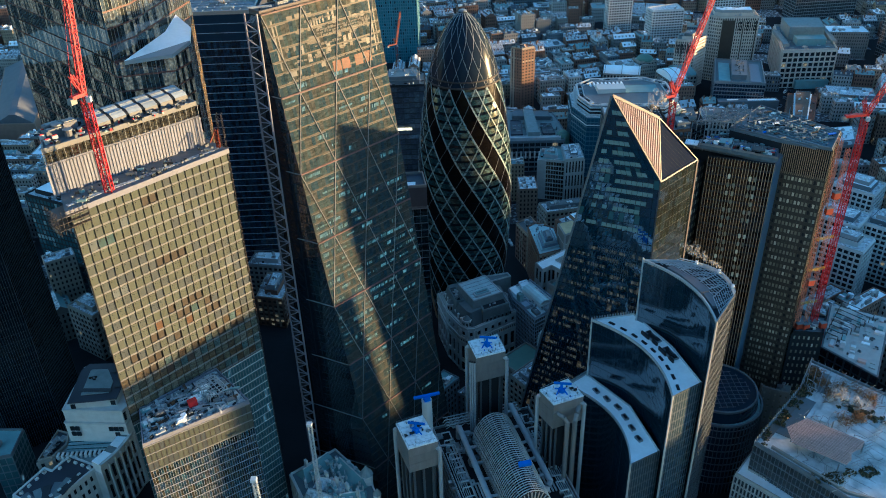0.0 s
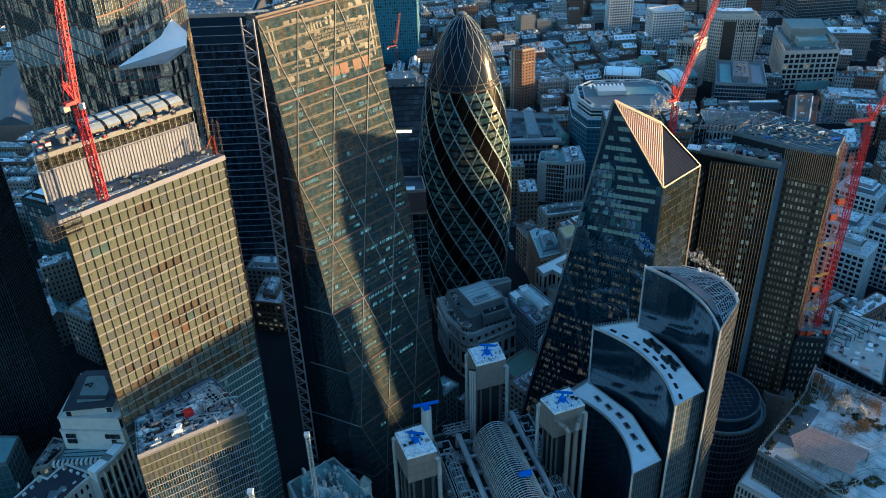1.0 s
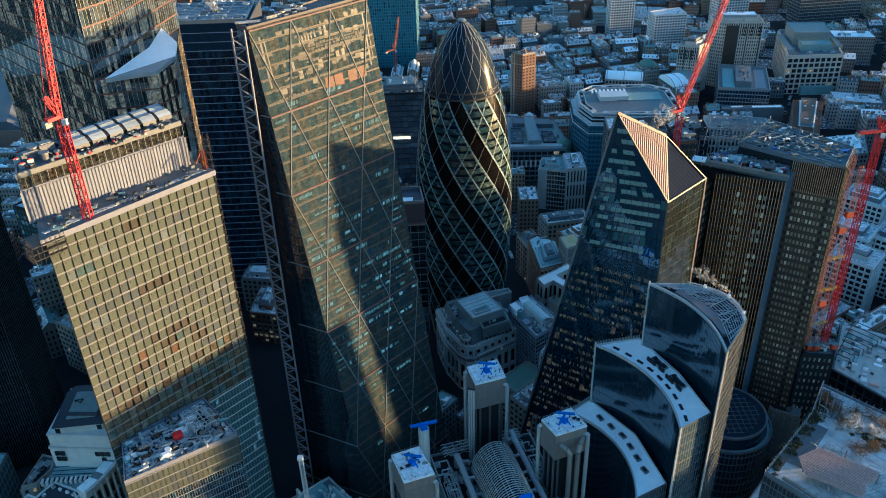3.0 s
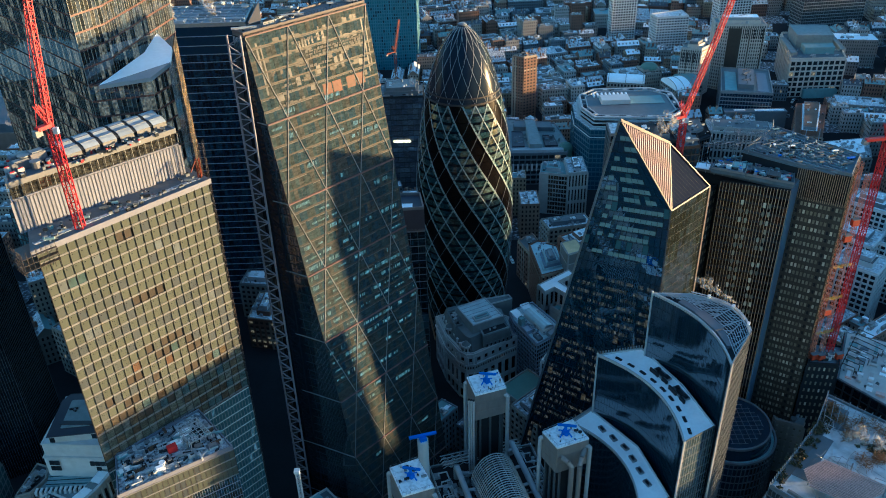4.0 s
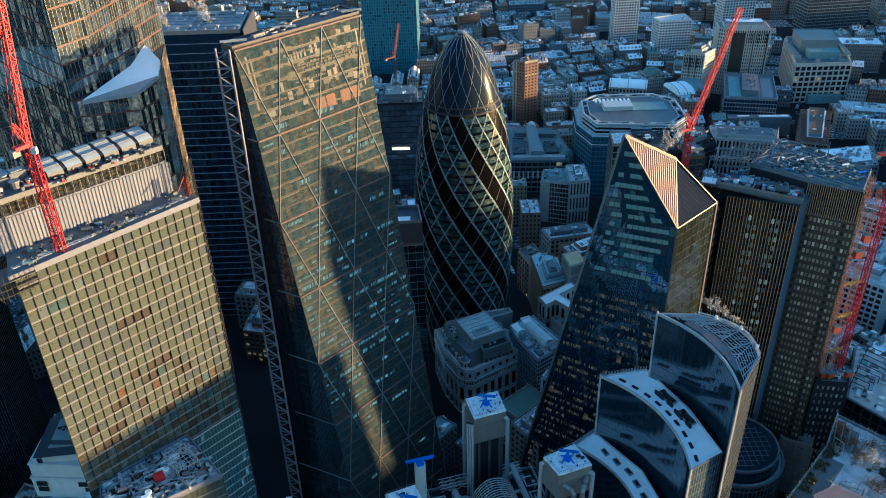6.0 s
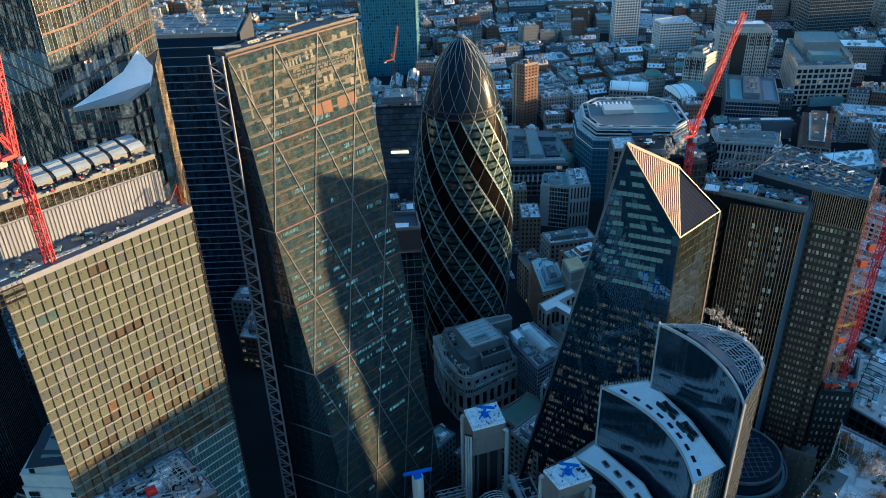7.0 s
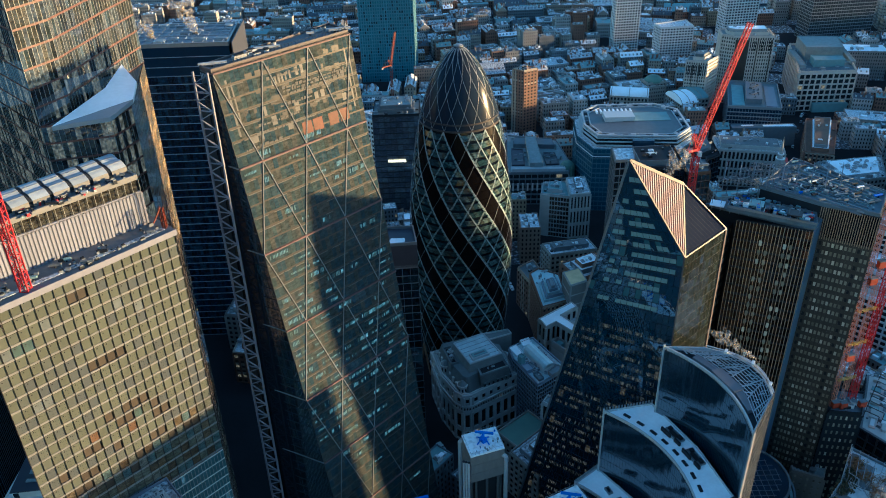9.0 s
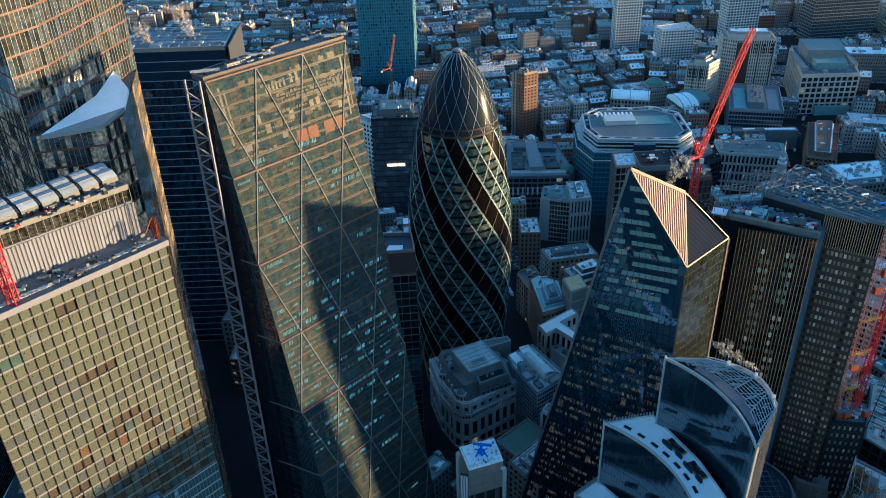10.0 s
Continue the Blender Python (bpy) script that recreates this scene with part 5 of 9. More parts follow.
    # left-hand neighbour in the same cladding
    t3 = thing("office_tower", (113, 318), "dark bronze office tower with punched windows", "tower")
    poly = ccw([(100.5, 302), (110.5, 312.5), (102, 322), (92, 312)])
    m = Mesh()
    m.prism(poly, 0, 143)
    part("wall", m, DARK_STEEL, t3)
    facade(t3, (93.5, 310, 0), (101, 302, 0), (101, 302, 143), (93.5, 310, 143), 6, 36, PUNCHED, DARK_STEEL, DARK_STEEL, vw=0.9, vd=0.08, hw=2.0, hd=0.08)
    facade(t3, (101, 302, 0), (110.5, 312.5, 0), (110.5, 312.5, 143), (101, 302, 143), 6, 36, PUNCHED, DARK_STEEL, DARK_STEEL, vw=1.1, vd=0.08, hw=2.0, hd=0.08)
    # hoists and scaffold on the site side
    h = thing("site_hoist", (168, 318), "orange-pink site hoist tower beside the ribbed tower", "hoist")
    m = Mesh()
    m.lattice((161.2, 304.2, 61), (161.2, 304.2, 156), 1.7, 0.16, 0.11, 2.2)
    part("mast", m, HOIST, h)
    m = Mesh()
    m.lattice((166.5, 306.4, 61), (166.5, 306.4, 150), 1.4, 0.12, 0.08, 2.2)
    part("mast", m, HOIST, h)
    for x, y, z in ((163.2, 303.6, 121), (165.6, 305.0, 127.5), (163.6, 304.6, 84), (162, 302.5, 61.4), (165.0, 302.0, 61.4), (173, 302.5, 61.4)):
        m = Mesh()
        m.box((x, y, z), 3.0, 1.8, 2.8, 12)
        cage = part("cage", m, ORANGE_CAGE, h, "orange hoist cage")
        m = Mesh()
        m.box((x, y, z + 2.8), 3.2, 2.0, 0.25, 12)
        part("cage_roof", m, LEAD_GREY, cage)
    for z in (74, 92, 108):
        m = Mesh()
        m.lattice((161.2, 304.2, z), (170.3, 306.6, z), 0.8, 0.1, 0.07, 1.4)
        part("tie_frame", m, YELLOW, h, "yellow tie frame")


FLANK = material("blue_grey_panel", (0.10, 0.16, 0.25), 0.35, scale=0.1, grain=0.1)
PUNCHED = glass("pale_window", (0.24, 0.225, 0.17), 0.15, tone=(0.42, 0.39, 0.30), vary=0.9, ior=1.7)
UMBER = material("umber_cladding", (0.05, 0.045, 0.037), 0.5, scale=0.4, grain=0.3)
FRONT_BRONZE = glass("bronze_glass", (0.010, 0.009, 0.008), 0.1, palette=[(0.008, 0.007, 0.007), (0.016, 0.012, 0.010), (0.010, 0.010, 0.012), (0.030, 0.020, 0.014)], rooms=0.5)
TEAL_DECK = material("blue_grey_deck", (0.10, 0.125, 0.145), 0.8, scale=0.4, grain=0.5, tone=(0.16, 0.19, 0.2))
ORANGE_CAGE = material("orange_mesh", (0.30, 0.045, 0.018), 0.6, scale=0.6, grain=0.3)
HOIST = material("salmon_paint", (0.62, 0.27, 0.17), 0.6)
ribbed_tower()
tower_crane((170.3, 306.6, 61.5), 163, (186.0, 309, 196), RED, 2.1)
tower_crane((99.0, 330.0, 0), 164.5, (114.5, 338, 210.5), RED, 2.2, back=4.5)
tower_crane((-38, 731, 0), 66, (-33, 735, 95), ORANGE, 1.8, "small orange tower crane on a roof")


# ---- faceted glass tower with a wing canopy ----
def faceted_tower():
    t = thing("faceted_tower", (-115, 310), "tall faceted glass tower with copper floor edges, gold light painted in panes", "tower")
    low = [(-165, 320), (-104, 258), (-86.6, 262.5), (-83.5, 271.2), (-86.0, 284), (-92, 311), (-150, 375)]
    up = [(-165, 320), (-104, 258), (-99, 268), (-94.6, 296.6), (-92, 311), (-150, 375)]
    low, up = ccw(low), ccw(up)
    m = Mesh()
    m.prism(inset(low, 0.3), 0, 211)
    part("wall", m, DARK_GLASS, t)
    m = Mesh()
    m.prism(inset(up, 0.3), 211, 279)
    part("upper_wall", m, DARK_GLASS, t)

    def clad(poly, z0, z1, skip=()):
        for i in range(len(poly)):
            p, q = poly[i], poly[(i + 1) % len(poly)]
            n = (V(q) - V(p)).length
            d = V((q[1] - p[1], p[0] - q[0]))
            if d.dot(V((0, 0)) - V(p)) <= 0 or i in skip:
                continue
            # edge-on corner faces take the panes with gold light in their colour
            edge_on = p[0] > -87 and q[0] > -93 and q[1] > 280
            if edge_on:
                facade(t, (*p, z0), (*q, z0), (*q, z1), (*p, z1), max(2, int(n / 6)), int((z1 - z0) / 3.6), GOLD_LIT_GLASS, BRONZE, BRONZE, vw=0.2, vd=0.03, hw=0.4, hd=0.04, sep=30, split=True)
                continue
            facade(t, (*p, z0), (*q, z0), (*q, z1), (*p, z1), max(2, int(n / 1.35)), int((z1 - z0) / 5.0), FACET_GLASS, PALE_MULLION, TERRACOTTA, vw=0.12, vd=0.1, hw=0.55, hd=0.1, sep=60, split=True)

    clad(low, 0, 211)
    clad(up, 211, 279)
    tip, b, c, d, e, mid = V((-100.5, 257.0, 211.5)), V((-94.0, 297.5, 215.0)), V((-85.2, 283.5, 214.2)), V((-82.6, 271.2, 213.4)), V((-86.2, 261.8, 211.8)), V((-92.5, 278.0, 214.5))
    for nm, ring, mat, lab in (("canopy_top", (tip, d, c, b, mid), SNOW, "upper plane of the wing canopy under snow"), ("canopy_soffit", (tip + V((0, 0, -.1)), e, d + V((0, 0, -.1))), FLANK_GREY, "grey lower plane of the wing canopy")):
        m = Mesh()
        n = len(ring)
        m.add([p - V((0, 0, 1.2)) for p in ring] + list(ring), [tuple(range(n, 2 * n)), tuple(range(n - 1, -1, -1))] + [(i, (i + 1) % n, n + (i + 1) % n, n + i) for i in range(n)])
        part(nm, m, mat, t, lab)


FLANK_GREY = material("canopy_grey", (0.24, 0.27, 0.30), 0.5)
PALE_MULLION = material("pale_mullion", (0.20, 0.205, 0.195), 0.45, scale=0.5)
faceted_tower()


# ---- dark banded tower behind ----
SLATE_BLUE = material("slate_blue_panel", (0.042, 0.046, 0.064), 0.5, scale=0.3)
def banded_tower():
    t = thing("banded_tower", (-118, 462), "dark navy glass tower with pale floor lines", "tower")
    poly = ccw([(-150, 446), (-98.9, 447.0), (-101, 482), (-150, 482)])
    m = Mesh()
    m.prism(inset(poly, 0.3), 0, 165)
    part("wall", m, NAVY_GLASS, t)
    for i in range(4):
        p, q = poly[i], poly[(i + 1) % 4]
        if p[1] > 470 and q[1] > 470:
            continue
        facade(t, (*p, 0), (*q, 0), (*q, 160), (*p, 160), max(6, int((V(q) - V(p)).length / 1.6)), 38, BAND_GLASS, DARK_STEEL, LEAD_PALE, vw=0.14, vd=0.1, hw=0.3, hd=0.4)
    m = Mesh()
    m.prism(poly, 160.2, 174.5)
    part("crown", m, NAVY_GLASS, t)
    for z in (164.5, 169.5):
        m = Mesh()
        m.rim(inset(poly, -0.3), z, z + 0.3, 0.6)
        part("crown_line", m, LEAD_PALE, t)
    m = Mesh()
    m.rim(poly, 174.5, 176.5, 1.0)
    part("parapet", m, STEEL, t)
    m = Mesh()
    m.prism(inset(poly, 1.2), 174.5, 174.9)
    part("roof", m, GRAVEL_ROOF, t)
    for i in range(10):
        x = -147 + i * 5
        m = Mesh()
        m.bar((x, 448, 176), (x, 481, 176), 0.5, 0.5)
        part("roof_beam", m, LEAD_PALE, t)
    for y in (452, 458, 464, 470, 476):
        m = Mesh()
        m.bar((-149, y, 176.5), (-101, y, 176.5), 0.5, 0.5)
        part("roof_beam", m, LEAD_PALE, t)
    rooftop(t, poly, 174.9, 14, random.Random(2), (PLANT, STEEL), (3, 8), (1, 2.5))
    m = Mesh()
    m.add([(-97.5, 446, 160), (-98.6, 482, 160), (-98.6, 482, 177.6), (-97.5, 446, 176.5), (-96.9, 446, 160), (-98, 482, 160), (-98, 482, 177.6), (-96.9, 446, 176.5)],
          [(0, 3, 2, 1), (4, 5, 6, 7), (0, 4, 7, 3), (3, 7, 6, 2), (2, 6, 5, 1)])
    part("end_fin", m, SLATE_BLUE, t, "grey triangular fin")


LEAD_PALE = material("pale_floor_line", (0.26, 0.30, 0.36), 0.5, scale=0.4)
BAND_GLASS = glass("deep_blue_glass", (0.012, 0.028, 0.05), 0.06, palette=[(0.006, 0.014, 0.032), (0.009, 0.022, 0.048), (0.005, 0.011, 0.024), (0.014, 0.030, 0.054)], rooms=0.7)
banded_tower()


# ---- black tower with vertical ribs ----
def black_tower():
    t = thing("black_tower", (-225, 335), "black tower with fine vertical ribs", "tower")
    poly = ccw([(-190, 329), (-196, 312), (-216, 300), (-245, 310), (-250, 345), (-215, 358)])
    m = Mesh()
    m.prism(poly, 0, 183)
    part("wall", m, DARK_GLASS, t)
    for i in range(6):
        p, q = poly[i], poly[(i + 1) % 6]
        d = V((q[1] - p[1], p[0] - q[0]))
        if d.dot(-V(p)) <= 0 and d.x < 0:
            continue
        facade(t, (*p, 0), (*q, 0), (*q, 183), (*p, 183), 22, 44, DARK_GLASS, BLACK_RIB, DARK_STEEL, vw=0.16, vd=0.3, hw=0.3, hd=0.1)


BLACK_RIB = material("dark_rib", (0.055, 0.065, 0.08), 0.5, scale=0.3, grain=0.4)
black_tower()
# ---- steel service-core building with a barrel atrium ----
TOWER_SNOW = patchy_snow("trodden_snow", (0.40, 0.43, 0.45), 0.7, 0.38, 0.15)
def pipe(m, pts, r, n=8, mi=0):
    for a, b in zip(pts, pts[1:]):
        m.rod(a, b, r, n, mi)


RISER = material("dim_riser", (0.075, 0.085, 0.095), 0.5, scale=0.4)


def service_tower(name, quad, z, drop, label, crane=True):
    quad = ccw(quad)
    cx, cy = sum(p[0] for p in quad) / 4, sum(p[1] for p in quad) / 4
    ang = math.degrees(math.atan2(quad[1][1] - quad[0][1], quad[1][0] - quad[0][0]))
    t = thing(name, (cx, cy), label, "service tower", "service towers")
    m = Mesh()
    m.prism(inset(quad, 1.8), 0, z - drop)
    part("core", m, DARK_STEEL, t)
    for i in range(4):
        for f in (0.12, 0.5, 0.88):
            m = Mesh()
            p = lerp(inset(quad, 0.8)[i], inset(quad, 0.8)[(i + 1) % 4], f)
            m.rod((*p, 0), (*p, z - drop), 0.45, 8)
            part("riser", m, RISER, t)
    for i in range(4):
        for k in range(3):
            m = Mesh()
            p, q = quad[i], quad[(i + 1) % 4]
            z0, z1 = z - drop + k * (drop - 0.6) / 3 + 0.05, z - drop + (k + 1) * (drop - 0.6) / 3 - 0.05
            d = (V(q) - V(p)).normalized()
            m.prism([p, q, tuple(V(q) - V((d.y, -d.x)) * 0.3), tuple(V(p) - V((d.y, -d.x)) * 0.3)], z0, z1)
            part("casing_panel", m, CLAD, t)
    m = Mesh()
    m.prism(inset(quad, 0.35), z - drop, z - 0.6)
    part("plant_box", m, STEEL, t)
    m = Mesh()
    m.prism(quad, z - 0.6, z)
    part("snow_roof", m, TOWER_SNOW, t, "flat top under trodden snow")
    rt = random.Random(int(cx * 7 + cy))
    for mts, k in (((DARK_STEEL, STEEL), 7), ((STEEL, WHITE), 5), ((BLUE, DARK_STEEL), 2)):
        rooftop(t, inset(quad, -1.0), z, k, rt, mts, (0.3, 0.9), (0.2, 0.7))
    for i in range(4):
        for k in range(8):
            m = Mesh()
            p = lerp(inset(quad, 0.25)[i], inset(quad, 0.25)[(i + 1) % 4], k / 8)
            m.bar((*p, z), (*p, z + 1.0), 0.07, 0.07)
            part("rail_post", m, STEEL, t)
        m = Mesh()
        p, q = inset(quad, 0.25)[i], inset(quad, 0.25)[(i + 1) % 4]
        m.bar((*p, z + 1.0), (*q, z + 1.0), 0.07, 0.07)
        part("rail", m, STEEL, t)
    for s in (0, 1):
        m = Mesh()
        p = V(quad[s * 2]) + (V(quad[s * 2]) - V((cx, cy))).normalized() * 0.6
        pipe(m, [(p.x, p.y, 0), (p.x, p.y, z - 3 - s), (*lerp(tuple(p), (cx, cy), 0.35), z - 2 - s)], 0.75)
        part("duct", m, PLANT, t)
    if crane:
        c = thing("maintenance_crane", (cx, cy, z), "blue maintenance crane on a snowy service tower", "crane", "maintenance cranes")
        m = Mesh()
        m.box((cx, cy, z), 2.2, 1.6, 1.6, ang + 20)
        part("carriage", m, BLUE, c)
        m = Mesh()
        m.rod((cx, cy, z + 1.6), (cx, cy, z + 3.6), 0.5, 8)
        part("post", m, BLUE, c)
        m = Mesh()
        m.bar((cx - 2.6, cy + 1.0, z + 3.2), (cx + 3.4, cy - 1.4, z + 4.4), 0.7, 0.7)
        part("jib", m, BLUE, c)
        for sx in (-1, 1):
            m = Mesh()
            m.bar((cx + sx * 2.0, cy - 1.8, z), (cx + sx * 0.5, cy, z + 1.4), 0.35, 0.35)
            m.bar((cx + sx * 2.0, cy + 1.8, z), (cx + sx * 0.5, cy, z + 1.4), 0.35, 0.35)
            part("outrigger", m, BLUE, c)


def atrium_building():
    c0, d = V((13.0, 255.0)), V((0.26, -0.9656))
    r = V((0.9656, 0.26))

    def P(a, s):
        return tuple(c0 + d * a + r * s)

    t = thing("atrium_building", (20, 228), "steel and glass building with exposed pipes and barrel-vaulted atrium", "building")
    poly = ccw([P(0, -21), P(0, 21), P(64, 21), P(64, -21)])
    m = Mesh()
    m.prism(inset(poly, 0.4), 0, 55)
    part("wall", m, DARK_STEEL, t)
    for i in range(4):
        p, q = poly[i], poly[(i + 1) % 4]
        n = int((V(q) - V(p)).length / 1.8)
        facade(t, (*p, 0), (*q, 0), (*q, 55), (*p, 55), n, 14, GREY_GLASS, STEEL, STEEL, vw=0.2, vd=0.3, hw=0.6, hd=0.5)
    m = Mesh()
    m.prism(poly, 55, 55.8)
    part("roof", m, DECK, t)
    m = Mesh()
    m.rim(poly, 55.8, 57.0, 0.4)
    part("parapet", m, STEEL, t)
    # barrel vault
    za, rad, a0, a1 = 60.0, 8.3, 16.0, 57.0
    m = Mesh()
    m.prism(ccw([P(a0, -rad), P(a0, rad), P(a1, rad), P(a1, -rad)]), 55.8, za)
    part("atrium_wall", m, GREY_GLASS, t)

    def arch(a, k, n=18, rr=rad):
        f = math.pi * k / n
        return (*P(a, -rr * math.cos(f)), za + 12.5 * math.sin(f) * rr / rad)

    m = Mesh()
    n = 18
    na = 38
    m.add([arch(a0 + (a1 - a0) * i / na, k) for i in range(na + 1) for k in range(n + 1)],
          [(i * (n + 1) + k, (i + 1) * (n + 1) + k, (i + 1) * (n + 1) + k + 1, i * (n + 1) + k + 1) for i in range(na) for k in range(n)])
    part("vault_glazing", m, VAULT, t, kind="stuff")
    for i in range(0, na + 1):
        m = Mesh()
        a = a0 + (a1 - a0) * i / na
        for k in range(n):
            m.bar(arch(a, k, rr=rad + 0.15), arch(a, k + 1, rr=rad + 0.15), 0.22, 0.3, (0, 0, 1))
        part("vault_rib", m, WHITE_BAR, t)
    for k in range(1, n):
        m = Mesh()
        m.bar(arch(a0, k, rr=rad + 0.1), arch(a1, k, rr=rad + 0.1), 0.6 if k == 9 else 0.1, 0.2, (0, 0, 1))
        part("vault_purlin", m, DARK_STEEL if k == 9 else WHITE_BAR, t)
    m = Mesh()
    for k in range(n + 1):
        m.bar((*P(a1 + 0.3, 0), za), arch(a1 + 0.3, k), 0.3, 0.3, (d.x, d.y, 0))
    part("fan_end", m, PALE_STONE, t, "fan of glazing bars on the vault's end")
    m = Mesh()
    m.add([(*P(a1 + 0.1, 0), za)] + [arch(a1 + 0.1, k) for k in range(n + 1)], [(0, k + 1, k + 2) for k in range(n)] )
    part("end_glazing", m, GREY_GLASS, t)
    for s, a_, b_ in ((-12.0, 8, 50), (12.0, 2, 46)):
        m = Mesh()
        pipe(m, [(*P(a_, s), 56), (*P(a_, s), 61.5), (*P(a_ + 1, s), 62.5), (*P(b_, s), 62.5), (*P(b_ + 1.5, s * 0.85), 62), (*P(b_ + 3, s * 0.7), 60)], 1.15, 12)
        part("main_duct", m, PLANT, t, "fat grey ventilation duct", smooth=False)
        for k in range(5):
            m = Mesh()
            a = lerp((a_ + 4,), (b_ - 4,), k / 4)[0]
            pipe(m, [(*P(a, s), 62.3), (*P(a, s * 0.72), 62.0), (*P(a, s * 0.68), 60)], 0.6, 8)
            part("branch_duct", m, PLANT, t)
    rng = random.Random(44)
    for s in (-1, 1):
        for k in range(3):
            m = Mesh()
            o = 14.6 + k * 1.3
            pipe(m, [(*P(10 + 2 * k, s * o), 56.8), (*P(34 - k * 2, s * o), 56.8), (*P(34 - k * 2, s * (o - 2.5)), 56.8), (*P(46, s * (o - 2.5)), 56.8)], 0.4, 8)
            part("pipe_run", m, WHITE_BAR, t)
    for s in (-1, 1):
        for k in range(7):
            m = Mesh()
            a, o, w = 6 + k * 7.5, 18.6, 3.2
            pipe(m, [(*P(a, s * o), 56.4), (*P(a, s * o), 58.4), (*P(a, s * (o - w)), 58.4), (*P(a + 4.5, s * (o - w)), 58.4), (*P(a + 4.5, s * o), 58.4), (*P(a + 4.5, s * o), 56.4)], 0.28, 6)
            part("pipe_loop", m, WHITE_BAR, t)
        for k in range(60):
            m = Mesh()
            a = 1 + k * 1.05
            m.bar((*P(a, s * 20.7), 57.0), (*P(a, s * 20.7), 58.1), 0.14, 0.14)
            part("rail_post", m, WHITE_BAR, t)
        m = Mesh()
        m.bar((*P(0, s * 20.7), 58.1), (*P(64, s * 20.7), 58.1), 0.14, 0.14)
        part("hand_rail", m, WHITE_BAR, t)
    for k in range(4):
        m = Mesh()
        y = -1 + k * 1.6
        for i in range(10):
            a, b = P(y, -16 + i * 3.2), P(y + 0.6, -14.4 + i * 3.2)
            m.bar((*a, 57 + k * 0.3), (*b, 59.5), 0.22, 0.22)
            m.bar((*b, 59.5), (*P(y, -12.8 + i * 3.2), 57 + k * 0.3), 0.22, 0.22)
        m.bar((*P(y, -16), 59.6), (*P(y, 16), 59.6), 0.3, 0.3)
        part("roof_truss", m, WHITE_BAR, t)
    for s in (-1, 1):
        for k in range(5):
            m = Mesh()
            o, e_ = 19.6 - k * 0.75, 60 - k * 1.5
            pipe(m, [(*P(16 + k * 2, s * (o - 6 + k)), 57.4), (*P(16 + k * 2, s * o), 57.4), (*P(e_, s * o), 57.4), (*P(e_, s * (o - 7 + k)), 57.4)], 0.16, 6)
            part("thin_pipe", m, WHITE_BAR, t)
        for k, (a_, r_) in enumerate(((14, 2.6), (19, 2.3), (24.5, 2.8))):
            if s > 0:
                break
            m = Mesh()
            q_ = P(a_, -10.4)
            for h in range(6):
                f0, f1 = math.pi * h / 6 - math.pi / 2, math.pi * (h + 1) / 6 - math.pi / 2
                m.rod((*q_, 58.6 + r_ * math.sin(f0)), (*q_, 58.6 + r_ * math.sin(f1)), max(0.05, r_ * math.cos(f0)), 14, 0, max(0.05, r_ * math.cos(f1)))
            part("round_tank", m, LEAD_GREY, t, smooth=True)
    rooftop(t, [P(2, -20), P(2, 20), P(14, 20), P(14, -20)], 55.8, 20, rng, (PLANT, STEEL), (1.5, 4), (1, 2.5))
    rooftop(t, [P(16, 13), P(16, 20.5), P(60, 20.5), P(60, 13)], 55.8, 16, rng, (STEEL, PLANT), (1, 3), (0.6, 1.6))
    rooftop(t, [P(16, -20.5), P(16, -13), P(60, -13), P(60, -20.5)], 55.8, 16, rng, (STEEL, PLANT), (1, 3), (0.6, 1.6))
    m = Mesh()
    for a, s in ((45, 2.0), (30, 17.5)):
        q = P(a, s)
        z = 73 if s < 5 else 56
        m.box((*q, z), 4.6, 1.6, 1.4, 12)
    part("blue_gantry", m, BLUE, t)
    service_tower("service_tower", [(8.2, 258.2), (11.0, 247.9), (22.6, 251.8), (20.1, 262.1)], 94, 12.5, "steel service tower with snowy top and vertical ducts")
    service_tower("service_tower", [(33.4, 230.6), (37.6, 222.5), (49.0, 226.8), (44.7, 236.4)], 92, 12, "steel service tower with snowy top beside the curved blades")
    for k_ in range(3):
        pt = thing("riser_pipe", (8.6 + k_ * 0.85, 247.2 - k_ * 0.3), "tall polished riser pipe beside a service tower", "pipe", "riser pipes")
        m = Mesh()
        m.rod((8.6 + k_ * 0.85, 247.2 - k_ * 0.3, 0), (8.6 + k_ * 0.85, 247.2 - k_ * 0.3, 92.5), 0.38, 12)
        part("tube", m, PLANT, pt)
        m = Mesh()
        m.rod((8.6 + k_ * 0.85, 247.2 - k_ * 0.3, 92.5), (8.6 + k_ * 0.85, 247.2 - k_ * 0.3, 92.8), 0.44, 12)
        part("rim", m, DARK_STEEL, pt)
    for p0_, p1_ in (((39.2, 222.6), (42.6, 220.6)), ((47.6, 226.0), (45.4, 221.4))):
        pt = thing("duct_loop", p0_, "fat grey duct looping out of a service tower and down", "duct", "duct loops")
        m = Mesh()
        pipe(m, [(p0_[0] - 0.3, p0_[1] + 1.0, 87.5), (*p0_, 87.3), (*lerp(p0_, p1_, 0.6), 86.6), (*p1_, 84.6), (*p1_, 0)], 0.85, 12)
        part("tube", m, CLAD, pt, smooth=False)
    service_tower("service_tower", [(-19.5, 221.5), (-14.7, 208.8), (-4.3, 212.4), (-9.8, 225.5)], 86, 12, "steel service tower with snowy top and round risers")
    c = thing("maintenance_crane", (-8.6, 241.5, 55), "blue maintenance crane on a white post", "crane", "maintenance cranes")
    m = Mesh()
    m.rod((-8.6, 241.5, 0), (-8.6, 241.5, 79), 2.1, 10)
    part("post", m, WHITE, c)
    m = Mesh()
    m.bar((-13.5, 241, 80), (-3.5, 243, 80.6), 1.0, 0.9)
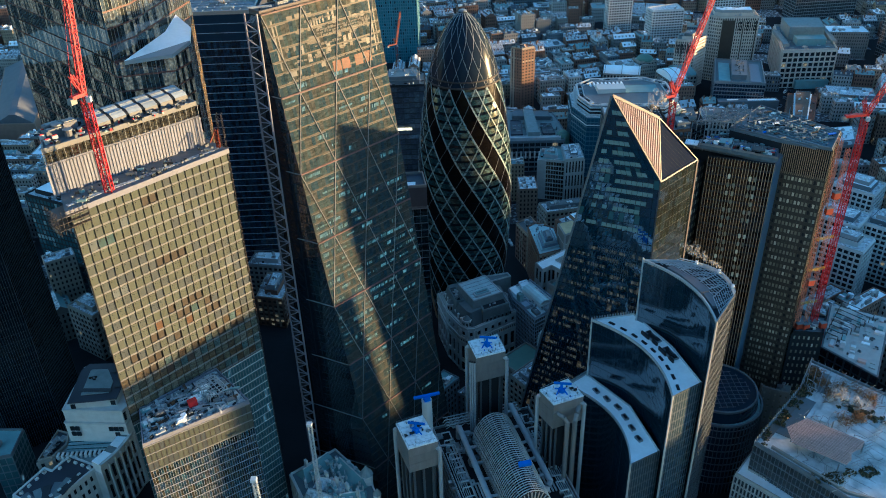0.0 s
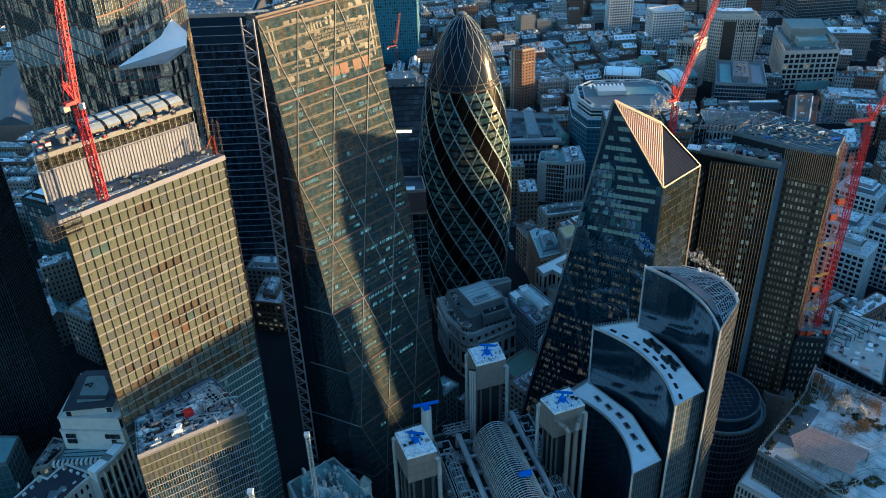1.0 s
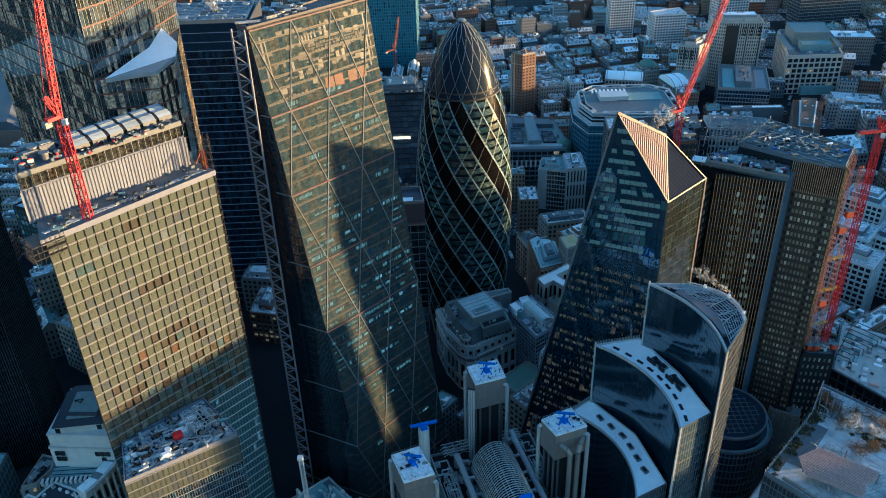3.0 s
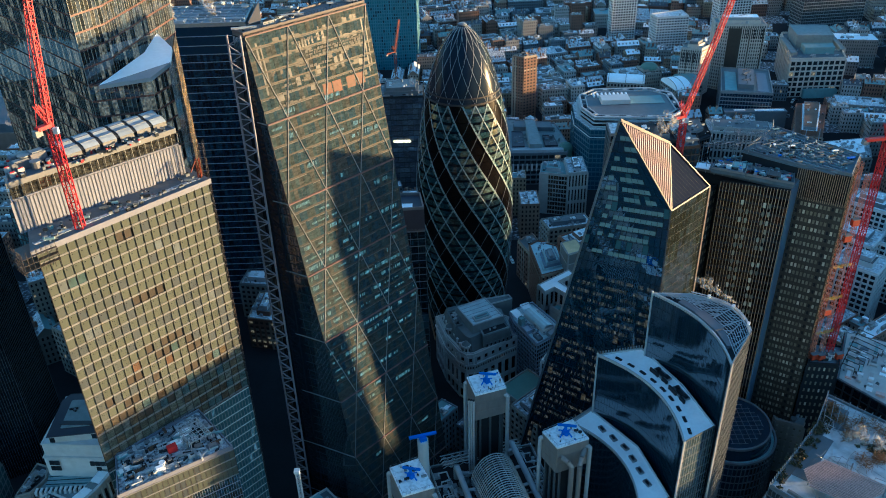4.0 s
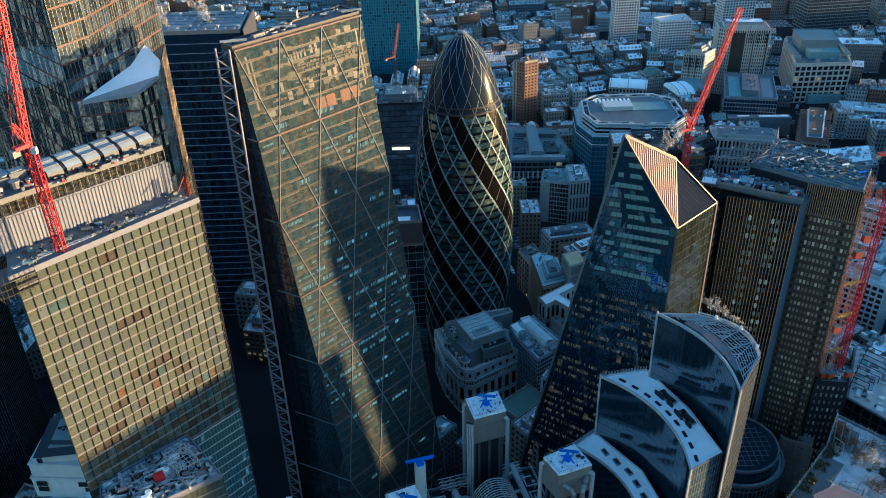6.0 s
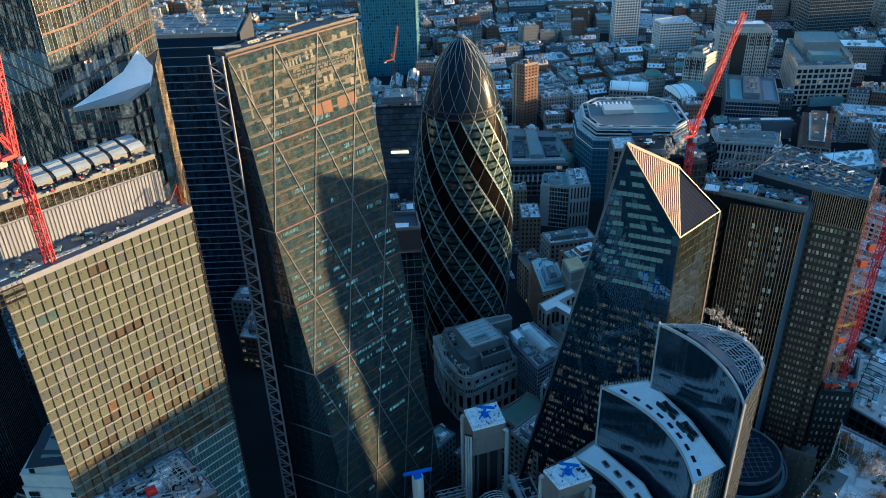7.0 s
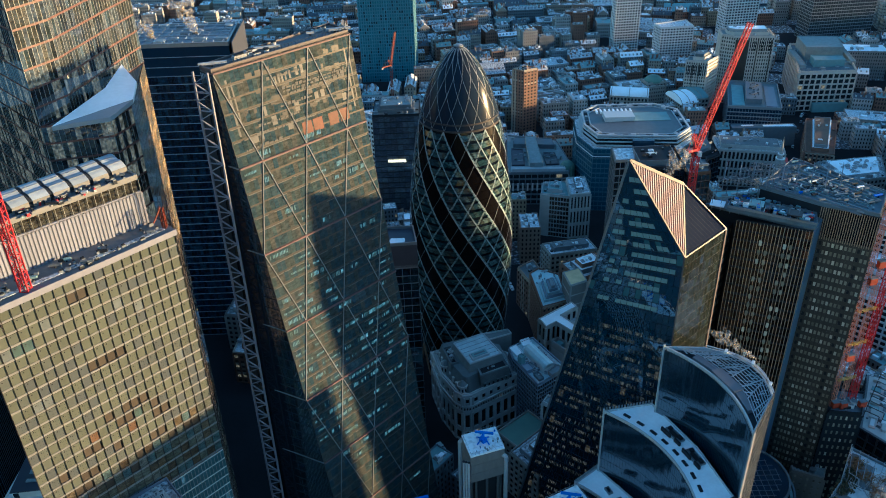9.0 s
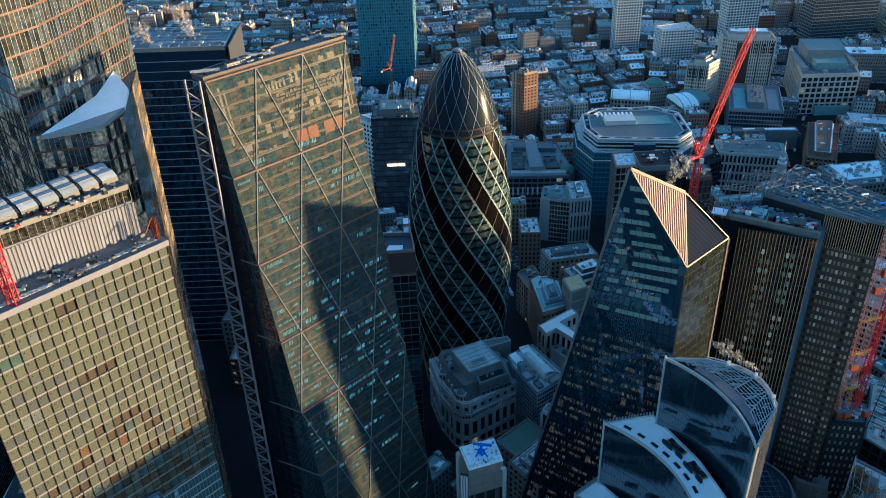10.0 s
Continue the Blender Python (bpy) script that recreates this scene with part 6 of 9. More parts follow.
    m.box((-8.6, 241.5, 79), 2.4, 2.4, 1.6, 20)
    part("jib", m, BLUE, c)


DECK = material("dark_deck", (0.02, 0.022, 0.026), 0.8, scale=0.3, grain=0.4, spec=0.1)
CLAD = material("brushed_cladding", (0.21, 0.205, 0.20), 0.45, metal=0.3, scale=0.5, grain=0.35, vary=0.3, streak=0.3)
VAULT = glass("vault_glass", (0.012, 0.016, 0.022), 0.25)
atrium_building()


# ---- general purpose blocks ----
def block(name, label, poly, z, wall=STONE, pane=WINDOW, grid=None, bay=3.2, floor=3.6, vw=1.3, hw=1.5, depth=0.3, roof=PATCH_SNOW, units=6, seed=1, z0=0, parapet=1.0, group="", cat="building", unit_mats=(PLANT, STEEL)):
    poly = ccw(poly)
    n = len(poly)
    cx, cy = sum(p[0] for p in poly) / n, sum(p[1] for p in poly) / n
    t = thing(name, (cx, cy), label, cat, group)
    m = Mesh()
    m.prism(inset(poly, depth), z0, z - 0.5)
    part("wall", m, wall, t)
    for i in range(n):
        p, q = poly[i], poly[(i + 1) % n]
        o = V((q[1] - p[1], p[0] - q[0]))
        if o.dot(V((2, 25)) - V(p)) <= 0:
            continue
        ln = (V(q) - V(p)).length
        facade(t, (*p, z0), (*q, z0), (*q, z - 0.4), (*p, z - 0.4), max(1, round(ln / bay)), max(1, round((z - z0) / floor)), pane, grid or wall, grid or wall, vw=min(vw, bay * 0.7), vd=depth, hw=hw, hd=depth - 0.004)
    m = Mesh()
    m.prism(inset(poly, 0.2), z - 0.5, z)
    part("roof", m, roof, t)
    if parapet:
        m = Mesh()
        m.rim(poly, z - 0.5, z + parapet, 0.45)
        part("parapet", m, grid or wall, t)
    if units >= 3 and z - z0 > 18:
        rs = random.Random(seed + 500)
        for w_ in (3.2, 5.4):
            inner = inset(poly, w_ + rs.uniform(0, 1.5))
            if min((V(inner[i]) - V(inner[i - 1])).length for i in range(n)) < 4 or min((V(inner[i]) - V(inner[i - 1])).dot(V(poly[i]) - V(poly[i - 1])) for i in range(n)) < 0:
                break
            zz = z + (2.6 if w_ < 4 else 5.0)
            m = Mesh()
            m.prism(inner, z - 0.1, zz)
            m.rim(inner, zz, zz + 0.5, 0.3)
            part("attic_storey", m, rs.choice((grid or wall, PLANT, LEAD_GREY)), t)
            m = Mesh()
            m.prism(inset(inner, 0.35), zz, zz + 0.25)
            part("attic_roof", m, rs.choice((roof, SNOW, GRAVEL_ROOF)), t)
            rooftop(t, inner, zz + 0.25, units // 2, rs, unit_mats, (1.2, 3.5), (0.5, 1.8))
            rooftop(t, inner, zz + 0.25, 3, rs, (SNOW, WHITE), (1.2, 3.5), (0.3, 0.9))
            if rs.random() < 0.5:
                break
        rooftop(t, poly, z, units, rs, (DARK_STEEL, STEEL), (0.8, 2.5), (0.4, 1.4))
    if units:
        rooftop(t, poly, z, units, random.Random(seed), unit_mats, (1.5, 5), (0.8, 2.4))
    return t


def mansard(t, poly, z, h, w, mat, top=None):
    m = Mesh()
    m.prism(poly, z, z + h, top=inset(poly, w))
    part("mansard", m, mat, t)
    m = Mesh()
    m.prism(inset(poly, w + 0.3), z + h, z + h + 0.3)
    part("roof_flat", m, top or GRAVEL_ROOF, t)


LEAD = material("lead_roof", (0.12, 0.145, 0.16), 0.6, scale=0.2, grain=0.3)
OFFICE_DUSK = glass("dusk_glass", (0.02, 0.022, 0.026), 0.05, palette=[(0.014, 0.020, 0.030), (0.022, 0.026, 0.034), (0.018, 0.018, 0.018), (0.030, 0.028, 0.024)], rooms=0.5, ior=2.2)
SLATE_DARK = material("dark_slate", (0.038, 0.042, 0.05), 0.6, scale=0.3, grain=0.35)
FROST = material("frosted_lead", (0.50, 0.60, 0.62), 0.6, scale=0.3, grain=0.25)
# domed-corner stone building in front of the round tower
corner = ccw([(-4, 386), (1, 367), (7.4, 355), (11, 351.8), (15, 352), (19, 354.8), (38, 367), (34.5, 384), (16, 393)])
MANSARD = material("grey_green_lead", (0.155, 0.175, 0.18), 0.6, scale=0.3, grain=0.35)
ATTIC_LEAD = material("pale_lead_roof", (0.40, 0.47, 0.49), 0.55, scale=0.25, grain=0.4, bump=0.2)
t = thing("stone_building", (16, 370), "pale stone building with lead mansard attic, skylight and rounded corner", "building")
m = Mesh()
m.prism(inset(corner, 0.8), 0, 29)
part("wall", m, PORTLAND, t)
for i in range(len(corner)):
    p, q = corner[i], corner[(i + 1) % len(corner)]
    if V((q[1] - p[1], p[0] - q[0])).dot(V((2, 25)) - V(p)) <= 0:
        continue
    n_ = max(1, round((V(q) - V(p)).length / 4.4))
    # tall arcade, tall windows, a row of small lights, attic windows
    for z0, z1, k, w_, h_, d_ in ((0, 7.4, 1, 1.3, 1.6, 0.8), (7.6, 18.6, 1, 1.9, 2.6, 0.7), (18.8, 22.6, 3, 0.6, 1.6, 0.6), (23.2, 28.6, 1, 2.6, 2.8, 0.6)):
        facade(t, (*p, z0), (*q, z0), (*q, z1), (*p, z1), n_ * k, 1, WINDOW, PORTLAND, PORTLAND, vw=w_, vd=d_, hw=h_, hd=d_ - 0.02)
    for c in range(n_):
        m = Mesh()
        a_ = lerp(p, q, (c + 0.5) / n_)
        m.box((*a_, 16.9), 1.9, 0.5, 0.5, math.degrees(math.atan2(q[1] - p[1], q[0] - p[0])))
        part("window_hood", m, PORTLAND, t)
for z_, o_, h_ in ((7.2, 0.9, 0.6), (18.5, 1.0, 0.5), (22.6, 1.5, 0.9), (28.6, 1.0, 0.7)):
    m = Mesh()
    m.rim(inset(corner, -o_ + 0.4), z_, z_ + h_, 1.6)
    part("cornice", m, PORTLAND, t)
m = Mesh()
m.rim(inset(corner, 0.3), 29.3, 30.4, 0.4)
part("balustrade", m, PORTLAND, t)
m = Mesh()
m.prism(inset(corner, 2.2), 28.8, 37, top=inset(corner, 4.4))
part("mansard", m, MANSARD, t, "grey lead mansard")
q = ccw([(7.0, 377.6), (22.3, 385.6), (30.8, 368.6), (14.8, 360.8)])
m = Mesh()
m.prism(inset(q, -1.0), 36.8, 41, top=q)
part("attic_block", m, MANSARD, t)
m = Mesh()
m.rim(q, 41, 41.6, 0.55)
part("attic_rim", m, WHITE_BAR, t, "pale lead parapet")
m = Mesh()
m.prism(inset(q, 0.6), 41, 41.15)
part("attic_roof", m, ATTIC_LEAD, t)
for i in range(1, 6):
    m = Mesh()
    m.bar((*lerp(q[0], q[3], i / 6), 41.16), (*lerp(q[1], q[2], i / 6), 41.16), 0.14, 0.1)
    part("lead_roll", m, LEAD_GREY, t)
sky = [(14.6, 367.4), (16.2, 363.4), (24.6, 367.6), (22.8, 371.8)]
m = Mesh()
m.prism(ccw(sky), 41.1, 42.5)
part("skylight_kerb", m, WHITE_BAR, t)
m = Mesh()
m.prism(inset(ccw(sky), 0.7), 42.5, 42.9)
part("skylight", m, TEAL_ROOF, t)
m = Mesh()
m.prism(inset(ccw(sky), 1.7), 42.9, 43.0)
part("skylight_slot", m, LEAD_GREY, t)
rng = random.Random(9)
for bay in ([(19.6, 356.4), (34.0, 363.4), (32.0, 369.6), (18.0, 363.6)], [(1.5, 378.5), (5.6, 365.6), (9.6, 367), (6, 380.5)]):
    bay = ccw(bay)
    m = Mesh()
    m.prism(bay, 29.5, 37.2)
    part("attic_bay", m, MANSARD, t)
    m = Mesh()
    m.rim(bay, 37.2, 38.2, 0.45)
    part("bay_rim", m, TEAL_GREY, t)
    m = Mesh()
    m.prism(inset(bay, 1.3), 37.2, 37.3)
    part("bay_trough", m, DARK_STEEL, t)
    rooftop(t, inset(bay, 1.2), 37.3, 26, rng, (WHITE, PLANT), (0.5, 1.1), (0.5, 1.1))
for i in range(7):
    m = Mesh()
    p = lerp((21.5, 357.4), (34.5, 363.8), i / 6)
    m.box((*p, 30.4), 1.2, 1.3, 2.0, 27)
    part("dormer", m, MANSARD, t)
    m = Mesh()
    m.box((p[0] + 0.28, p[1] - 0.56, 30.7), 0.8, 0.2, 1.3, 27)
    part("dormer_window", m, WINDOW, t)
for i in range(7):
    m = Mesh()
    m.box((*lerp((0.2, 382), (8.0, 358.5), i / 6), 29.4), 1.3, 1.5, 3.0, -67)
    part("dormer", m, PORTLAND, t)
for k in range(2):
    c = ((10.8, 355.6), (2.8, 371.5))[k]
    m = Mesh()
    m.rod((*c, 28.8), (*c, 33.0), 2.3, 16)
    m.rod((*c, 33.0), (*c, 33.6), 2.7, 16)
    m.rod((*c, 33.6), (*c, 35.6), 2.3, 16, 1, 0.5)
    part("corner_turret", m, [PORTLAND, MANSARD], t)
    for i in range(8):
        a_ = i * math.tau / 8
        m = Mesh()
        m.box((c[0] + 2.28 * math.cos(a_), c[1] + 2.28 * math.sin(a_), 29.8), 0.16, 0.8, 2.2, math.degrees(a_))
        part("turret_window", m, WINDOW, t)
wing = ccw([(21, 388.5), (35.6, 392), (37.2, 388.4), (24.2, 383)])
m = Mesh()
m.prism(wing, 0, 38)
part("rear_wing", m, MANSARD, t)
m = Mesh()
m.rim(wing, 38, 38.8, 0.4)
part("rear_rim", m, WHITE_BAR, t)

# blocks between the stone building and the pointed tower
t = block("office_block", "grey office block with gridded glass front and a long barrel rooflight", [(35, 379), (36.6, 370), (46.5, 350), (62, 362), (48, 387)], 36, CONCRETE, OFFICE_DUSK, LEAD_PALE, bay=1.5, floor=2.5, vw=0.22, hw=0.5, units=0, seed=3, roof=FROST, depth=0.35)
m = Mesh()
n_ = 10
for i in range(n_):
    a0, a1 = math.pi * i / n_, math.pi * (i + 1) / n_
    pr = [(3.2 * math.cos(a), 38.4 + 2.2 * math.sin(a)) for a in (a0, a1)]
    ax, ay = (45.0, 376.2), (53.4, 360.4)
    sx, sy = 0.883, 0.469
    m.add([(ax[0] + pr[0][0] * sx, ax[1] + pr[0][0] * sy, pr[0][1]), (ay[0] + pr[0][0] * sx, ay[1] + pr[0][0] * sy, pr[0][1]), (ay[0] + pr[1][0] * sx, ay[1] + pr[1][0] * sy, pr[1][1]), (ax[0] + pr[1][0] * sx, ax[1] + pr[1][0] * sy, pr[1][1])], [(0, 1, 2, 3)])
part("barrel_rooflight", m, FROST, t, "long barrel rooflight under frost", smooth=True)
m = Mesh()
m.prism(ccw([(42.2, 374.6), (47.9, 377.6), (56.3, 361.9), (50.5, 358.8)]), 36, 38.5)
part("rooflight_kerb", m, WHITE, t)
for quad, z_, mat in (([(35.4, 378), (38.4, 371.5), (42, 373.6), (39, 380.5)], 36.8, SNOW), ([(38.4, 366.8), (40, 364.4), (42, 366), (40.4, 368.4)], 41.0, TEAL_ROOF), ([(41, 384), (42.4, 379), (47, 381), (45.8, 386)], 37.0, SNOW), ([(39.8, 363.2), (42.2, 358.6), (45.8, 360.6), (43.4, 365.4)], 37.6, LEAD_PALE), ([(45.2, 357.4), (47.6, 352.8), (50, 354.4), (47.8, 358.8)], 37.0, LEAD_GREY), ([(52.2, 358), (54, 355.2), (59.6, 360), (57.8, 363.2)], 37.8, PLANT)):
    m = Mesh()
    m.prism(ccw(quad), 36, z_)
    m.rim(ccw(quad), z_, z_ + 0.5, 0.25)
    part("roof_housing", m, mat, t)
for k in range(9):
    m = Mesh()
    o_ = 0.7 * k
    m.bar((56.6 + 0.25 * o_, 364.6 + 0.13 * o_ - k * 0.1, 36.6), (49.2 + 0.25 * o_, 378.6 + 0.13 * o_, 36.6), 0.18, 0.3)
    part("roof_pipe", m, (WHITE_BAR, STEEL, PLANT)[k % 3], t)
rooftop(t, [(36.6, 371), (46.5, 351.5), (60.5, 362), (48, 385.5)], 36, 60, rng, (WHITE_BAR, LEAD_GREY), (0.6, 2.2), (0.4, 1.6))
t = block("white_panel_block", "slim white panelled block with two dark slots", [(48.3, 344.6), (55.2, 339.8), (58, 346), (51.4, 349.6)], 30, WHITE, units=0, bay=40, floor=40, roof=TEAL_GREY)
for z_ in (20.5, 25.0):
    m = Mesh()
    m.bar((50.6, 342.9, z_), (53.0, 341.3, z_), 1.5, 0.2, (-0.57, -0.82, 0))
    part("slot_window", m, WINDOW, t)
block("copper_roof_block", "old stone block with a green copper roof", [(26, 334), (36, 322), (52, 336), (42, 348)], 22, STONE, roof=GREEN_ROOF, units=0, hw=1.8)
block("stone_terrace", "old stone terrace with arched bays facing the street", [(31, 318), (42, 303), (54, 318), (47, 333)], 25, STONE, roof=TILE_SNOW, units=6, seed=12)
ell = [(52.0, 395.3), (71.0, 409.6), (73.0, 405.2), (63.7, 398.0), (73.4, 384.6), (70.0, 380.5), (60.4, 392.2), (54.8, 388.1)]
t = block("concrete_block", "pale concrete block with an L-shaped snowy roof", ell, 42, PALE_STONE, DARK_GLASS, PALE_STONE, bay=3.4, floor=11, vw=1.7, hw=2.6, units=0, roof=SNOW, depth=0.4, parapet=0.5)
for k in range(3):
    m = Mesh()
    nook = inset(ccw([(65.4, 398.4), (72.6, 403.6), (79, 394), (73.4, 387)]), 1.3 * k)
    m.prism(nook, 0 if k == 0 else 35 + k, 36 + k)
    m.rim(nook, 36 + k, 36.7 + k, 0.4)
    part("stepped_terrace", m, (PALE_STONE, LEAD_PALE, PLANT)[k], t)
court = ccw([(57.5, 386.4), (61.4, 389.2), (68.6, 380.6), (64.4, 377.4)])
m = Mesh()
m.prism(court, 0, 31)
m.rim(court, 31, 35, 0.5)
part("yard_wall", m, PALE_STONE, t)
m = Mesh()
m.box((61.8, 384.6, 31), 3.0, 3.4, 3.6, 38)
part("yard_housing", m, TEAL_ROOF, t)
steps = ccw([(53.4, 454), (56.8, 419.2), (71.5, 425), (70, 452), (59, 459)])
t = block("stepped_block", "brown office block with a stepped roof of pale ledges", steps, 32, LEAD_GREY, WINDOW, BRICK, units=0, seed=5, roof=FROST, bay=2.6, hw=1.9)
for k in range(5):
    m = Mesh()
    ring = inset(ccw([(57.2, 442.5), (58.4, 424), (70.6, 428.6), (68.6, 447)]), 1.25 * k)
    m.prism(ring, 31.8 + 1.2 * k, 33 + 1.2 * k)
    m.rim(ring, 33 + 1.2 * k, 33.6 + 1.2 * k, 0.35)
    part("roof_step", m, (FROST, LEAD_PALE, FROST, LEAD_PALE, PLANT)[k], t)
rooftop(t, steps, 32, 16, rng, (PLANT, LEAD_GREY), (0.8, 2.4), (0.6, 1.8))
t = block("tank_housing", "pale yellow plant housing on a roof", [(69.4, 433), (71.6, 419.5), (81.3, 424), (78.7, 437)], 46, CONCRETE, CONCRETE, PALE_STONE, units=0, bay=20, floor=7, hw=0.5, parapet=0.3, roof=material("sandy_roof", (0.66, 0.54, 0.30), 0.7, scale=0.3, grain=0.35))
block("street_terrace", "long brown brick terrace along the street", [(48, 470), (56, 446), (66, 452), (58, 478)], 26, BRICK, units=8, seed=6, roof=GRAVEL_ROOF)
block("yellow_brick_block", "yellow brick block with round windows", [(66, 500), (70, 486), (100, 492), (96, 506)], 24, STONE, units=5, seed=7)
block("brown_office", "brown concrete offices with blank bays", [(74, 470), (82, 452), (104, 462), (96, 482)], 28, BRICK, units=6, seed=8, bay=4.5, vw=2.8)
t = block("pale_office", "pale concrete office with a dark gridded glass front", [(71, 554), (90, 548), (91, 572), (75, 571)], 32, PALE_STONE, OFFICE_DUSK, PALE_STONE, units=8, seed=9, bay=1.9, floor=3.4, vw=0.25, hw=0.7, roof=TEAL_ROOF)
m = Mesh()
m.prism(ccw([(70.6, 553.4), (77, 551.2), (77.6, 553.6), (71.4, 555.6)]), 0, 32.4)
part("blank_pier", m, PALE_STONE, t)
block("ribbed_office", "slim cream stone office with tall windows", [(90.7, 547.4), (104.6, 549.2), (104.6, 574.6), (91.5, 573)], 34, PALE_STONE, WINDOW, PALE_STONE, units=8, seed=10, bay=2.4, floor=11, hw=2.4, vw=1.2, depth=0.5)
LOWO = ccw([(51.6, 600), (97, 599), (101, 612), (95.6, 658), (57, 670)])
t = block("low_offices", "wide low office with grey lead roof, ridge and corner dome", LOWO, 26, CONCRETE, WINDOW, LEAD_GREY, units=0, seed=11, roof=TEAL_GREY, hw=1.4, bay=4.5, floor=4.2, vw=0.6)
for poly_, z1_, mt in (([(69, 606), (79, 606), (78, 655), (70, 657)], 31, TEAL_GREY), ([(56, 612), (66, 612), (67, 640), (58, 642)], 27, SLATE_BLUE), ([(82, 612), (92, 612), (91, 632), (82, 633)], 27, SLATE_BLUE), ([(60, 646), (92, 642), (91, 655), (62, 660)], 29, LEAD_GREY), ([(55, 602), (95, 601), (95, 606), (55, 607)], 28, PLANT)):
    m = Mesh()
    m.prism(ccw(poly_), 26, z1_)
    m.rim(ccw(poly_), z1_, z1_ + 0.5, 0.4)
    part("roof_house", m, mt, t)
m = Mesh()
for k in range(6):
    f0, f1 = k / 6 * math.pi / 2, (k + 1) / 6 * math.pi / 2
    m.rod((97.5, 609, 26 + 5 * math.sin(f0)), (97.5, 609, 26 + 5 * math.sin(f1)), 5.6 * math.cos(f0), 14, 0, max(0.1, 5.6 * math.cos(f1)))
m.rod((97.5, 609, 0), (97.5, 609, 26), 5.6, 14)
part("corner_dome", m, GREEN_ROOF, t)
rooftop(t, inset(LOWO, 2), 26, 50, random.Random(12), (TEAL_GREY, LEAD_GREY), (1.0, 3.4), (0.6, 2.6))
for k in range(13):
    m = Mesh()
    p = lerp((52.5, 599.4), (96, 598.4), k / 12)
    m.box((*p, 12), 1.2, 0.8, 6)
    part("white_pier", m, PORTLAND, t)
t = block("grey_tower", "dark banded office tower with a grey plant storey on top", [(-25, 350), (-7.6, 351.5), (-9.5, 366), (-22, 366)], 104, DARK_STEEL, SIDE_GLASS, LEAD_GREY, bay=3.4, floor=4, vw=0.14, hw=0.3, units=0, roof=LEAD_GREY, cat="tower", depth=0.2)
m = Mesh()
m.prism(ccw([(-25, 350), (-7.6, 351.5), (-9.5, 366), (-22, 366)]), 104.2, 115)
part("plant_storey", m, SLATE_BLUE, t, "plain slate-blue plant storey")
m = Mesh()
m.rim(ccw([(-25, 350), (-7.6, 351.5), (-9.5, 366), (-22, 366)]), 115, 116.4, 0.5)
part("plant_parapet", m, LEAD_GREY, t)
m = Mesh()
m.prism(ccw([(-20, 352.5), (-13, 353), (-13, 357), (-19, 357)]), 115, 115.3)
part("snow_patch", m, SNOW, t)
SLATE_PANE = glass("slate_pane", (0.06, 0.07, 0.09), 0.08, palette=[(0.05, 0.06, 0.085), (0.065, 0.075, 0.095), (0.045, 0.05, 0.065)], rooms=0.3, ior=1.8)
t = block("glass_office", "dark glass office with one bright lit strip", [(-43, 575), (-11, 576), (-11, 604), (-43, 604)], 84, DARK_STEEL, SLATE_PANE, DARK_STEEL, bay=4, floor=4.2, vw=0.16, hw=0.4, units=22, seed=14, roof=TEAL_GREY, cat="tower")
m = Mesh()
m.box((-27.8, 574.5, 49.8), 12.5, 0.3, 1.9)
part("lit_strip", m, material("warm_light", (0.9, 0.7, 0.4), 0.5, lit=2.0, lit_power=2.2, lit_color=(1.0, 0.72, 0.35)), t, "bright warm strip light")
block("pale_annexe", "pale stepped office annexe under snow", [(-66, 660), (-44, 640), (-14, 646), (-20, 680)], 52, WHITE, units=10, seed=15)
block("low_white_sheds", "long white sheds with snow on flat roofs", [(-12, 760), (-8, 730), (22, 735), (16, 770)], 24, WHITE, units=4, seed=16)

# far landmarks
block("teal_tower", "tall teal residential tower with scattered windows", [(-77, 880), (-22, 882), (-20, 915), (-75, 915)], 118, NAVY_GLASS, TEAL_SCATTER := glass("scattered_teal", (0.05, 0.13, 0.17), 0.2, tone=(0.01, 0.02, 0.03)), material("teal_panel", (0.09, 0.20, 0.26), 0.5, scale=0.2), bay=2.4, floor=3.4, vw=1.0, hw=0.9, units=0, cat="tower")
block("brick_tower", "brown brick flats tower with small balconies", [(67, 739), (76, 733), (88, 739), (80, 748)], 58, BRICK, WINDOW, bay=3.0, floor=2.9, vw=1.6, hw=1.4, units=6, seed=17, unit_mats=(BRICK, STEEL), cat="tower")
oct_ = [(104, 612), (112, 588), (172, 582), (188, 600), (188, 640), (170, 655), (122, 655), (106, 640)]
t = block("banded_office", "blue glass office with chamfered corners and pale sunshade bands", oct_, 50, NAVY_GLASS, glass("blue_band_glass", (0.03, 0.08, 0.13), 0.15), material("blue_steel", (0.07, 0.13, 0.17), 0.5), bay=3, floor=3.8, vw=0.3, hw=0.8, units=0, parapet=0)
oc = ccw(oct_)
for k in range(6):
    m = Mesh()
    m.rim(inset(oc, 0.8 * k - 0.6), 43.5 + 2.5 * k, 44.0 + 2.5 * k, 1.6)
    part("sunshade_band", m, WHITE, t)
m = Mesh()
m.prism(inset(oc, 4.6), 50, 57)
part("crown", m, DARK_STEEL, t)
m = Mesh()
m.rim(inset(oc, 4.2), 57, 58.4, 1.6)
m.rim(inset(oc, 9.0), 57.0, 58.0, 0.8)
part("crown_rim", m, PLANT, t)
m = Mesh()
m.prism(inset(oc, 9.8), 57.0, 57.3)
part("inner_roof", m, LEAD_GREY, t, "dark flat roof inside the crown")
m = Mesh()
m.box((156, 626, 57.3), 36, 16, 0.4)
part("roof_lawn", m, TEAL_ROOF, t, "pale teal roof terrace")
m = Mesh()
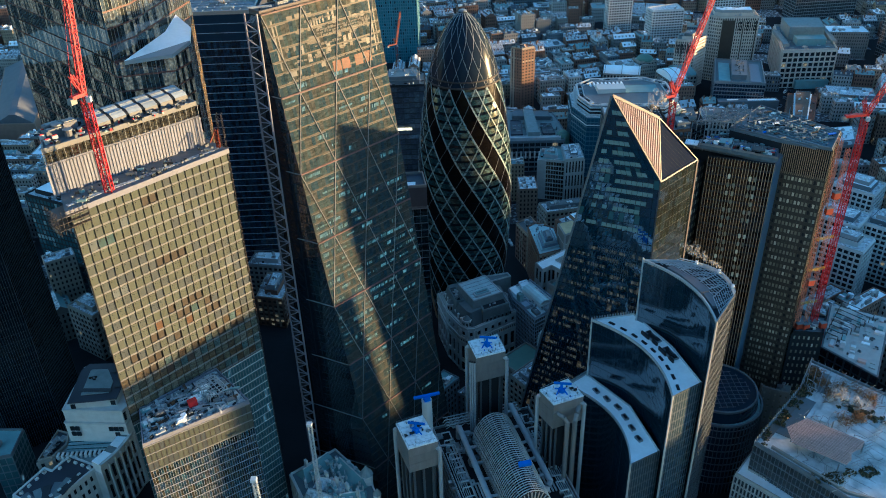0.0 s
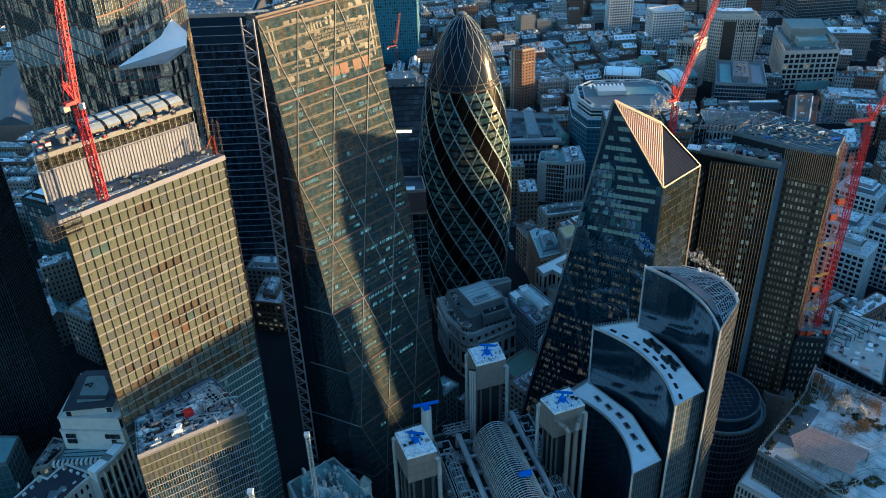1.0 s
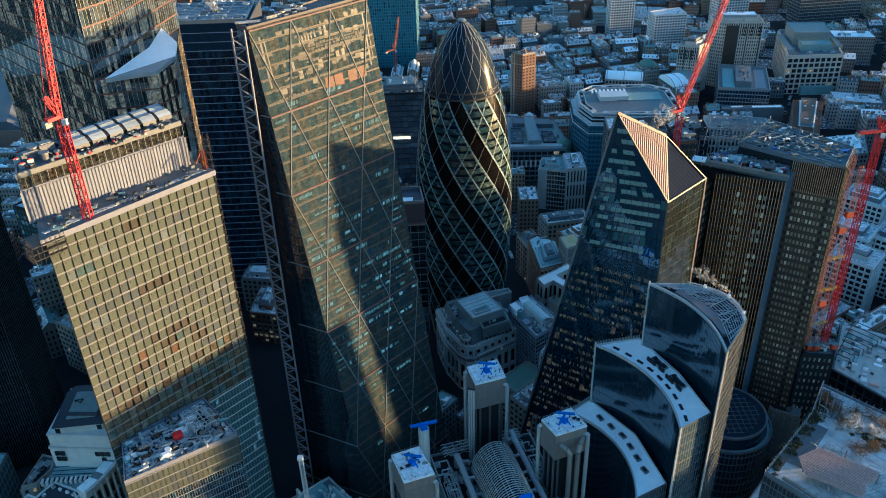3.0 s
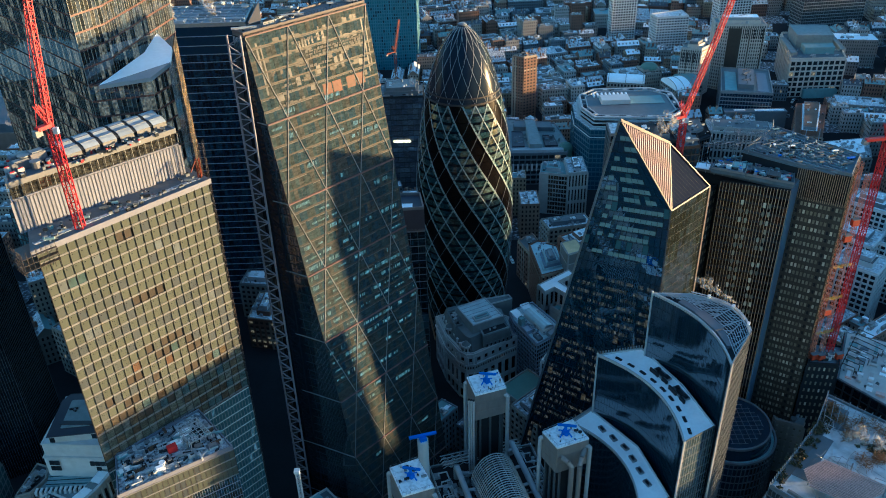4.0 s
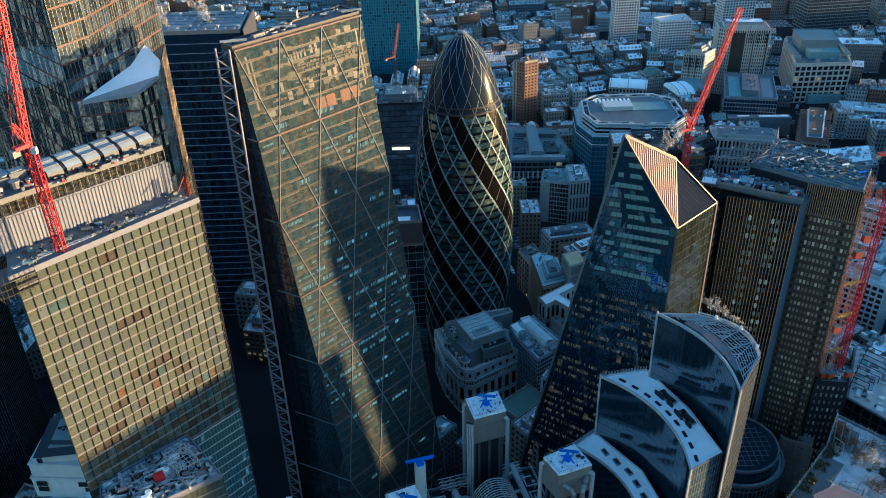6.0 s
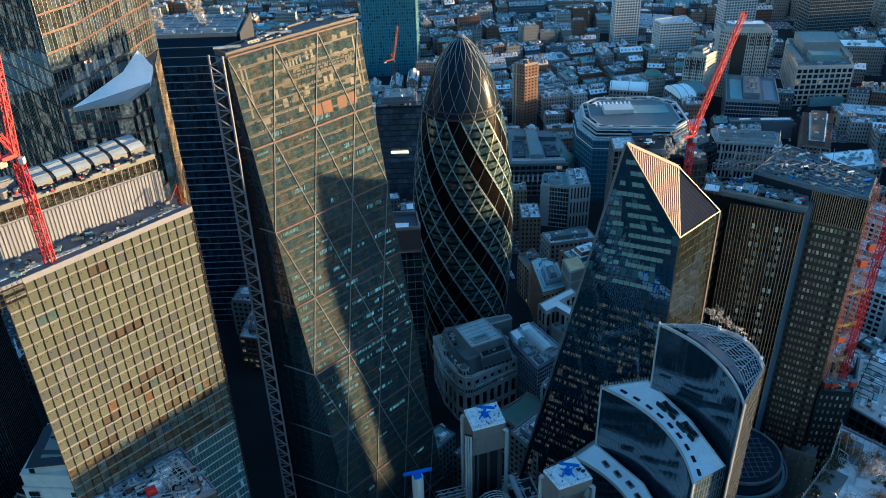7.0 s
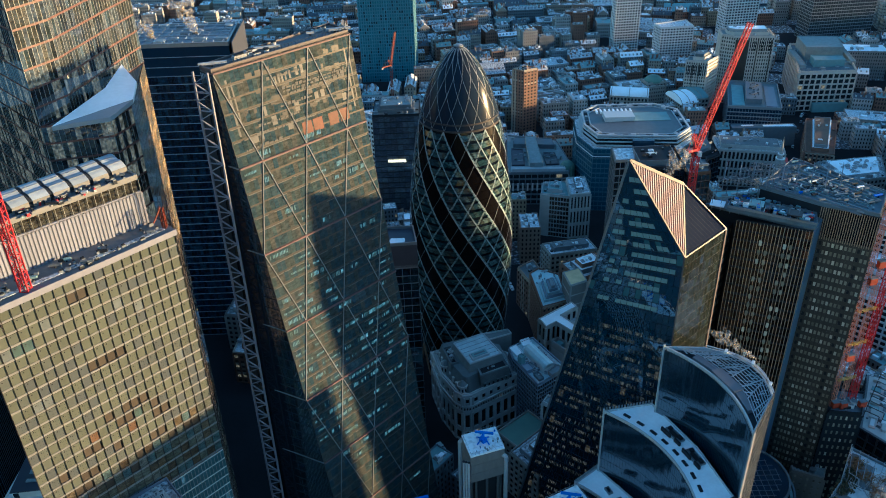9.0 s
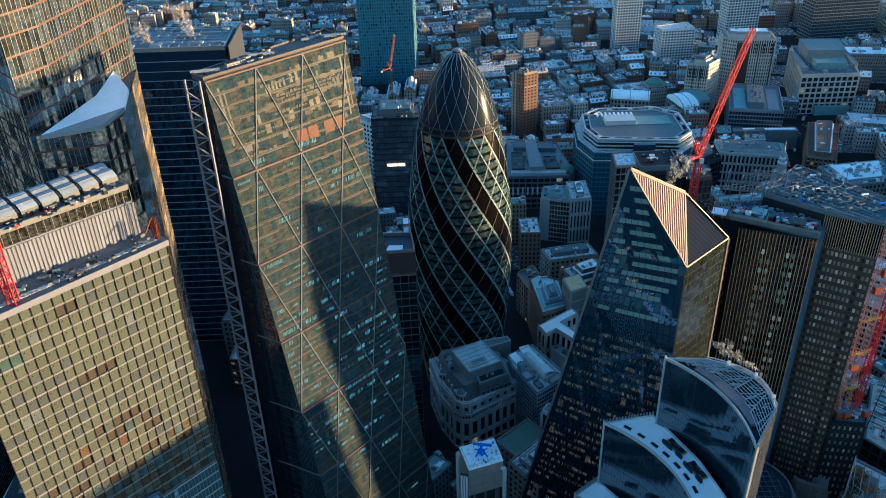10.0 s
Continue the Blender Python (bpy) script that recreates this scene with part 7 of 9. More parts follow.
m.box((136, 624, 57.3), 22, 12, 3.6)
part("plant_house", m, WHITE, t)
for i in range(9):
    m = Mesh()
    m.box((122 + i * 3.2, 637, 57.3), 1.2, 6, 1.6)
    part("rooflight", m, SNOW, t)
for i in range(8):
    p, q = inset(oc, 7.4)[i], inset(oc, 7.4)[(i + 1) % 8]
    n_ = int((V(q) - V(p)).length / 5)
    for k in range(n_):
        m = Mesh()
        c = lerp(p, q, (k + 0.5) / n_)
        m.box((*c, 57), 3.4, 2.2, 0.5 + 0.9 * ((k * 7 + i) % 3) / 2, math.degrees(math.atan2(q[1] - p[1], q[0] - p[0])))
        part("rooftop_unit", m, [LEAD_GREY, DARK_STEEL, PLANT][(k + i) % 3], t)
m = Mesh()
m.box((146, 583.5, 30), 15, 3, 27.5, -5)
part("lift_tower", m, NAVY_GLASS, t, "dark teal glass lift tower")
# halls with curved and domed roofs beyond it
def barrel_hall(x, y, w, d, z, rise, ang, wall, roof, label):
    ca, sa = math.cos(radians(ang)), math.sin(radians(ang))

    def P(a, b):
        return (x + a * ca - b * sa, y + a * sa + b * ca)

    t = thing("barrel_hall", (x, y), label, "building", "curved roof halls")
    poly = [P(-w / 2, -d / 2), P(w / 2, -d / 2), P(w / 2, d / 2), P(-w / 2, d / 2)]
    m = Mesh()
    m.prism(poly, 0, z)
    part("wall", m, wall, t)
    for i in (0, 1, 3):
        p, q = poly[i], poly[(i + 1) % 4]
        facade(t, (*p, 0), (*q, 0), (*q, z), (*p, z), max(2, round((V(q) - V(p)).length / 3.2)), max(2, round(z / 4)), WINDOW, wall, wall, vw=1.4, vd=0.3, hw=1.6, hd=0.3)
    m = Mesh()
    n = 12
    a = [(*P(-w / 2 - .4, -d / 2 * math.cos(math.pi * k / n)), z + rise * math.sin(math.pi * k / n)) for k in range(n + 1)]
    b = [(*P(w / 2 + .4, -d / 2 * math.cos(math.pi * k / n)), z + rise * math.sin(math.pi * k / n)) for k in range(n + 1)]
    m.add(a + b, [(k, n + 1 + k, n + 2 + k, k + 1) for k in range(n)] + [tuple(range(n + 1)), tuple(range(2 * n + 1, n, -1))])
    part("barrel_roof", m, roof, t)
    for f in (0.04, 0.5, 0.96):
        m = Mesh()
        for k in range(n):
            m.bar(V(a[k]).lerp(V(b[k]), f), V(a[k + 1]).lerp(V(b[k + 1]), f), 0.5, 0.3, (0, 0, 1))
        part("roof_rib", m, STONE, t)


barrel_hall(178, 772, 34, 17, 20, 6, -14, STONE, SNOW, "stone hall with a snowy barrel roof")
barrel_hall(221, 752, 16, 30, 22, 6, 14, STONE, SNOW, "stone hall with a curved snowy roof and arcaded end")
barrel_hall(236, 768, 14, 30, 20, 5, 14, STONE, TEAL_ROOF, "stone hall with a curved teal roof")
t = block("domed_hall", "stone hall with a shallow green dome", [(194, 800), (198, 786), (216, 790), (212, 804)], 24, STONE, WINDOW, STONE, bay=3, floor=4, vw=1.3, hw=1.4, units=0)
m = Mesh()
for k in range(6):
    f0, f1 = k / 6 * math.pi / 2, (k + 1) / 6 * math.pi / 2
    m.rod((205, 795, 24 + 5.5 * math.sin(f0)), (205, 795, 24 + 5.5 * math.sin(f1)), 8.5 * math.cos(f0), 16, 0, max(0.1, 8.5 * math.cos(f1)))
part("dome", m, GREEN_ROOF, t, "green copper dome")
BEIGE = material("beige_concrete", (0.50, 0.45, 0.39), 0.8, scale=0.2, grain=0.25)
for poly_, z_, slots, lab in (([(266, 801), (274.6, 794.5), (311, 791), (314, 815), (268, 818)], 64, ((0.06, 0.40), (0.60, 0.63), (0.94, 0.97)), "tall beige concrete tower with dark vertical recesses"), ([(229, 778), (246.4, 772), (262, 789), (240, 801)], 48, ((0.30, 0.34), (0.62, 0.66)), "lower beige concrete wing with dark vertical recesses")):
    t = block("concrete_tower", lab, poly_, z_, BEIGE, WINDOW, BEIGE, bay=2.1, floor=3.3, vw=1.0, hw=1.3, units=6, seed=int(z_), cat="tower", depth=0.5, roof=TEAL_GREY)
    a_, b_ = (poly_[1], poly_[2]) if z_ > 50 else (poly_[0], poly_[1])
    e_ = (V(b_) - V(a_)).normalized()
    o_ = V((e_.y, -e_.x, 0))
    for f0, f1 in slots:
        m = Mesh()
        p, q = lerp(a_, b_, f0), lerp(a_, b_, f1)
        m.bar((*lerp(p, q, 0.5), 0), (*lerp(p, q, 0.5), z_ - 3), (V(q) - V(p)).length, 0.7, o_)
        part("dark_slot", m, UMBER, t, "dark vertical recess")
    for k in range(12):
        m = Mesh()
        p = lerp(a_, b_, 0.44 + 0.045 * k if z_ > 50 else 0.04 + 0.08 * k)
        m.bar((*p, z_ - 13), (*p, z_ - 3), 0.7, 0.56, o_)
        part("tall_slit", m, WINDOW, t)
FR = ccw([(331, 769), (383, 769), (402, 847), (352, 852)])
t = block("framed_office", "beige stone office with an open framed front and roof plant", FR, 36, BEIGE, WINDOW, BEIGE, bay=5.2, floor=5.2, vw=1.1, hw=1.3, units=0, seed=20, depth=1.0, roof=LEAD_GREY, parapet=2.2)
for poly_, z0_, z1_, mt in (([(349, 806), (383, 803), (391, 838), (354, 842)], 36, 48, TEAL_GREY), ([(350, 786), (378, 785), (381, 799), (352, 801)], 36, 42, TEAL_ROOF), ([(336, 783), (342, 783), (348, 830), (343, 832)], 36, 38.5, TEAL_GREY), ([(386, 790), (391, 790), (397, 830), (393, 830)], 36, 38.5, TEAL_GREY)):
    m = Mesh()
    m.prism(ccw(poly_), z0_, z1_)
    m.rim(ccw(poly_), z1_, z1_ + 0.6, 0.5)
    part("plant_house", m, mt, t)
rooftop(t, inset(FR, 2), 36, 24, random.Random(20), (PLANT, TEAL_GREY), (1.5, 4), (1, 2.6))
m = Mesh()
m.prism(ccw([(347, 764), (379, 764), (379, 769), (347, 769)]), 0, 8)
part("entrance_canopy", m, TEAL_ROOF, t, "pale teal entrance block")
BLUE_OFFICE = block("blue_office", "dark blue banded office with a sunlit roof terrace", [(249, 711), (292, 702), (309, 762), (268, 774)], 29, NAVY_GLASS, NAVY_GLASS, STEEL, bay=2.5, floor=3.6, vw=0.2, hw=0.9, units=0, roof=LEAD, parapet=1.4)
t = BLUE_OFFICE
for nm, poly_, z0_, z1_, mt in (("teal_deck", [(254, 715), (264, 713), (277, 760), (268, 764)], 29, 29.5, TEAL_ROOF), ("tan_deck", [(281, 709), (290, 707), (303, 754), (295, 757)], 29, 29.6, LOUVRE_RIB), ("plant_house", [(266, 718), (279, 715), (292, 756), (279, 760)], 29, 33.5, LEAD_GREY), ("terrace", [(249, 694), (303, 692), (303, 700), (250, 702)], 0, 17, LEAD_GREY), ("snow_strip", [(276, 695), (301, 694), (301, 697), (276, 698)], 17, 17.4, SNOW), ("snow_strip", [(258, 697), (268, 697), (268, 699), (258, 699)], 17, 17.4, SNOW)):
    m = Mesh()
    m.prism(ccw(poly_), z0_, z1_)
    part(nm, m, mt, t)
rooftop(t, [(266, 718), (279, 715), (292, 756), (279, 760)], 33.5, 16, random.Random(21), (STEEL, DARK_STEEL), (1, 3), (0.5, 1.4))
block("white_tower", "white residential tower with regular balconies", [(196, 964), (199, 955), (226, 958), (224, 976)], 62, WHITE, WINDOW, WHITE, bay=3, floor=3, vw=1.0, hw=1.2, units=0, cat="tower")
block("white_slab", "white slab block with a snowy flat roof", [(236, 930), (240, 915), (275, 918), (273, 942)], 38, WHITE, WINDOW, WHITE, bay=3.2, floor=3, vw=1.2, hw=1.3, units=2)
block("glass_slab", "pale blue glass office slab", [(420, 1000), (424, 975), (500, 985), (496, 1020)], 52, TEAL_GLASS, GREY_GLASS, STEEL, bay=3, floor=3.6, vw=0.2, hw=0.8, units=8, seed=22)
block("glass_slab", "tall pale office slab at the edge of the district", [(470, 860), (478, 820), (520, 830), (512, 872)], 62, GREY_GLASS, GREY_GLASS, STEEL, bay=3, floor=3.6, vw=0.2, hw=0.8, units=8, seed=23)
block("white_tower", "white tower with regular windows over the low streets", [(330, 1010), (334, 995), (372, 1000), (370, 1020)], 66, WHITE, WINDOW, WHITE, bay=3.4, floor=3.2, vw=1.2, hw=1.2, units=0, cat="tower")

# dark blocks behind the pointed tower
t = block("dark_plant_block", "dark office block with a grey rimmed roof", [(131.5, 433), (143.5, 435), (146, 452), (132, 452)], 104, DARK_STEEL, SIDE_GLASS, DARK_STEEL, bay=2.6, floor=4, vw=0.3, hw=0.5, units=3, seed=91, roof=LEAD, unit_mats=(LEAD_GREY, TEAL_GREY))
block("dark_plant_block", "wide black glass block with plant and ducts on top", [(104, 437), (131, 438), (131.4, 464), (104, 462)], 106, DARK_STEEL, SIDE_GLASS, DARK_STEEL, bay=2.6, floor=4, vw=0.3, hw=0.5, units=16, seed=92, roof=DARK_STEEL, unit_mats=(DARK_STEEL, LEAD_GREY))
block("dark_plant_block", "slim dark gridded block with a pale flat roof", [(89.5, 418), (99.5, 419), (101.5, 434), (90.5, 434)], 120, DARK_STEEL, SIDE_GLASS, LEAD_GREY, bay=2.4, floor=3.8, vw=0.3, hw=0.6, units=0, seed=93, roof=PATCH_SNOW, parapet=0.6)
# street corner beyond the ribbed tower
block("pale_grid_building", "pale stone building with tall gridded window bays", [(213, 624), (262, 613), (267, 636), (218, 648)], 30, PALE_STONE, WINDOW, PALE_STONE, bay=3.0, floor=7, vw=1.2, hw=1.6, units=10, seed=24, roof=THIN_SNOW, depth=0.6)
block("brown_brick_building", "brown brick building with a partly snowy roof", [(312, 698), (336, 692), (306, 626), (286, 633)], 21, BRICK, WINDOW, BRICK, units=5, seed=25, roof=material("brown_felt_roof", (0.13, 0.085, 0.06), 0.85, scale=0.2, grain=0.4))
block("dark_corner_block", "dark glass block beside the red crane", [(178, 614), (206, 618), (204, 590), (180, 574)], 41, DARK_STEEL, DARK_GLASS, DARK_STEEL, bay=3, floor=4, vw=0.4, hw=0.8, units=14, seed=26, roof=DARK_STEEL, unit_mats=(LEAD_GREY, DARK_STEEL))
t = block("cluttered_block", "low block crowded with plant and snow patches", [(286, 612), (339, 620), (326, 584), (292, 578)], 22, CONCRETE, WINDOW, units=50, seed=27, roof=THIN_SNOW)
rooftop(t, ccw([(286, 612), (339, 620), (326, 584), (292, 578)]), 22, 30, random.Random(28), (SNOW, WHITE), (2, 6), (1, 4))
t = thing("church_tower", (254, 603), "pale stone church tower with a slender spire", "church")
for z0_, z1_, r0_, r1_, n_ in ((0, 24, 4.2, 4.0, 4), (24, 31, 3.2, 3.0, 8), (31, 34.5, 2.3, 2.1, 8), (34.5, 48, 1.5, 0.1, 8)):
    m = Mesh()
    m.rod((254, 603, z0_), (254, 603, z1_), r0_, n_, 0, r1_)
    part("spire" if z0_ > 34 else "tower_stage", m, PALE_STONE, t)
for z_, r_ in ((24, 4.6), (31, 3.5), (34.5, 2.5)):
    m = Mesh()
    m.rod((254, 603, z_ - 0.4), (254, 603, z_ + 0.3), r_, 8)
    part("cornice", m, WHITE, t)


# vehicles in the streets
def vehicle(name, x, y, ang, size, paint, label):
    l_, w_, h_ = size
    t = thing(name, (x, y), label, name, "street vehicles")
    ca, sa = math.cos(radians(ang)), math.sin(radians(ang))
    m = Mesh()
    m.box((x, y, 0.4), l_, w_, h_ * 0.55, ang)
    m.box((x - 0.2 * ca, y - 0.2 * sa, 0.4 + h_ * 0.55), l_ * (0.55 if l_ < 8 else 0.96), w_ * 0.88, h_ * 0.42, ang)
    part("body", m, paint, t)
    m = Mesh()
    m.box((x - 0.2 * ca, y - 0.2 * sa, 0.42 + h_ * 0.58), l_ * (0.57 if l_ < 8 else 0.97), w_ * 0.91, h_ * 0.28, ang)
    part("windows", m, DARK_GLASS, t)
    for a, b in ((.32, .5), (.32, -.5), (-.32, .5), (-.32, -.5)):
        p = (x + l_ * a * ca - w_ * b * sa, y + l_ * a * sa + w_ * b * ca)
        m = Mesh()
        m.rod((p[0] + 0.12 * sa, p[1] - 0.12 * ca, 0.38), (p[0] - 0.12 * sa, p[1] + 0.12 * ca, 0.38), 0.38, 10)
        part("wheel", m, DARK_STEEL, t)


rv = random.Random(33)
vehicle("bus", 283, 655, 75, (11, 2.5, 4.2), RED, "red double-deck bus in the street")
for i in range(26):
    a_, b_ = rv.choice((((47, 498), (57, 446)), ((281, 640), (306, 712)), ((310, 715), (345, 765)), ((345, 765), (400, 960)), ((0, 352), (18, 324))))
    x, y = lerp(a_, b_, rv.random())
    d_ = math.degrees(math.atan2(b_[1] - a_[1], b_[0] - a_[0]))
    side = rv.choice((-3.2, 0, 3.2))
    x, y = x - side * math.sin(radians(d_)), y + side * math.cos(radians(d_))
    van = rv.random() < 0.3
    vehicle("van" if van else "car", x, y, d_, (5.6, 2.1, 2.4) if van else (4.4, 1.85, 1.5), rv.choice((WHITE, DARK_STEEL, STEEL, LEAD_GREY)), "pale delivery van in the street" if van else "small car parked along the street")

# right-hand group of gridded white offices
for i, (px_, py_, zz) in enumerate(((226, 402, 40), (236, 432, 40), (262, 424, 38), (262, 468, 42), (298, 452, 36))):
    w, h = (26, 22) if i else (24, 20)
    u, v = V((0.72, -0.69)), V((0.69, 0.72))
    c = V((px_ + 12, py_ + 12))
    poly = [tuple(c + u * a * w / 2 + v * b * h / 2) for a, b in ((-1, -1), (1, -1), (1, 1), (-1, 1))]
    block("gridded_office", "white gridded office block with snow-patched roof", poly, zz, WHITE, WINDOW, WHITE, bay=3.4, floor=3.5, vw=0.9, hw=1.1, units=4, seed=30 + i, depth=0.6, group="gridded offices")
block("curved_terrace", "grey stone terrace with mansard roof and skylight", [(262, 400), (250, 376), (276, 366), (292, 392)], 24, STONE, roof=TILE_SNOW, units=6, seed=41)

block("site_podium", "dark lower block carrying the site hoists", [(158.6, 299.8), (171, 297.8), (178.0, 310.6), (167.4, 313.4)], 61, DARK_STEEL, PUNCHED, DARK_STEEL, bay=2.2, floor=4, vw=1.3, hw=2.2, depth=0.1, units=6, seed=95, roof=TEAL_DECK, unit_mats=(WHITE, LEAD_GREY))
# building under construction with red-primed steel
rcp = [(172, 298), (188, 275), (214, 318), (190, 331)]
t = block("site_building", "half-built block with red-primed steel and stacked cladding", rcp, 54, CONCRETE, DARK_GLASS, DARK_STEEL, bay=4, floor=4.2, vw=0.8, hw=0.6, roof=GRAVEL_ROOF, units=0, parapet=0)
m = Mesh()
m.rim(ccw(rcp), 50.4, 51.6, 0.8)
m.rim(ccw(rcp), 46.2, 47.0, 0.6)
part("red_edge_beam", m, RED, t)
rng = random.Random(50)
m = Mesh()
m.prism(inset(ccw(rcp), 1.0), 54.0, 54.15)
part("pale_deck", m, PALE_STONE, t, "pale sheeted deck")
for i in range(5):
    for j in range(11):
        if rng.random() < 0.75:
            p = lerp(lerp((188, 279), (211, 317), (j + 0.5) / 11), lerp((174.5, 298), (190.5, 328), (j + 0.5) / 11), 0.06 + 0.21 * i)
            m = Mesh()
            m.box((*p, 54.15), rng.uniform(2.0, 4.6), rng.uniform(1.0, 2.6), rng.uniform(0.3, 1.5), 57 + rng.choice((0, 90)))
            part("stacked_sheet", m, rng.choice((WHITE, PLANT, SNOW, TEAL_ROOF, PALE_STONE, PALE_STONE, ROSE_SLAT, LEAD_GREY)), t)
rooftop(t, rcp, 54.15, 16, rng, (LEAD_GREY, BRONZE), (0.6, 2.0), (0.3, 1.3))
m = Mesh()
for i in range(9):
    p, q = lerp((180, 300), (204, 316), i / 8), lerp((176, 304), (194, 328), i / 8)
    m.bar((*p, 57.5), (*q, 57.5), 0.25, 0.3)
    m.bar((*p, 54), (*p, 57.5), 0.25, 0.25)
    m.bar((*q, 54), (*q, 57.5), 0.25, 0.25)
part("steel_frame", m, BRONZE, t)

# drum-shaped dark building
t = thing("drum_building", (121, 281), "round dark glass building with a gridded glass crown", "building")
for rr, z0, z1, mt in ((19.6, 0, 40, NAVY_GLASS), (17.0, 40, 45.5, NAVY_GLASS)):
    m = Mesh()
    m.rod((121, 281, z0), (121, 281, z1), rr, 48)
    part("drum_wall", m, mt, t)
for z in (6, 10, 14, 18, 22, 26, 30, 34, 38):
    m = Mesh()
    for k in range(48):
        a, b = math.tau * k / 48, math.tau * (k + 1) / 48
        m.bar((121 + 19.6 * math.cos(a), 281 + 19.6 * math.sin(a), z), (121 + 19.6 * math.cos(b), 281 + 19.6 * math.sin(b), z), 0.4, 0.3, (math.cos(a), math.sin(a), 0))
    part("floor_ring", m, STEEL, t)
for k in range(72):
    m = Mesh()
    a = math.tau * k / 72
    m.bar((121 + 19.6 * math.cos(a), 281 + 19.6 * math.sin(a), 0), (121 + 19.6 * math.cos(a), 281 + 19.6 * math.sin(a), 40), 0.25, 0.5, (math.cos(a), math.sin(a), 0))
    part("fin", m, LEAD_GREY, t)
m = Mesh()
m.rod((121, 281, 45.5), (121, 281, 46.0), 16.4, 48)
part("roof", m, NAVY_GLASS, t)
for i in range(-5, 6):
    w = math.sqrt(max(0, 13.5 ** 2 - (i * 2.6) ** 2))
    for d in (0, 1):
        m = Mesh()
        ends = [(121 + i * 2.6, 281 - w), (121 + i * 2.6, 281 + w)] if d else [(121 - w, 281 + i * 2.6), (121 + w, 281 + i * 2.6)]
        m.bar((*ends[0], 46.05), (*ends[1], 46.05), 0.14, 0.2)
        part("roof_bar", m, STEEL, t)
for rr, z in ((16.6, 45.5), (19.4, 40)):
    m = Mesh()
    for k in range(48):
        a, b = math.tau * k / 48, math.tau * (k + 1) / 48
        m.bar((121 + rr * math.cos(a), 281 + rr * math.sin(a), z), (121 + rr * math.cos(b), 281 + rr * math.sin(b), z), 0.8, 1.1, (0, 0, 1))
    part("crown_rim", m, LEAD_GREY, t)
m = Mesh()
for k in range(40):
    a, b = math.pi * (1.25 + k / 50), math.pi * (1.25 + (k + 1) / 50)
    m.bar((121 + 18.2 * math.cos(a), 281 + 18.2 * math.sin(a), 40.2), (121 + 18.2 * math.cos(b), 281 + 18.2 * math.sin(b), 40.2), 1.1, 0.3)
part("terrace_strip", m, TEAL_ROOF, t, "pale curved terrace")

block("link_building", "low grey link building with a pale flat roof and punched windows", [(149.5, 298.0), (149.6, 306.2), (155.5, 307.6), (163.8, 299.0), (160.4, 292.8)], 30, STONE, PUNCHED, STONE, bay=2.6, floor=4, vw=1.6, hw=2.4, roof=TEAL_GREY, units=3, seed=91)
block("link_building", "low flat-roofed link block behind the drum", [(143.1, 319.8), (149.8, 324.8), (157.1, 314.8), (150.7, 307.5)], 26, STONE, PUNCHED, STONE, bay=2.6, floor=4, vw=1.6, hw=2.4, roof=PLANT, units=2, seed=92)
# roof-garden building
gpoly = ccw([(118.3, 232.2), (142, 203), (176, 188), (192, 246), (159.3, 280.3), (147.4, 262.3)])
t = block("garden_roof_building", "office block with a trellised roof garden and snow", gpoly, 60, CONCRETE, GREY_GLASS, LEAD_GREY, bay=1.6, floor=3.8, vw=0.14, hw=0.3, roof=GARDEN_SNOW, units=0, parapet=1.2, depth=0.5)
block("terrace_wing", "finned lower wing with a snowy terrace", [(123.3, 242.0), (112.2, 229.6), (137, 203.5), (141.5, 207.5), (118.3, 231.8)], 46, CONCRETE, GREY_GLASS, PALE_STONE, bay=1.5, floor=4.0, vw=0.5, hw=0.4, roof=SNOW, units=0, seed=62, depth=0.6, parapet=1.0)
for i in range(40):
    m = Mesh()
    p = lerp((118.3, 232.2), (147.4, 262.3), i / 24) if i < 25 else lerp((147.4, 262.3), (159.3, 280.3), (i - 25) / 14)
    m.rod((*p, 60), (*p, 62.4), 0.14, 6)
    part("rail_post", m, WHITE_BAR, t)
m = Mesh()
m.bar((122.5, 234, 60.05), (149.5, 261, 60.05), 3.2, 0.25)
m.bar((150.5, 263, 60.05), (160, 277, 60.05), 3.4, 0.25)
part("roof_walk", m, PAVING, t, "grey paved path along the roof edge")
m = Mesh()
m.bar((124, 229.5, 60.05), (143, 206, 60.05), 0.9, 1.2)
m.bar((143, 206, 60.05), (172, 193, 60.05), 0.9, 1.2)
part("planter_wall", m, STONE, t)
for k, poly_ in enumerate(([(160, 262), (186, 248), (180, 226), (172, 230), (174, 243), (156, 255)], [(150, 248), (160, 243), (166, 250), (156, 257)], [(170, 220), (178, 216), (176, 200), (166, 204)], [(146, 244), (152, 241), (155, 246), (149, 250)])):
    m = Mesh()
    m.prism(ccw(poly_), 60.02, 60.3 + 0.05 * k)
    part("snow_bed", m, GARDEN_SNOW, t, "trodden snow on the roof garden")
for poly_ in ([(128, 238), (147, 258), (151, 254), (133, 234)], [(152, 262), (160, 274), (164, 270), (157, 259)]):
    m = Mesh()
    m.prism(ccw(poly_), 60.02, 60.2)
    part("stone_walk", m, LEAD_GREY, t, "grey paved roof walk")
rng = random.Random(61)
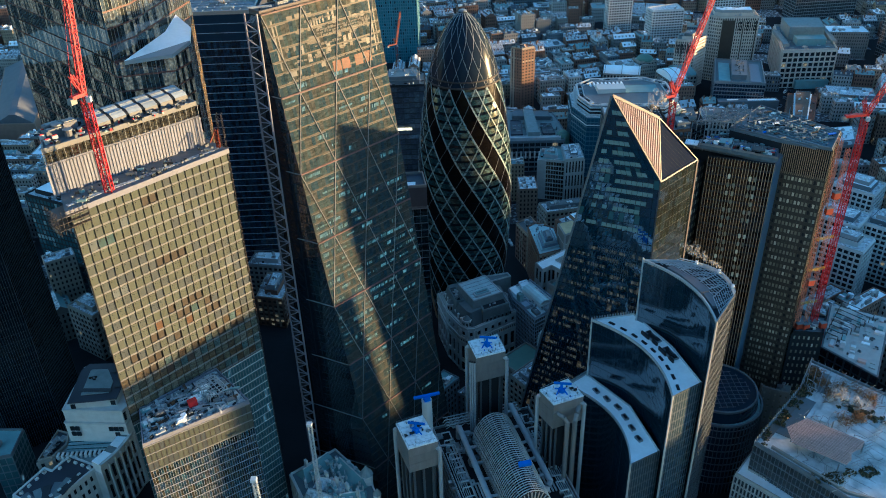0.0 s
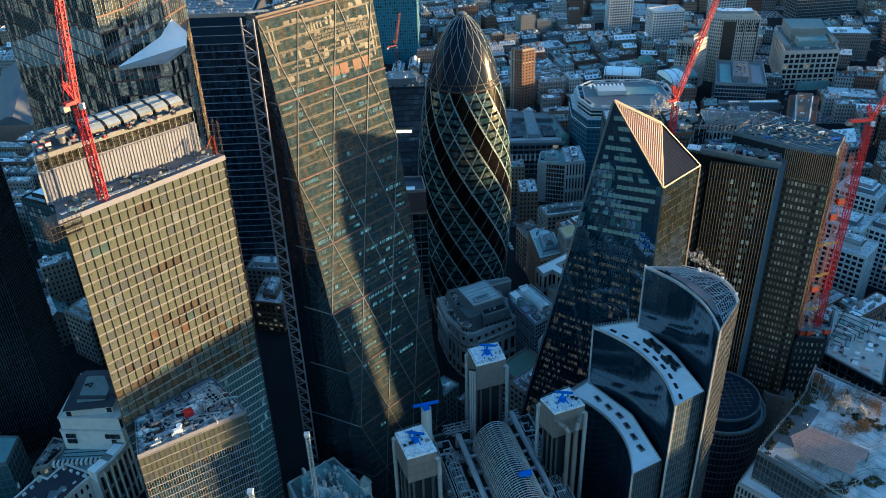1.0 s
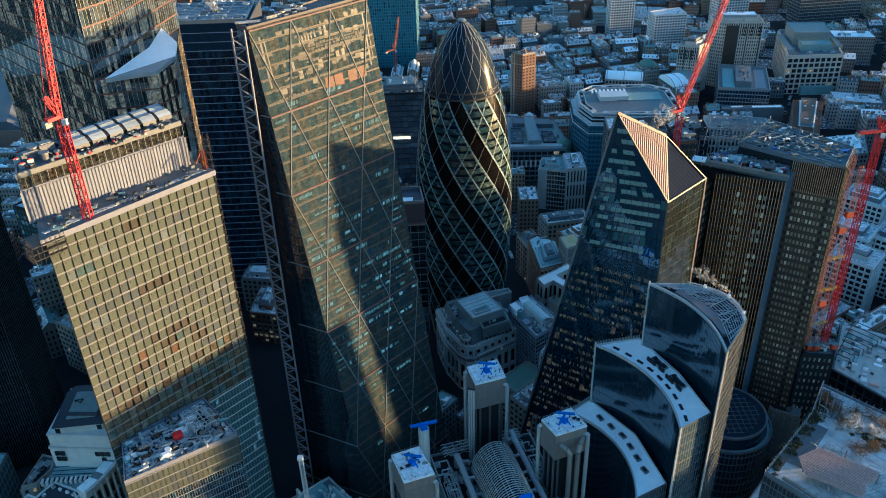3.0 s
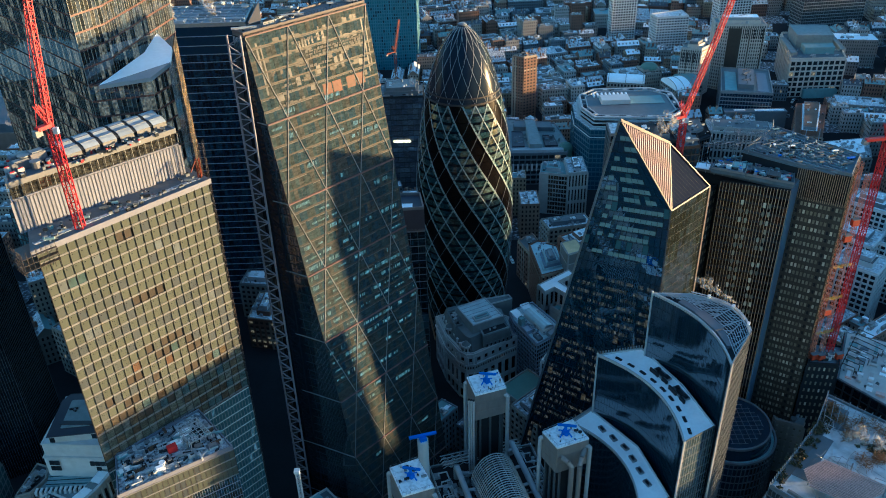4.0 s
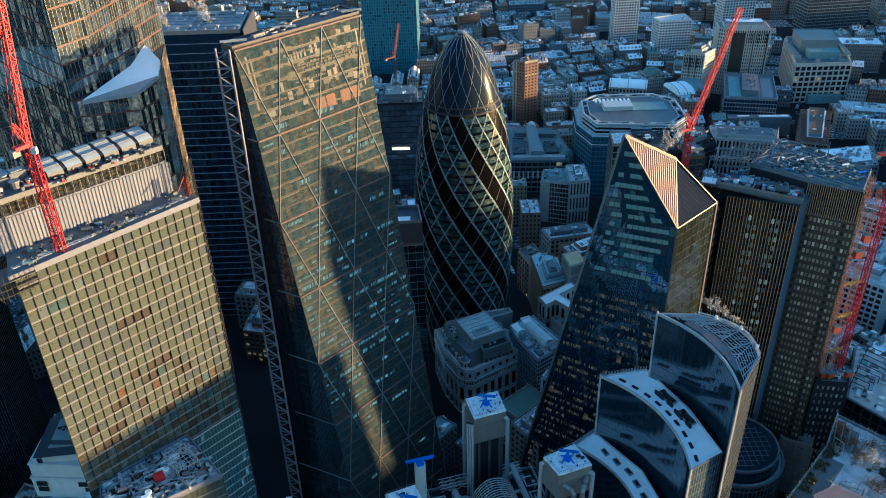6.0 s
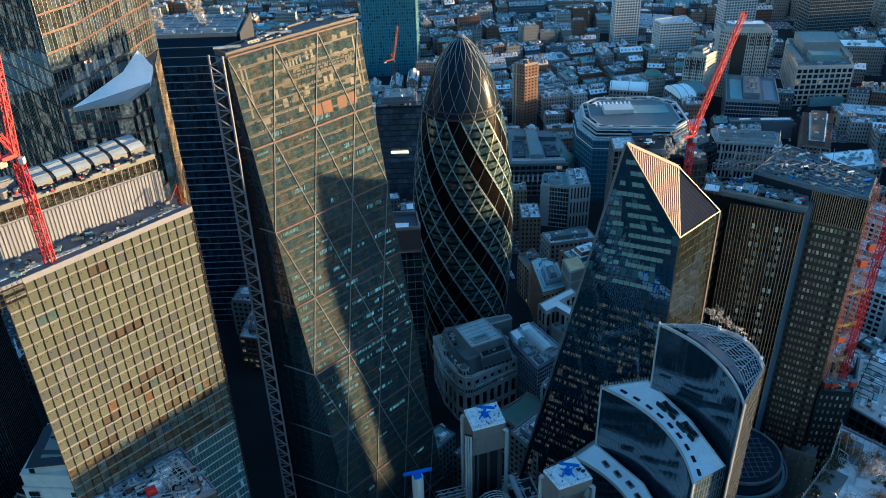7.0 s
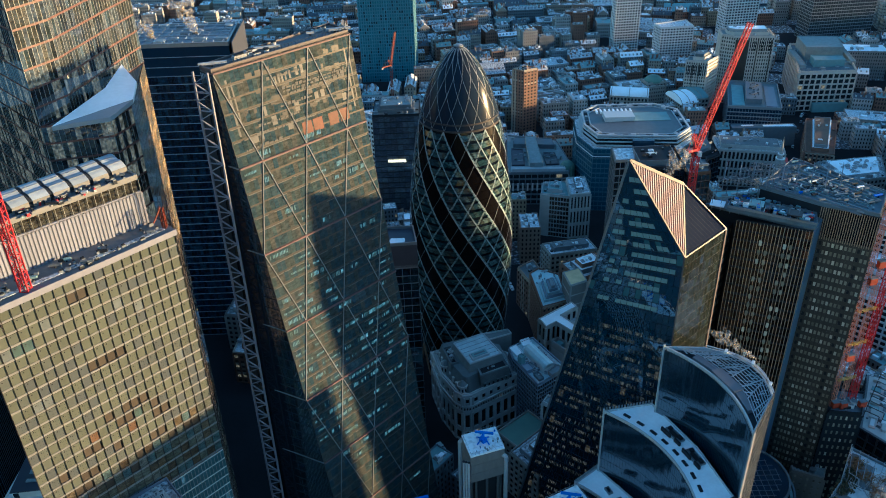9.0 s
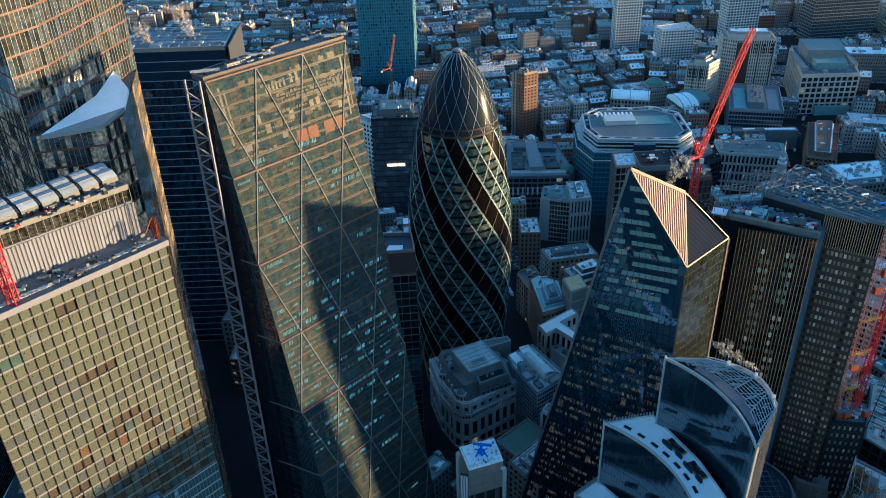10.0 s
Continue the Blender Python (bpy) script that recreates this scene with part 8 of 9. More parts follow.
for i in range(70):
    m = Mesh()
    x, y = rng.choice(((lerp((131, 228), (144, 210), rng.random())), lerp((150, 262), (182, 244), rng.random()), lerp((158, 222), (170, 206), rng.random()), lerp((140, 244), (165, 232), rng.random())))
    x, y = x + rng.uniform(-3, 3), y + rng.uniform(-3, 3)
    p = V((x, y, 60.1))
    q = p + V((rng.uniform(-3, 3), rng.uniform(-3, 3), rng.uniform(2.2, 4.2)))
    r = q + V((rng.uniform(-4, 4), rng.uniform(-4, 4), rng.uniform(-0.6, 0.6)))
    m.bar(p, q, 0.16, 0.16)
    m.bar(q, r, 0.16, 0.16)
    part("trellis_bar", m, STEEL if i % 3 else WHITE_BAR, t)
CANOPY = [(131.2, 235.6), (130.2, 227.1), (145.7, 215.2), (148.6, 217.7), (150.1, 221.0), (154.9, 223.2), (157.6, 226.9), (140.8, 240.0)]
m = Mesh()
m.prism(inset(ccw(CANOPY), 0.5), 64.4, 64.6)
part("canopy_deck", m, DARK_STEEL, t)
for i in range(22):
    # slats run along the canopy's long edges, cut to its outline
    d_ = V((16.8, -13.1)).normalized()
    n_ = V((-d_.y, d_.x))
    lo_ = V((130.2, 227.1)).dot(n_)
    hi_ = V((140.8, 240.0)).dot(n_)
    c_ = lo_ + (hi_ - lo_) * (i + 0.5) / 22
    cut = []
    for a_, b_ in zip(CANOPY, CANOPY[1:] + CANOPY[:1]):
        u_, w_ = V(a_).dot(n_) - c_, V(b_).dot(n_) - c_
        if u_ * w_ < 0:
            cut.append(V(a_).lerp(V(b_), u_ / (u_ - w_)))
    if len(cut) < 2:
        continue
    m = Mesh()
    m.bar((*cut[0], 64.7), (*cut[1], 64.7), 0.3, 0.3)
    part("canopy_slat", m, ROSE_SLAT, t)
for p in ((132.5, 232.5), (143, 215.5), (157, 226), (150.5, 238), (138, 224), (146, 236)):
    m = Mesh()
    m.rod((*p, 60), (*p, 64.7), 0.3, 8)
    part("canopy_post", m, STEEL, t)
for i in range(15):
    m = Mesh()
    p, q = lerp((150, 263), (181, 250), i / 14), lerp((157, 276), (186, 247), i / 14)
    m.bar((*p, 60), (*p, 64.5), 0.18, 0.18)
    m.bar((*p, 64.5), (*q, 65.5), 0.18, 0.18)
    m.bar((*lerp(p, q, .3), 62.5), (*lerp(p, q, .3 + (.2 if i % 2 else -.2)), 64.9), 0.14, 0.14)
    part("trellis_frame", m, STEEL, t)
for i in range(16):
    m = Mesh()
    p = lerp((138, 207), (170, 240), i / 15)
    m.bar((*p, 60), (p[0] + 3, p[1] - 1.5, 64), 0.18, 0.18)
    m.bar((p[0] + 3, p[1] - 1.5, 64), (p[0] + 5, p[1] + 3, 63), 0.18, 0.18)
    part("trellis_frame", m, WHITE_BAR, t)
rng = random.Random(60)
shr = []
for i in range(150):
    a = rng.choice((((121, 233), (146, 258)), ((146, 258), (158, 274)), ((134, 212), (160, 216)), ((160, 250), (178, 240))))
    x, y = lerp(*a, rng.random())
    shr.append((x + rng.uniform(-2.5, 2.5), y + rng.uniform(-2.5, 2.5)))
for x, y in shr:
    m = Mesh()
    for k in range(60):
        d = V((rng.gauss(0, 1), rng.gauss(0, 1), abs(rng.gauss(0, 1)))).normalized() * rng.uniform(0.3, 1.3)
        c = V((x, y, 60.2)) + d
        s = rng.uniform(0.2, 0.45)
        e1, e2 = V((rng.uniform(-1, 1), rng.uniform(-1, 1), rng.uniform(-1, 1))).normalized() * s, V((rng.uniform(-1, 1), rng.uniform(-1, 1), rng.uniform(-1, 1))).normalized() * s
        m.add([c - e1, c + e2, c + e1, c - e2], [(0, 1, 2, 3)])
    m.rod((x, y, 60), (x, y, 60.9), 0.09, 5)
    single("shrub", m, FOLIAGE, "winter shrub with brown leaves in the roof garden", "shrub", "roof garden shrubs")

# brown winter climbers tangled over the trellis
TWIG = material("brown_twig", (0.15, 0.085, 0.04), 0.9, scale=1.0, grain=0.3, tone=(0.26, 0.17, 0.09))
rng = random.Random(71)
m = Mesh()
for run in ([(158.6, 273.8), (158.1, 257.1)], [(156.1, 256.0), (167.1, 263.7)], [(170.2, 263.5), (174.2, 251.9)], [(151.3, 240.9), (168.8, 243.3)]):
    for k in range(9):
        x, y = lerp(run[0], run[1], rng.random())
        x, y = x + rng.uniform(-2.2, 2.2), y + rng.uniform(-2.2, 2.2)
        m.bar((x, y, 60.05), (x + 0.4, y, 62.5), 0.2, 0.2)
        for i in range(46):
            c = V((x + rng.gauss(0, 1.1), y + rng.gauss(0, 1.1), 60.4 + abs(rng.gauss(0, 1.3))))
            m.bar(c, c + V((rng.gauss(0, 0.9), rng.gauss(0, 0.9), rng.gauss(0, 0.5))), 0.09, 0.09)
single("climber_tangle", m, TWIG, "bare brown climbers tangled over the roof trellis", "climbers", kind="stuff")
for k in range(14):
    m = Mesh()
    p, q = lerp((133, 222), (170, 268), k / 13), lerp((150, 205), (186, 240), k / 13)
    m.bar((*p, 60.02), (*q, 60.02), 0.12, 0.05)
    part("deck_joint", m, LEAD_GREY, t)

# white building with stepped top, and the old bank blocks near it
ROOF = ccw([(-168.9, 278.7), (-148.7, 280.9), (-149.0, 293.0), (-156.3, 305.3), (-168.7, 305.2), (-170.8, 301.2)])
TIER = ccw([(-172.6, 278.5), (-145.5, 276.6), (-142.5, 284), (-147, 302), (-157, 309), (-173, 308)])
t = thing("white_building", (-158, 292), "white stone building with blank band, recessed attic and slate roof", "building")
for k, (o_, z0, z1) in enumerate(((0.0, 39.6, 46.4), (-0.7, 0.0, 39.4))):
    m = Mesh()
    m.prism(inset(TIER, o_), z0, z1)
    part("wall", m, PORTLAND, t)
    m = Mesh()
    m.rim(inset(TIER, o_ - 0.25), z1 - 0.5, z1 + 0.3, 0.7)
    part("cornice", m, PORTLAND, t)
m = Mesh()
m.prism(ROOF, 46.3, 50)
part("attic", m, PORTLAND, t)
m = Mesh()
m.prism(inset(ROOF, -0.5), 50, 50.4)
part("slate_roof", m, SLATE_BLUE, t, "slate-blue flat roof")
m = Mesh()
m.prism(inset(ROOF, 4.2), 50.4, 50.8)
part("roof_deck", m, TEAL_GREY, t)
for x, y, w, d_, ang in ((-159, 286, 14, 2.2, -2), (-152, 300, 8, 3.4, -3), (-150.2, 292, 2.6, 9, 4)):
    m = Mesh()
    m.box((x, y, 50.8), w, d_, 0.4, ang)
    part("roof_hatch", m, SLATE_DARK, t)
rooftop(t, [(-166, 291), (-158, 291), (-158, 296), (-166, 296)], 50.8, 9, random.Random(3), (DARK_STEEL, LEAD_GREY), (0.8, 2.4), (0.5, 1.2))
for p_, q_, fs, z_, h_ in ((ROOF[0], ROOF[1], (0.07, 0.92), 46.9, 2.4), ((-173.8, 277.3), (-144.9, 275.4), (0.13, 0.21, 0.75, 0.83, 0.91), 35.6, 2.2), ((-173.8, 277.3), (-144.9, 275.4), (0.13, 0.21, 0.83), 32.4, 2.2), ((-173.8, 277.3), (-144.9, 275.4), (0.13, 0.21, 0.3, 0.4, 0.5, 0.6, 0.7, 0.83, 0.91), 20, 3)):
    for f_ in fs:
        c_ = lerp(p_, q_, f_)
        m = Mesh()
        m.box((c_[0], c_[1] - 0.05, z_), 2.0, 0.5, h_, -4)
        part("window", m, WINDOW, t)
for k in range(7):
    c_ = lerp(TIER[1], TIER[2], 0.15) if k == 0 else lerp(TIER[2], TIER[3], k / 7)
    m = Mesh()
    m.box((*c_, 41), 1.0, 1.6, 4, 15)
    part("side_window", m, WINDOW, t)
# court in front of it: glazed roof, buttress row and a curved stone wing
t = thing("court_bank", (-160, 268), "old stone bank with a glazed court and a curved columned wing", "building")
CURVE = arc((-145.5, 292.6), (-152.3, 257.9), 3.6, 10)
base = ccw([(-175.8, 268.7), (-178.9, 283.5)] + [tuple(p) for p in CURVE[2:]])
m = Mesh()
m.prism(base, 0, 27)
part("wall", m, PORTLAND, t)
m = Mesh()
m.prism(inset(base, 0.6), 27, 27.4)
part("roof", m, TEAL_GREY, t)
court = ccw([(-172.9, 271.6), (-174.0, 278.1), (-153.2, 280.2), (-155.5, 271.5)])
m = Mesh()
m.prism(court, 27.4, 28.2)
part("glass_court", m, TEAL_ROOF, t, "pale teal glazed court under frost")
for k in range(9):
    m = Mesh()
    m.bar((*lerp(court[0], court[1], (k + 0.5) / 9), 28.2), (*lerp(court[3], court[2], (k + 0.5) / 9), 28.2), 0.3 if k % 3 == 1 else 0.12, 0.16)
    part("glazing_bar", m, DARK_STEEL if k % 3 == 1 else WHITE_BAR, t)
a_, b_ = ((-175.3, 268.4), (-155.2, 269.8))
for k in range(11):
    m = Mesh()
    m.box((*lerp(a_, b_, k / 10), 27.2), 1.0, 2.6, 2.2, 4)
    part("buttress", m, WHITE, t)
m = Mesh()
m.bar((a_[0] - 1, a_[1] + 0.6, 27.2), (b_[0] + 1, b_[1] + 0.6, 27.2), 1.4, 1.6)
part("buttress_wall", m, DARK_STEEL, t)
for i in range(len(CURVE) - 1):
    p, q = V(CURVE[i]), V(CURVE[i + 1])
    e_ = (q - p).normalized()
    o_ = V((e_.y, -e_.x)) if V((e_.y, -e_.x)).x > 0 else V((-e_.y, e_.x))
    m = Mesh()
    m.prism(ccw([tuple(p), tuple(q), tuple(q - o_ * 5.5), tuple(p - o_ * 5.5)]), 0, 32.4)
    part("wing", m, PORTLAND, t)
    m = Mesh()
    m.bar((*(p - o_ * 2.8), 32.4), (*(q - o_ * 2.8), 32.4), 4.4, 0.5)
    part("wing_roof", m, (SNOW, TEAL_GREY, SNOW)[i % 3], t)
    m = Mesh()
    m.bar((*(p + o_ * 0.1), 31.2), (*(q + o_ * 0.1), 31.2), 1.4, 1.6)
    part("wing_cornice", m, PORTLAND, t)
    m = Mesh()
    for z0_, z1_ in ((2, 9), (11.5, 19), (21.5, 28.5)):
        m.bar((*((p + q) / 2 + o_ * 0.2), z0_), (*((p + q) / 2 + o_ * 0.2), z1_), 1.2, 0.3, (*o_, 0))
    part("wing_window", m, WINDOW, t)
    m = Mesh()
    m.rod((*(p + o_ * 0.6), 2), (*(p + o_ * 0.6), 31), 0.55, 8)
    part("column", m, PORTLAND, t)
B2 = ccw([(-186.1, 246.6), (-179.0, 261.7), (-175.0, 259.9), (-170.5, 268.7), (-155.9, 261.9), (-166.3, 244.9), (-173.5, 239.1)])
t = thing("corner_bank", (-172, 254), "old stone bank with blue slate roofs and small dormers", "building")
m = Mesh()
m.prism(inset(B2, 0.5), 0, 27.5)
part("wall", m, PORTLAND, t)
for i in range(len(B2)):
    p, q = B2[i], B2[(i + 1) % len(B2)]
    if V((q[1] - p[1], p[0] - q[0])).dot(V((2, 25)) - V(p)) > 0:
        facade(t, (*p, 0), (*q, 0), (*q, 27), (*p, 27), max(1, round((V(q) - V(p)).length / 3.0)), 5, WINDOW, PORTLAND, PORTLAND, vw=1.5, vd=0.5, hw=2.4, hd=0.48)
m = Mesh()
m.rim(inset(B2, -0.4), 27, 28.4, 0.9)
part("parapet", m, PORTLAND, t)
m = Mesh()
m.prism(inset(B2, 0.6), 27.4, 28)
part("slate_roof", m, SLATE_BLUE, t)
for k, f_ in enumerate((0.1, 0.26, 0.4, 0.55, 0.7, 0.85)):
    m = Mesh()
    p, q = lerp(B2[0], B2[1], f_), lerp(B2[-1], B2[2], f_)
    m.bar((*lerp(p, q, 0.15), 28), (*lerp(p, q, 0.85), 28), 3.2, 0.3 + 0.15 * (k % 3))
    part("roof_panel", m, (LEAD_GREY, TEAL_GREY, SLATE_DARK)[k % 3], t)
for i in range(len(B2)):
    p, q = B2[i], B2[(i + 1) % len(B2)]
    n_ = int((V(q) - V(p)).length / 4)
    e_ = (V(q) - V(p)).normalized()
    for k in range(n_):
        c_ = V(lerp(p, q, (k + 0.5) / n_)) + V((-e_.y, e_.x)) * 2.4
        m = Mesh()
        m.box((*c_, 28), 1.5, 0.9, 1.1, math.degrees(math.atan2(e_.y, e_.x)))
        part("dormer", m, WHITE, t)
t = block("teal_front_office", "office with a flat teal roof and glazed front", [(-203.8, 265.8), (-212.6, 284.8), (-197.1, 284.2), (-195.5, 267.7)], 30, CONCRETE, TEAL_GLASS, LEAD_GREY, bay=2.6, floor=4.6, vw=0.3, hw=0.6, roof=TEAL_ROOF, units=1, seed=81)
t = block("brown_office", "low brown block with slate roof beside the bank", [(-183.6, 265.8), (-181.9, 285.0), (-176.3, 283.0), (-174.4, 275.7), (-177.7, 267.8)], 28, STONE, WINDOW, STONE, roof=SLATE_DARK, units=9, seed=82, bay=3, floor=4.5, vw=1.6, hw=2.4)
block("slate_office", "low office with slate roof behind the black tower", [(-300, 300), (-298, 262), (-262, 262), (-262, 300)], 26, STONE, roof=TILE_SNOW, units=5, seed=75)
# roofs between the slab tower and the wedge tower
COURT = ccw([(-64.6, 236.4), (-56.5, 220.4), (-45, 217.5), (-27.5, 221), (-31.9, 231), (-47.8, 249.5)])
t = block("court_building", "grey stone building with pitched lead roofs, parapets and a corner turret", COURT, 46, PORTLAND, WINDOW, PORTLAND, roof=LEAD, units=0, bay=3, floor=4.2, vw=1.5, hw=1.6, depth=0.5)
for k, (a_, b_, w_, h_) in enumerate((((-60, 234), (-49, 245), 7.5, 4.2), ((-57, 226), (-46, 221), 7.0, 3.8), ((-34, 228), (-46, 242), 7.5, 4.4), ((-45, 222), (-33, 224), 6.0, 3.4), ((-54, 232), (-42, 228), 6.0, 3.6))):
    d_ = (V(b_) - V(a_)).normalized()
    n_ = V((-d_.y, d_.x)) * w_ / 2
    l0, r0, l1, r1 = V(a_) - n_, V(a_) + n_, V(b_) - n_, V(b_) + n_
    m = Mesh()
    v_ = [(*l0, 46), (*l1, 46), (*r1, 46), (*r0, 46), (*(V(a_) + d_ * 1.5), 46 + h_), (*(V(b_) - d_ * 1.5), 46 + h_)]
    m.add(v_, [(0, 1, 5, 4), (2, 3, 4, 5), (1, 2, 5), (3, 0, 4)])
    part("pitched_roof", m, [TEAL_ROOF, PATCH_SNOW, TEAL_ROOF][k % 3], t)
    m = Mesh()
    m.bar((*(V(a_) + d_ * 1.5), 46 + h_), (*(V(b_) - d_ * 1.5), 46 + h_), 0.4, 0.3)
    part("ridge", m, PORTLAND, t)
    for f_ in (0.25, 0.5, 0.75):
        m = Mesh()
        c_ = lerp(a_, b_, f_)
        m.box((c_[0] - n_.x * 0.6, c_[1] - n_.y * 0.6, 46.6), 1.3, 1.5, 2.2, math.degrees(math.atan2(d_.y, d_.x)))
        part("dormer", m, PORTLAND, t)
for x_, y_, r_, h_ in ((-33.4, 231.2, 2.4, 9), (-28.8, 222.2, 1.5, 6), (-46.5, 218.6, 1.5, 5), (-56, 221.6, 1.4, 5)):
    m = Mesh()
    m.rod((x_, y_, 0), (x_, y_, 46 + h_ * 0.55), r_, 8)
    turret = part("turret", m, PORTLAND, t)
    m = Mesh()
    m.rod((x_, y_, 46 + h_ * 0.55), (x_, y_, 46 + h_), r_ * 1.15, 8, 0, 0.15)
    part("turret_cap", m, TEAL_GREY, turret)
rooftop(t, inset(COURT, 2), 46.1, 26, random.Random(77), (PORTLAND, TEAL_ROOF), (1.0, 3.0), (1.5, 4.0))
rooftop(t, inset(COURT, 1), 46.1, 30, random.Random(78), (PORTLAND, PLANT), (0.6, 1.6), (1.0, 5.0))
for i in range(6):
    m = Mesh()
    p_ = lerp((-58, 238), (-36, 222), i / 5)
    m.box((*p_, 46), 0.9, 1.8, 6.2, 40)
    part("chimney", m, PORTLAND, t)
block("dark_infill", "dark brick infill block with lit windows", [(-112, 402), (-96, 398), (-92, 424), (-110, 428)], 20, BRICK, glass("lit_office", (0.05, 0.05, 0.05), 0.2, lit=0.25, lit_power=0.12), units=6, seed=78)
block("snowy_infill", "low block with snow on its roof", [(-122, 432), (-100, 428), (-98, 444), (-120, 446)], 24, CONCRETE, units=6, seed=79)
block("dark_block", "dark glass block behind the slab tower", [(-205, 392), (-165, 378), (-150, 410), (-190, 425)], 52, DARK_STEEL, DARK_GLASS, DARK_STEEL, bay=3, floor=4, vw=0.4, hw=0.6, units=8, seed=80, roof=TILE_SNOW)
block("blue_block", "blue-grey office with scattered pale panels", [(-262, 462), (-218, 440), (-196, 478), (-240, 500)], 62, GREY_GLASS, glass("patchy_glass", (0.04, 0.08, 0.10), 0.2, tone=(0.2, 0.25, 0.26)), DARK_STEEL, bay=3, floor=4, vw=0.4, hw=0.8, units=14, seed=81)
block("old_court", "old stone block with yellow-lit gable", [(-214, 384), (-196, 372), (-186, 392), (-204, 404)], 30, STONE, roof=TILE_SNOW, units=4, seed=82)
# long station roof
t = thing("station_shed", (-400, 790), "long dark station roof with a pale ridged edge", "train shed")
m = Mesh()
m.prism(ccw([(-400, 690), (-362, 690), (-410, 860), (-460, 850)]), 0, 18)
part("shed_wall", m, BRICK, t)
m = Mesh()
m.hull8([(-398, 692, 18), (-364, 692, 18), (-412, 858, 18), (-458, 848, 18)], [(-384, 692, 26), (-378, 692, 26), (-432, 854, 26), (-438, 853, 26)])
part("shed_roof", m, SLATE, t)

# lattice boom tips of cranes standing below the view
for p, z in (((-47.8, 209), 98), ((-61.4, 182), 101)):
    c = thing("site_crane", (*p, 0), "white lattice crane mast rising from a yard", "crane", "white site cranes")
    m = Mesh()
    m.lattice((*p, 0), (*p, z), 1.2, 0.2, 0.12, 1.6)
    part("mast", m, WHITE_BAR, c)
    m = Mesh()
    m.box((*p, z), 1.8, 1.8, 1.0)
    part("head", m, WHITE, c)

# ---- the low city all round ----
KEEP = [(239, 630, 30), (310, 662, 36), (312, 600, 32), (192, 598, 24), (254, 603, 8), (-86, 222, 42), (-35, 268, 48), (13, 417, 36), (70, 295, 44), (82, 238, 36), (140, 312, 42), (-118, 312, 62), (-120, 462, 40), (-222, 330, 44),
        (20, 228, 42), (-12, 215, 16), (14, 370, 38), (47, 372, 22), (40, 325, 24), (63, 398, 20), (62, 432, 26), (58, 462, 20), (84, 496, 24), (88, 468, 22), (85, 555, 22), (106, 553, 18),
        (69, 615, 46), (-15, 354, 20), (-27, 590, 26), (-40, 662, 36), (4, 750, 26), (-48, 898, 42), (77, 740, 18), (146, 620, 54), (290, 804, 32), (246, 787, 22), (366, 810, 48), (279, 737, 40),
        (210, 964, 24), (255, 930, 28), (460, 998, 50), (495, 846, 38), (350, 1008, 28), (245, 425, 30), (280, 440, 34), (275, 480, 30), (310, 465, 26), (270, 384, 26), (192, 306, 32), (121, 275, 26), (142, 235, 52),
        (-160, 285, 28), (-162, 255, 24), (-180, 236, 28), (-210, 275, 24), (-280, 282, 30), (-46, 232, 24), (-102, 412, 20), (-110, 437, 16), (-178, 402, 36), (-230, 470, 40), (-200, 388, 20), (-410, 775, 100), (99, 330, 6), (118, 446, 32), (95, 426, 14), (-38, 731, 6), (184, 331, 8)]
LANES = [((47, 500), (58, 440), 9), ((307, 640), (345, 760), 14), ((345, 760), (410, 1000), 12), ((30, 520), (47, 500), 10), ((-6, 360), (20, 320), 7), ((300, 660), (420, 560), 12), ((-10, 470), (40, 500), 8)]


def blocked(x, y, r):
    for a, b, c in KEEP:
        if (x - a) ** 2 + (y - b) ** 2 < (c + r) ** 2:
            return True
    for p, q, w in LANES:
        p, q = V(p), V(q)
        f = max(0, min(1, (V((x, y)) - p).dot(q - p) / (q - p).length_squared))
        if (V((x, y)) - p.lerp(q, f)).length < w + r * 0.7:
            return True
    return False


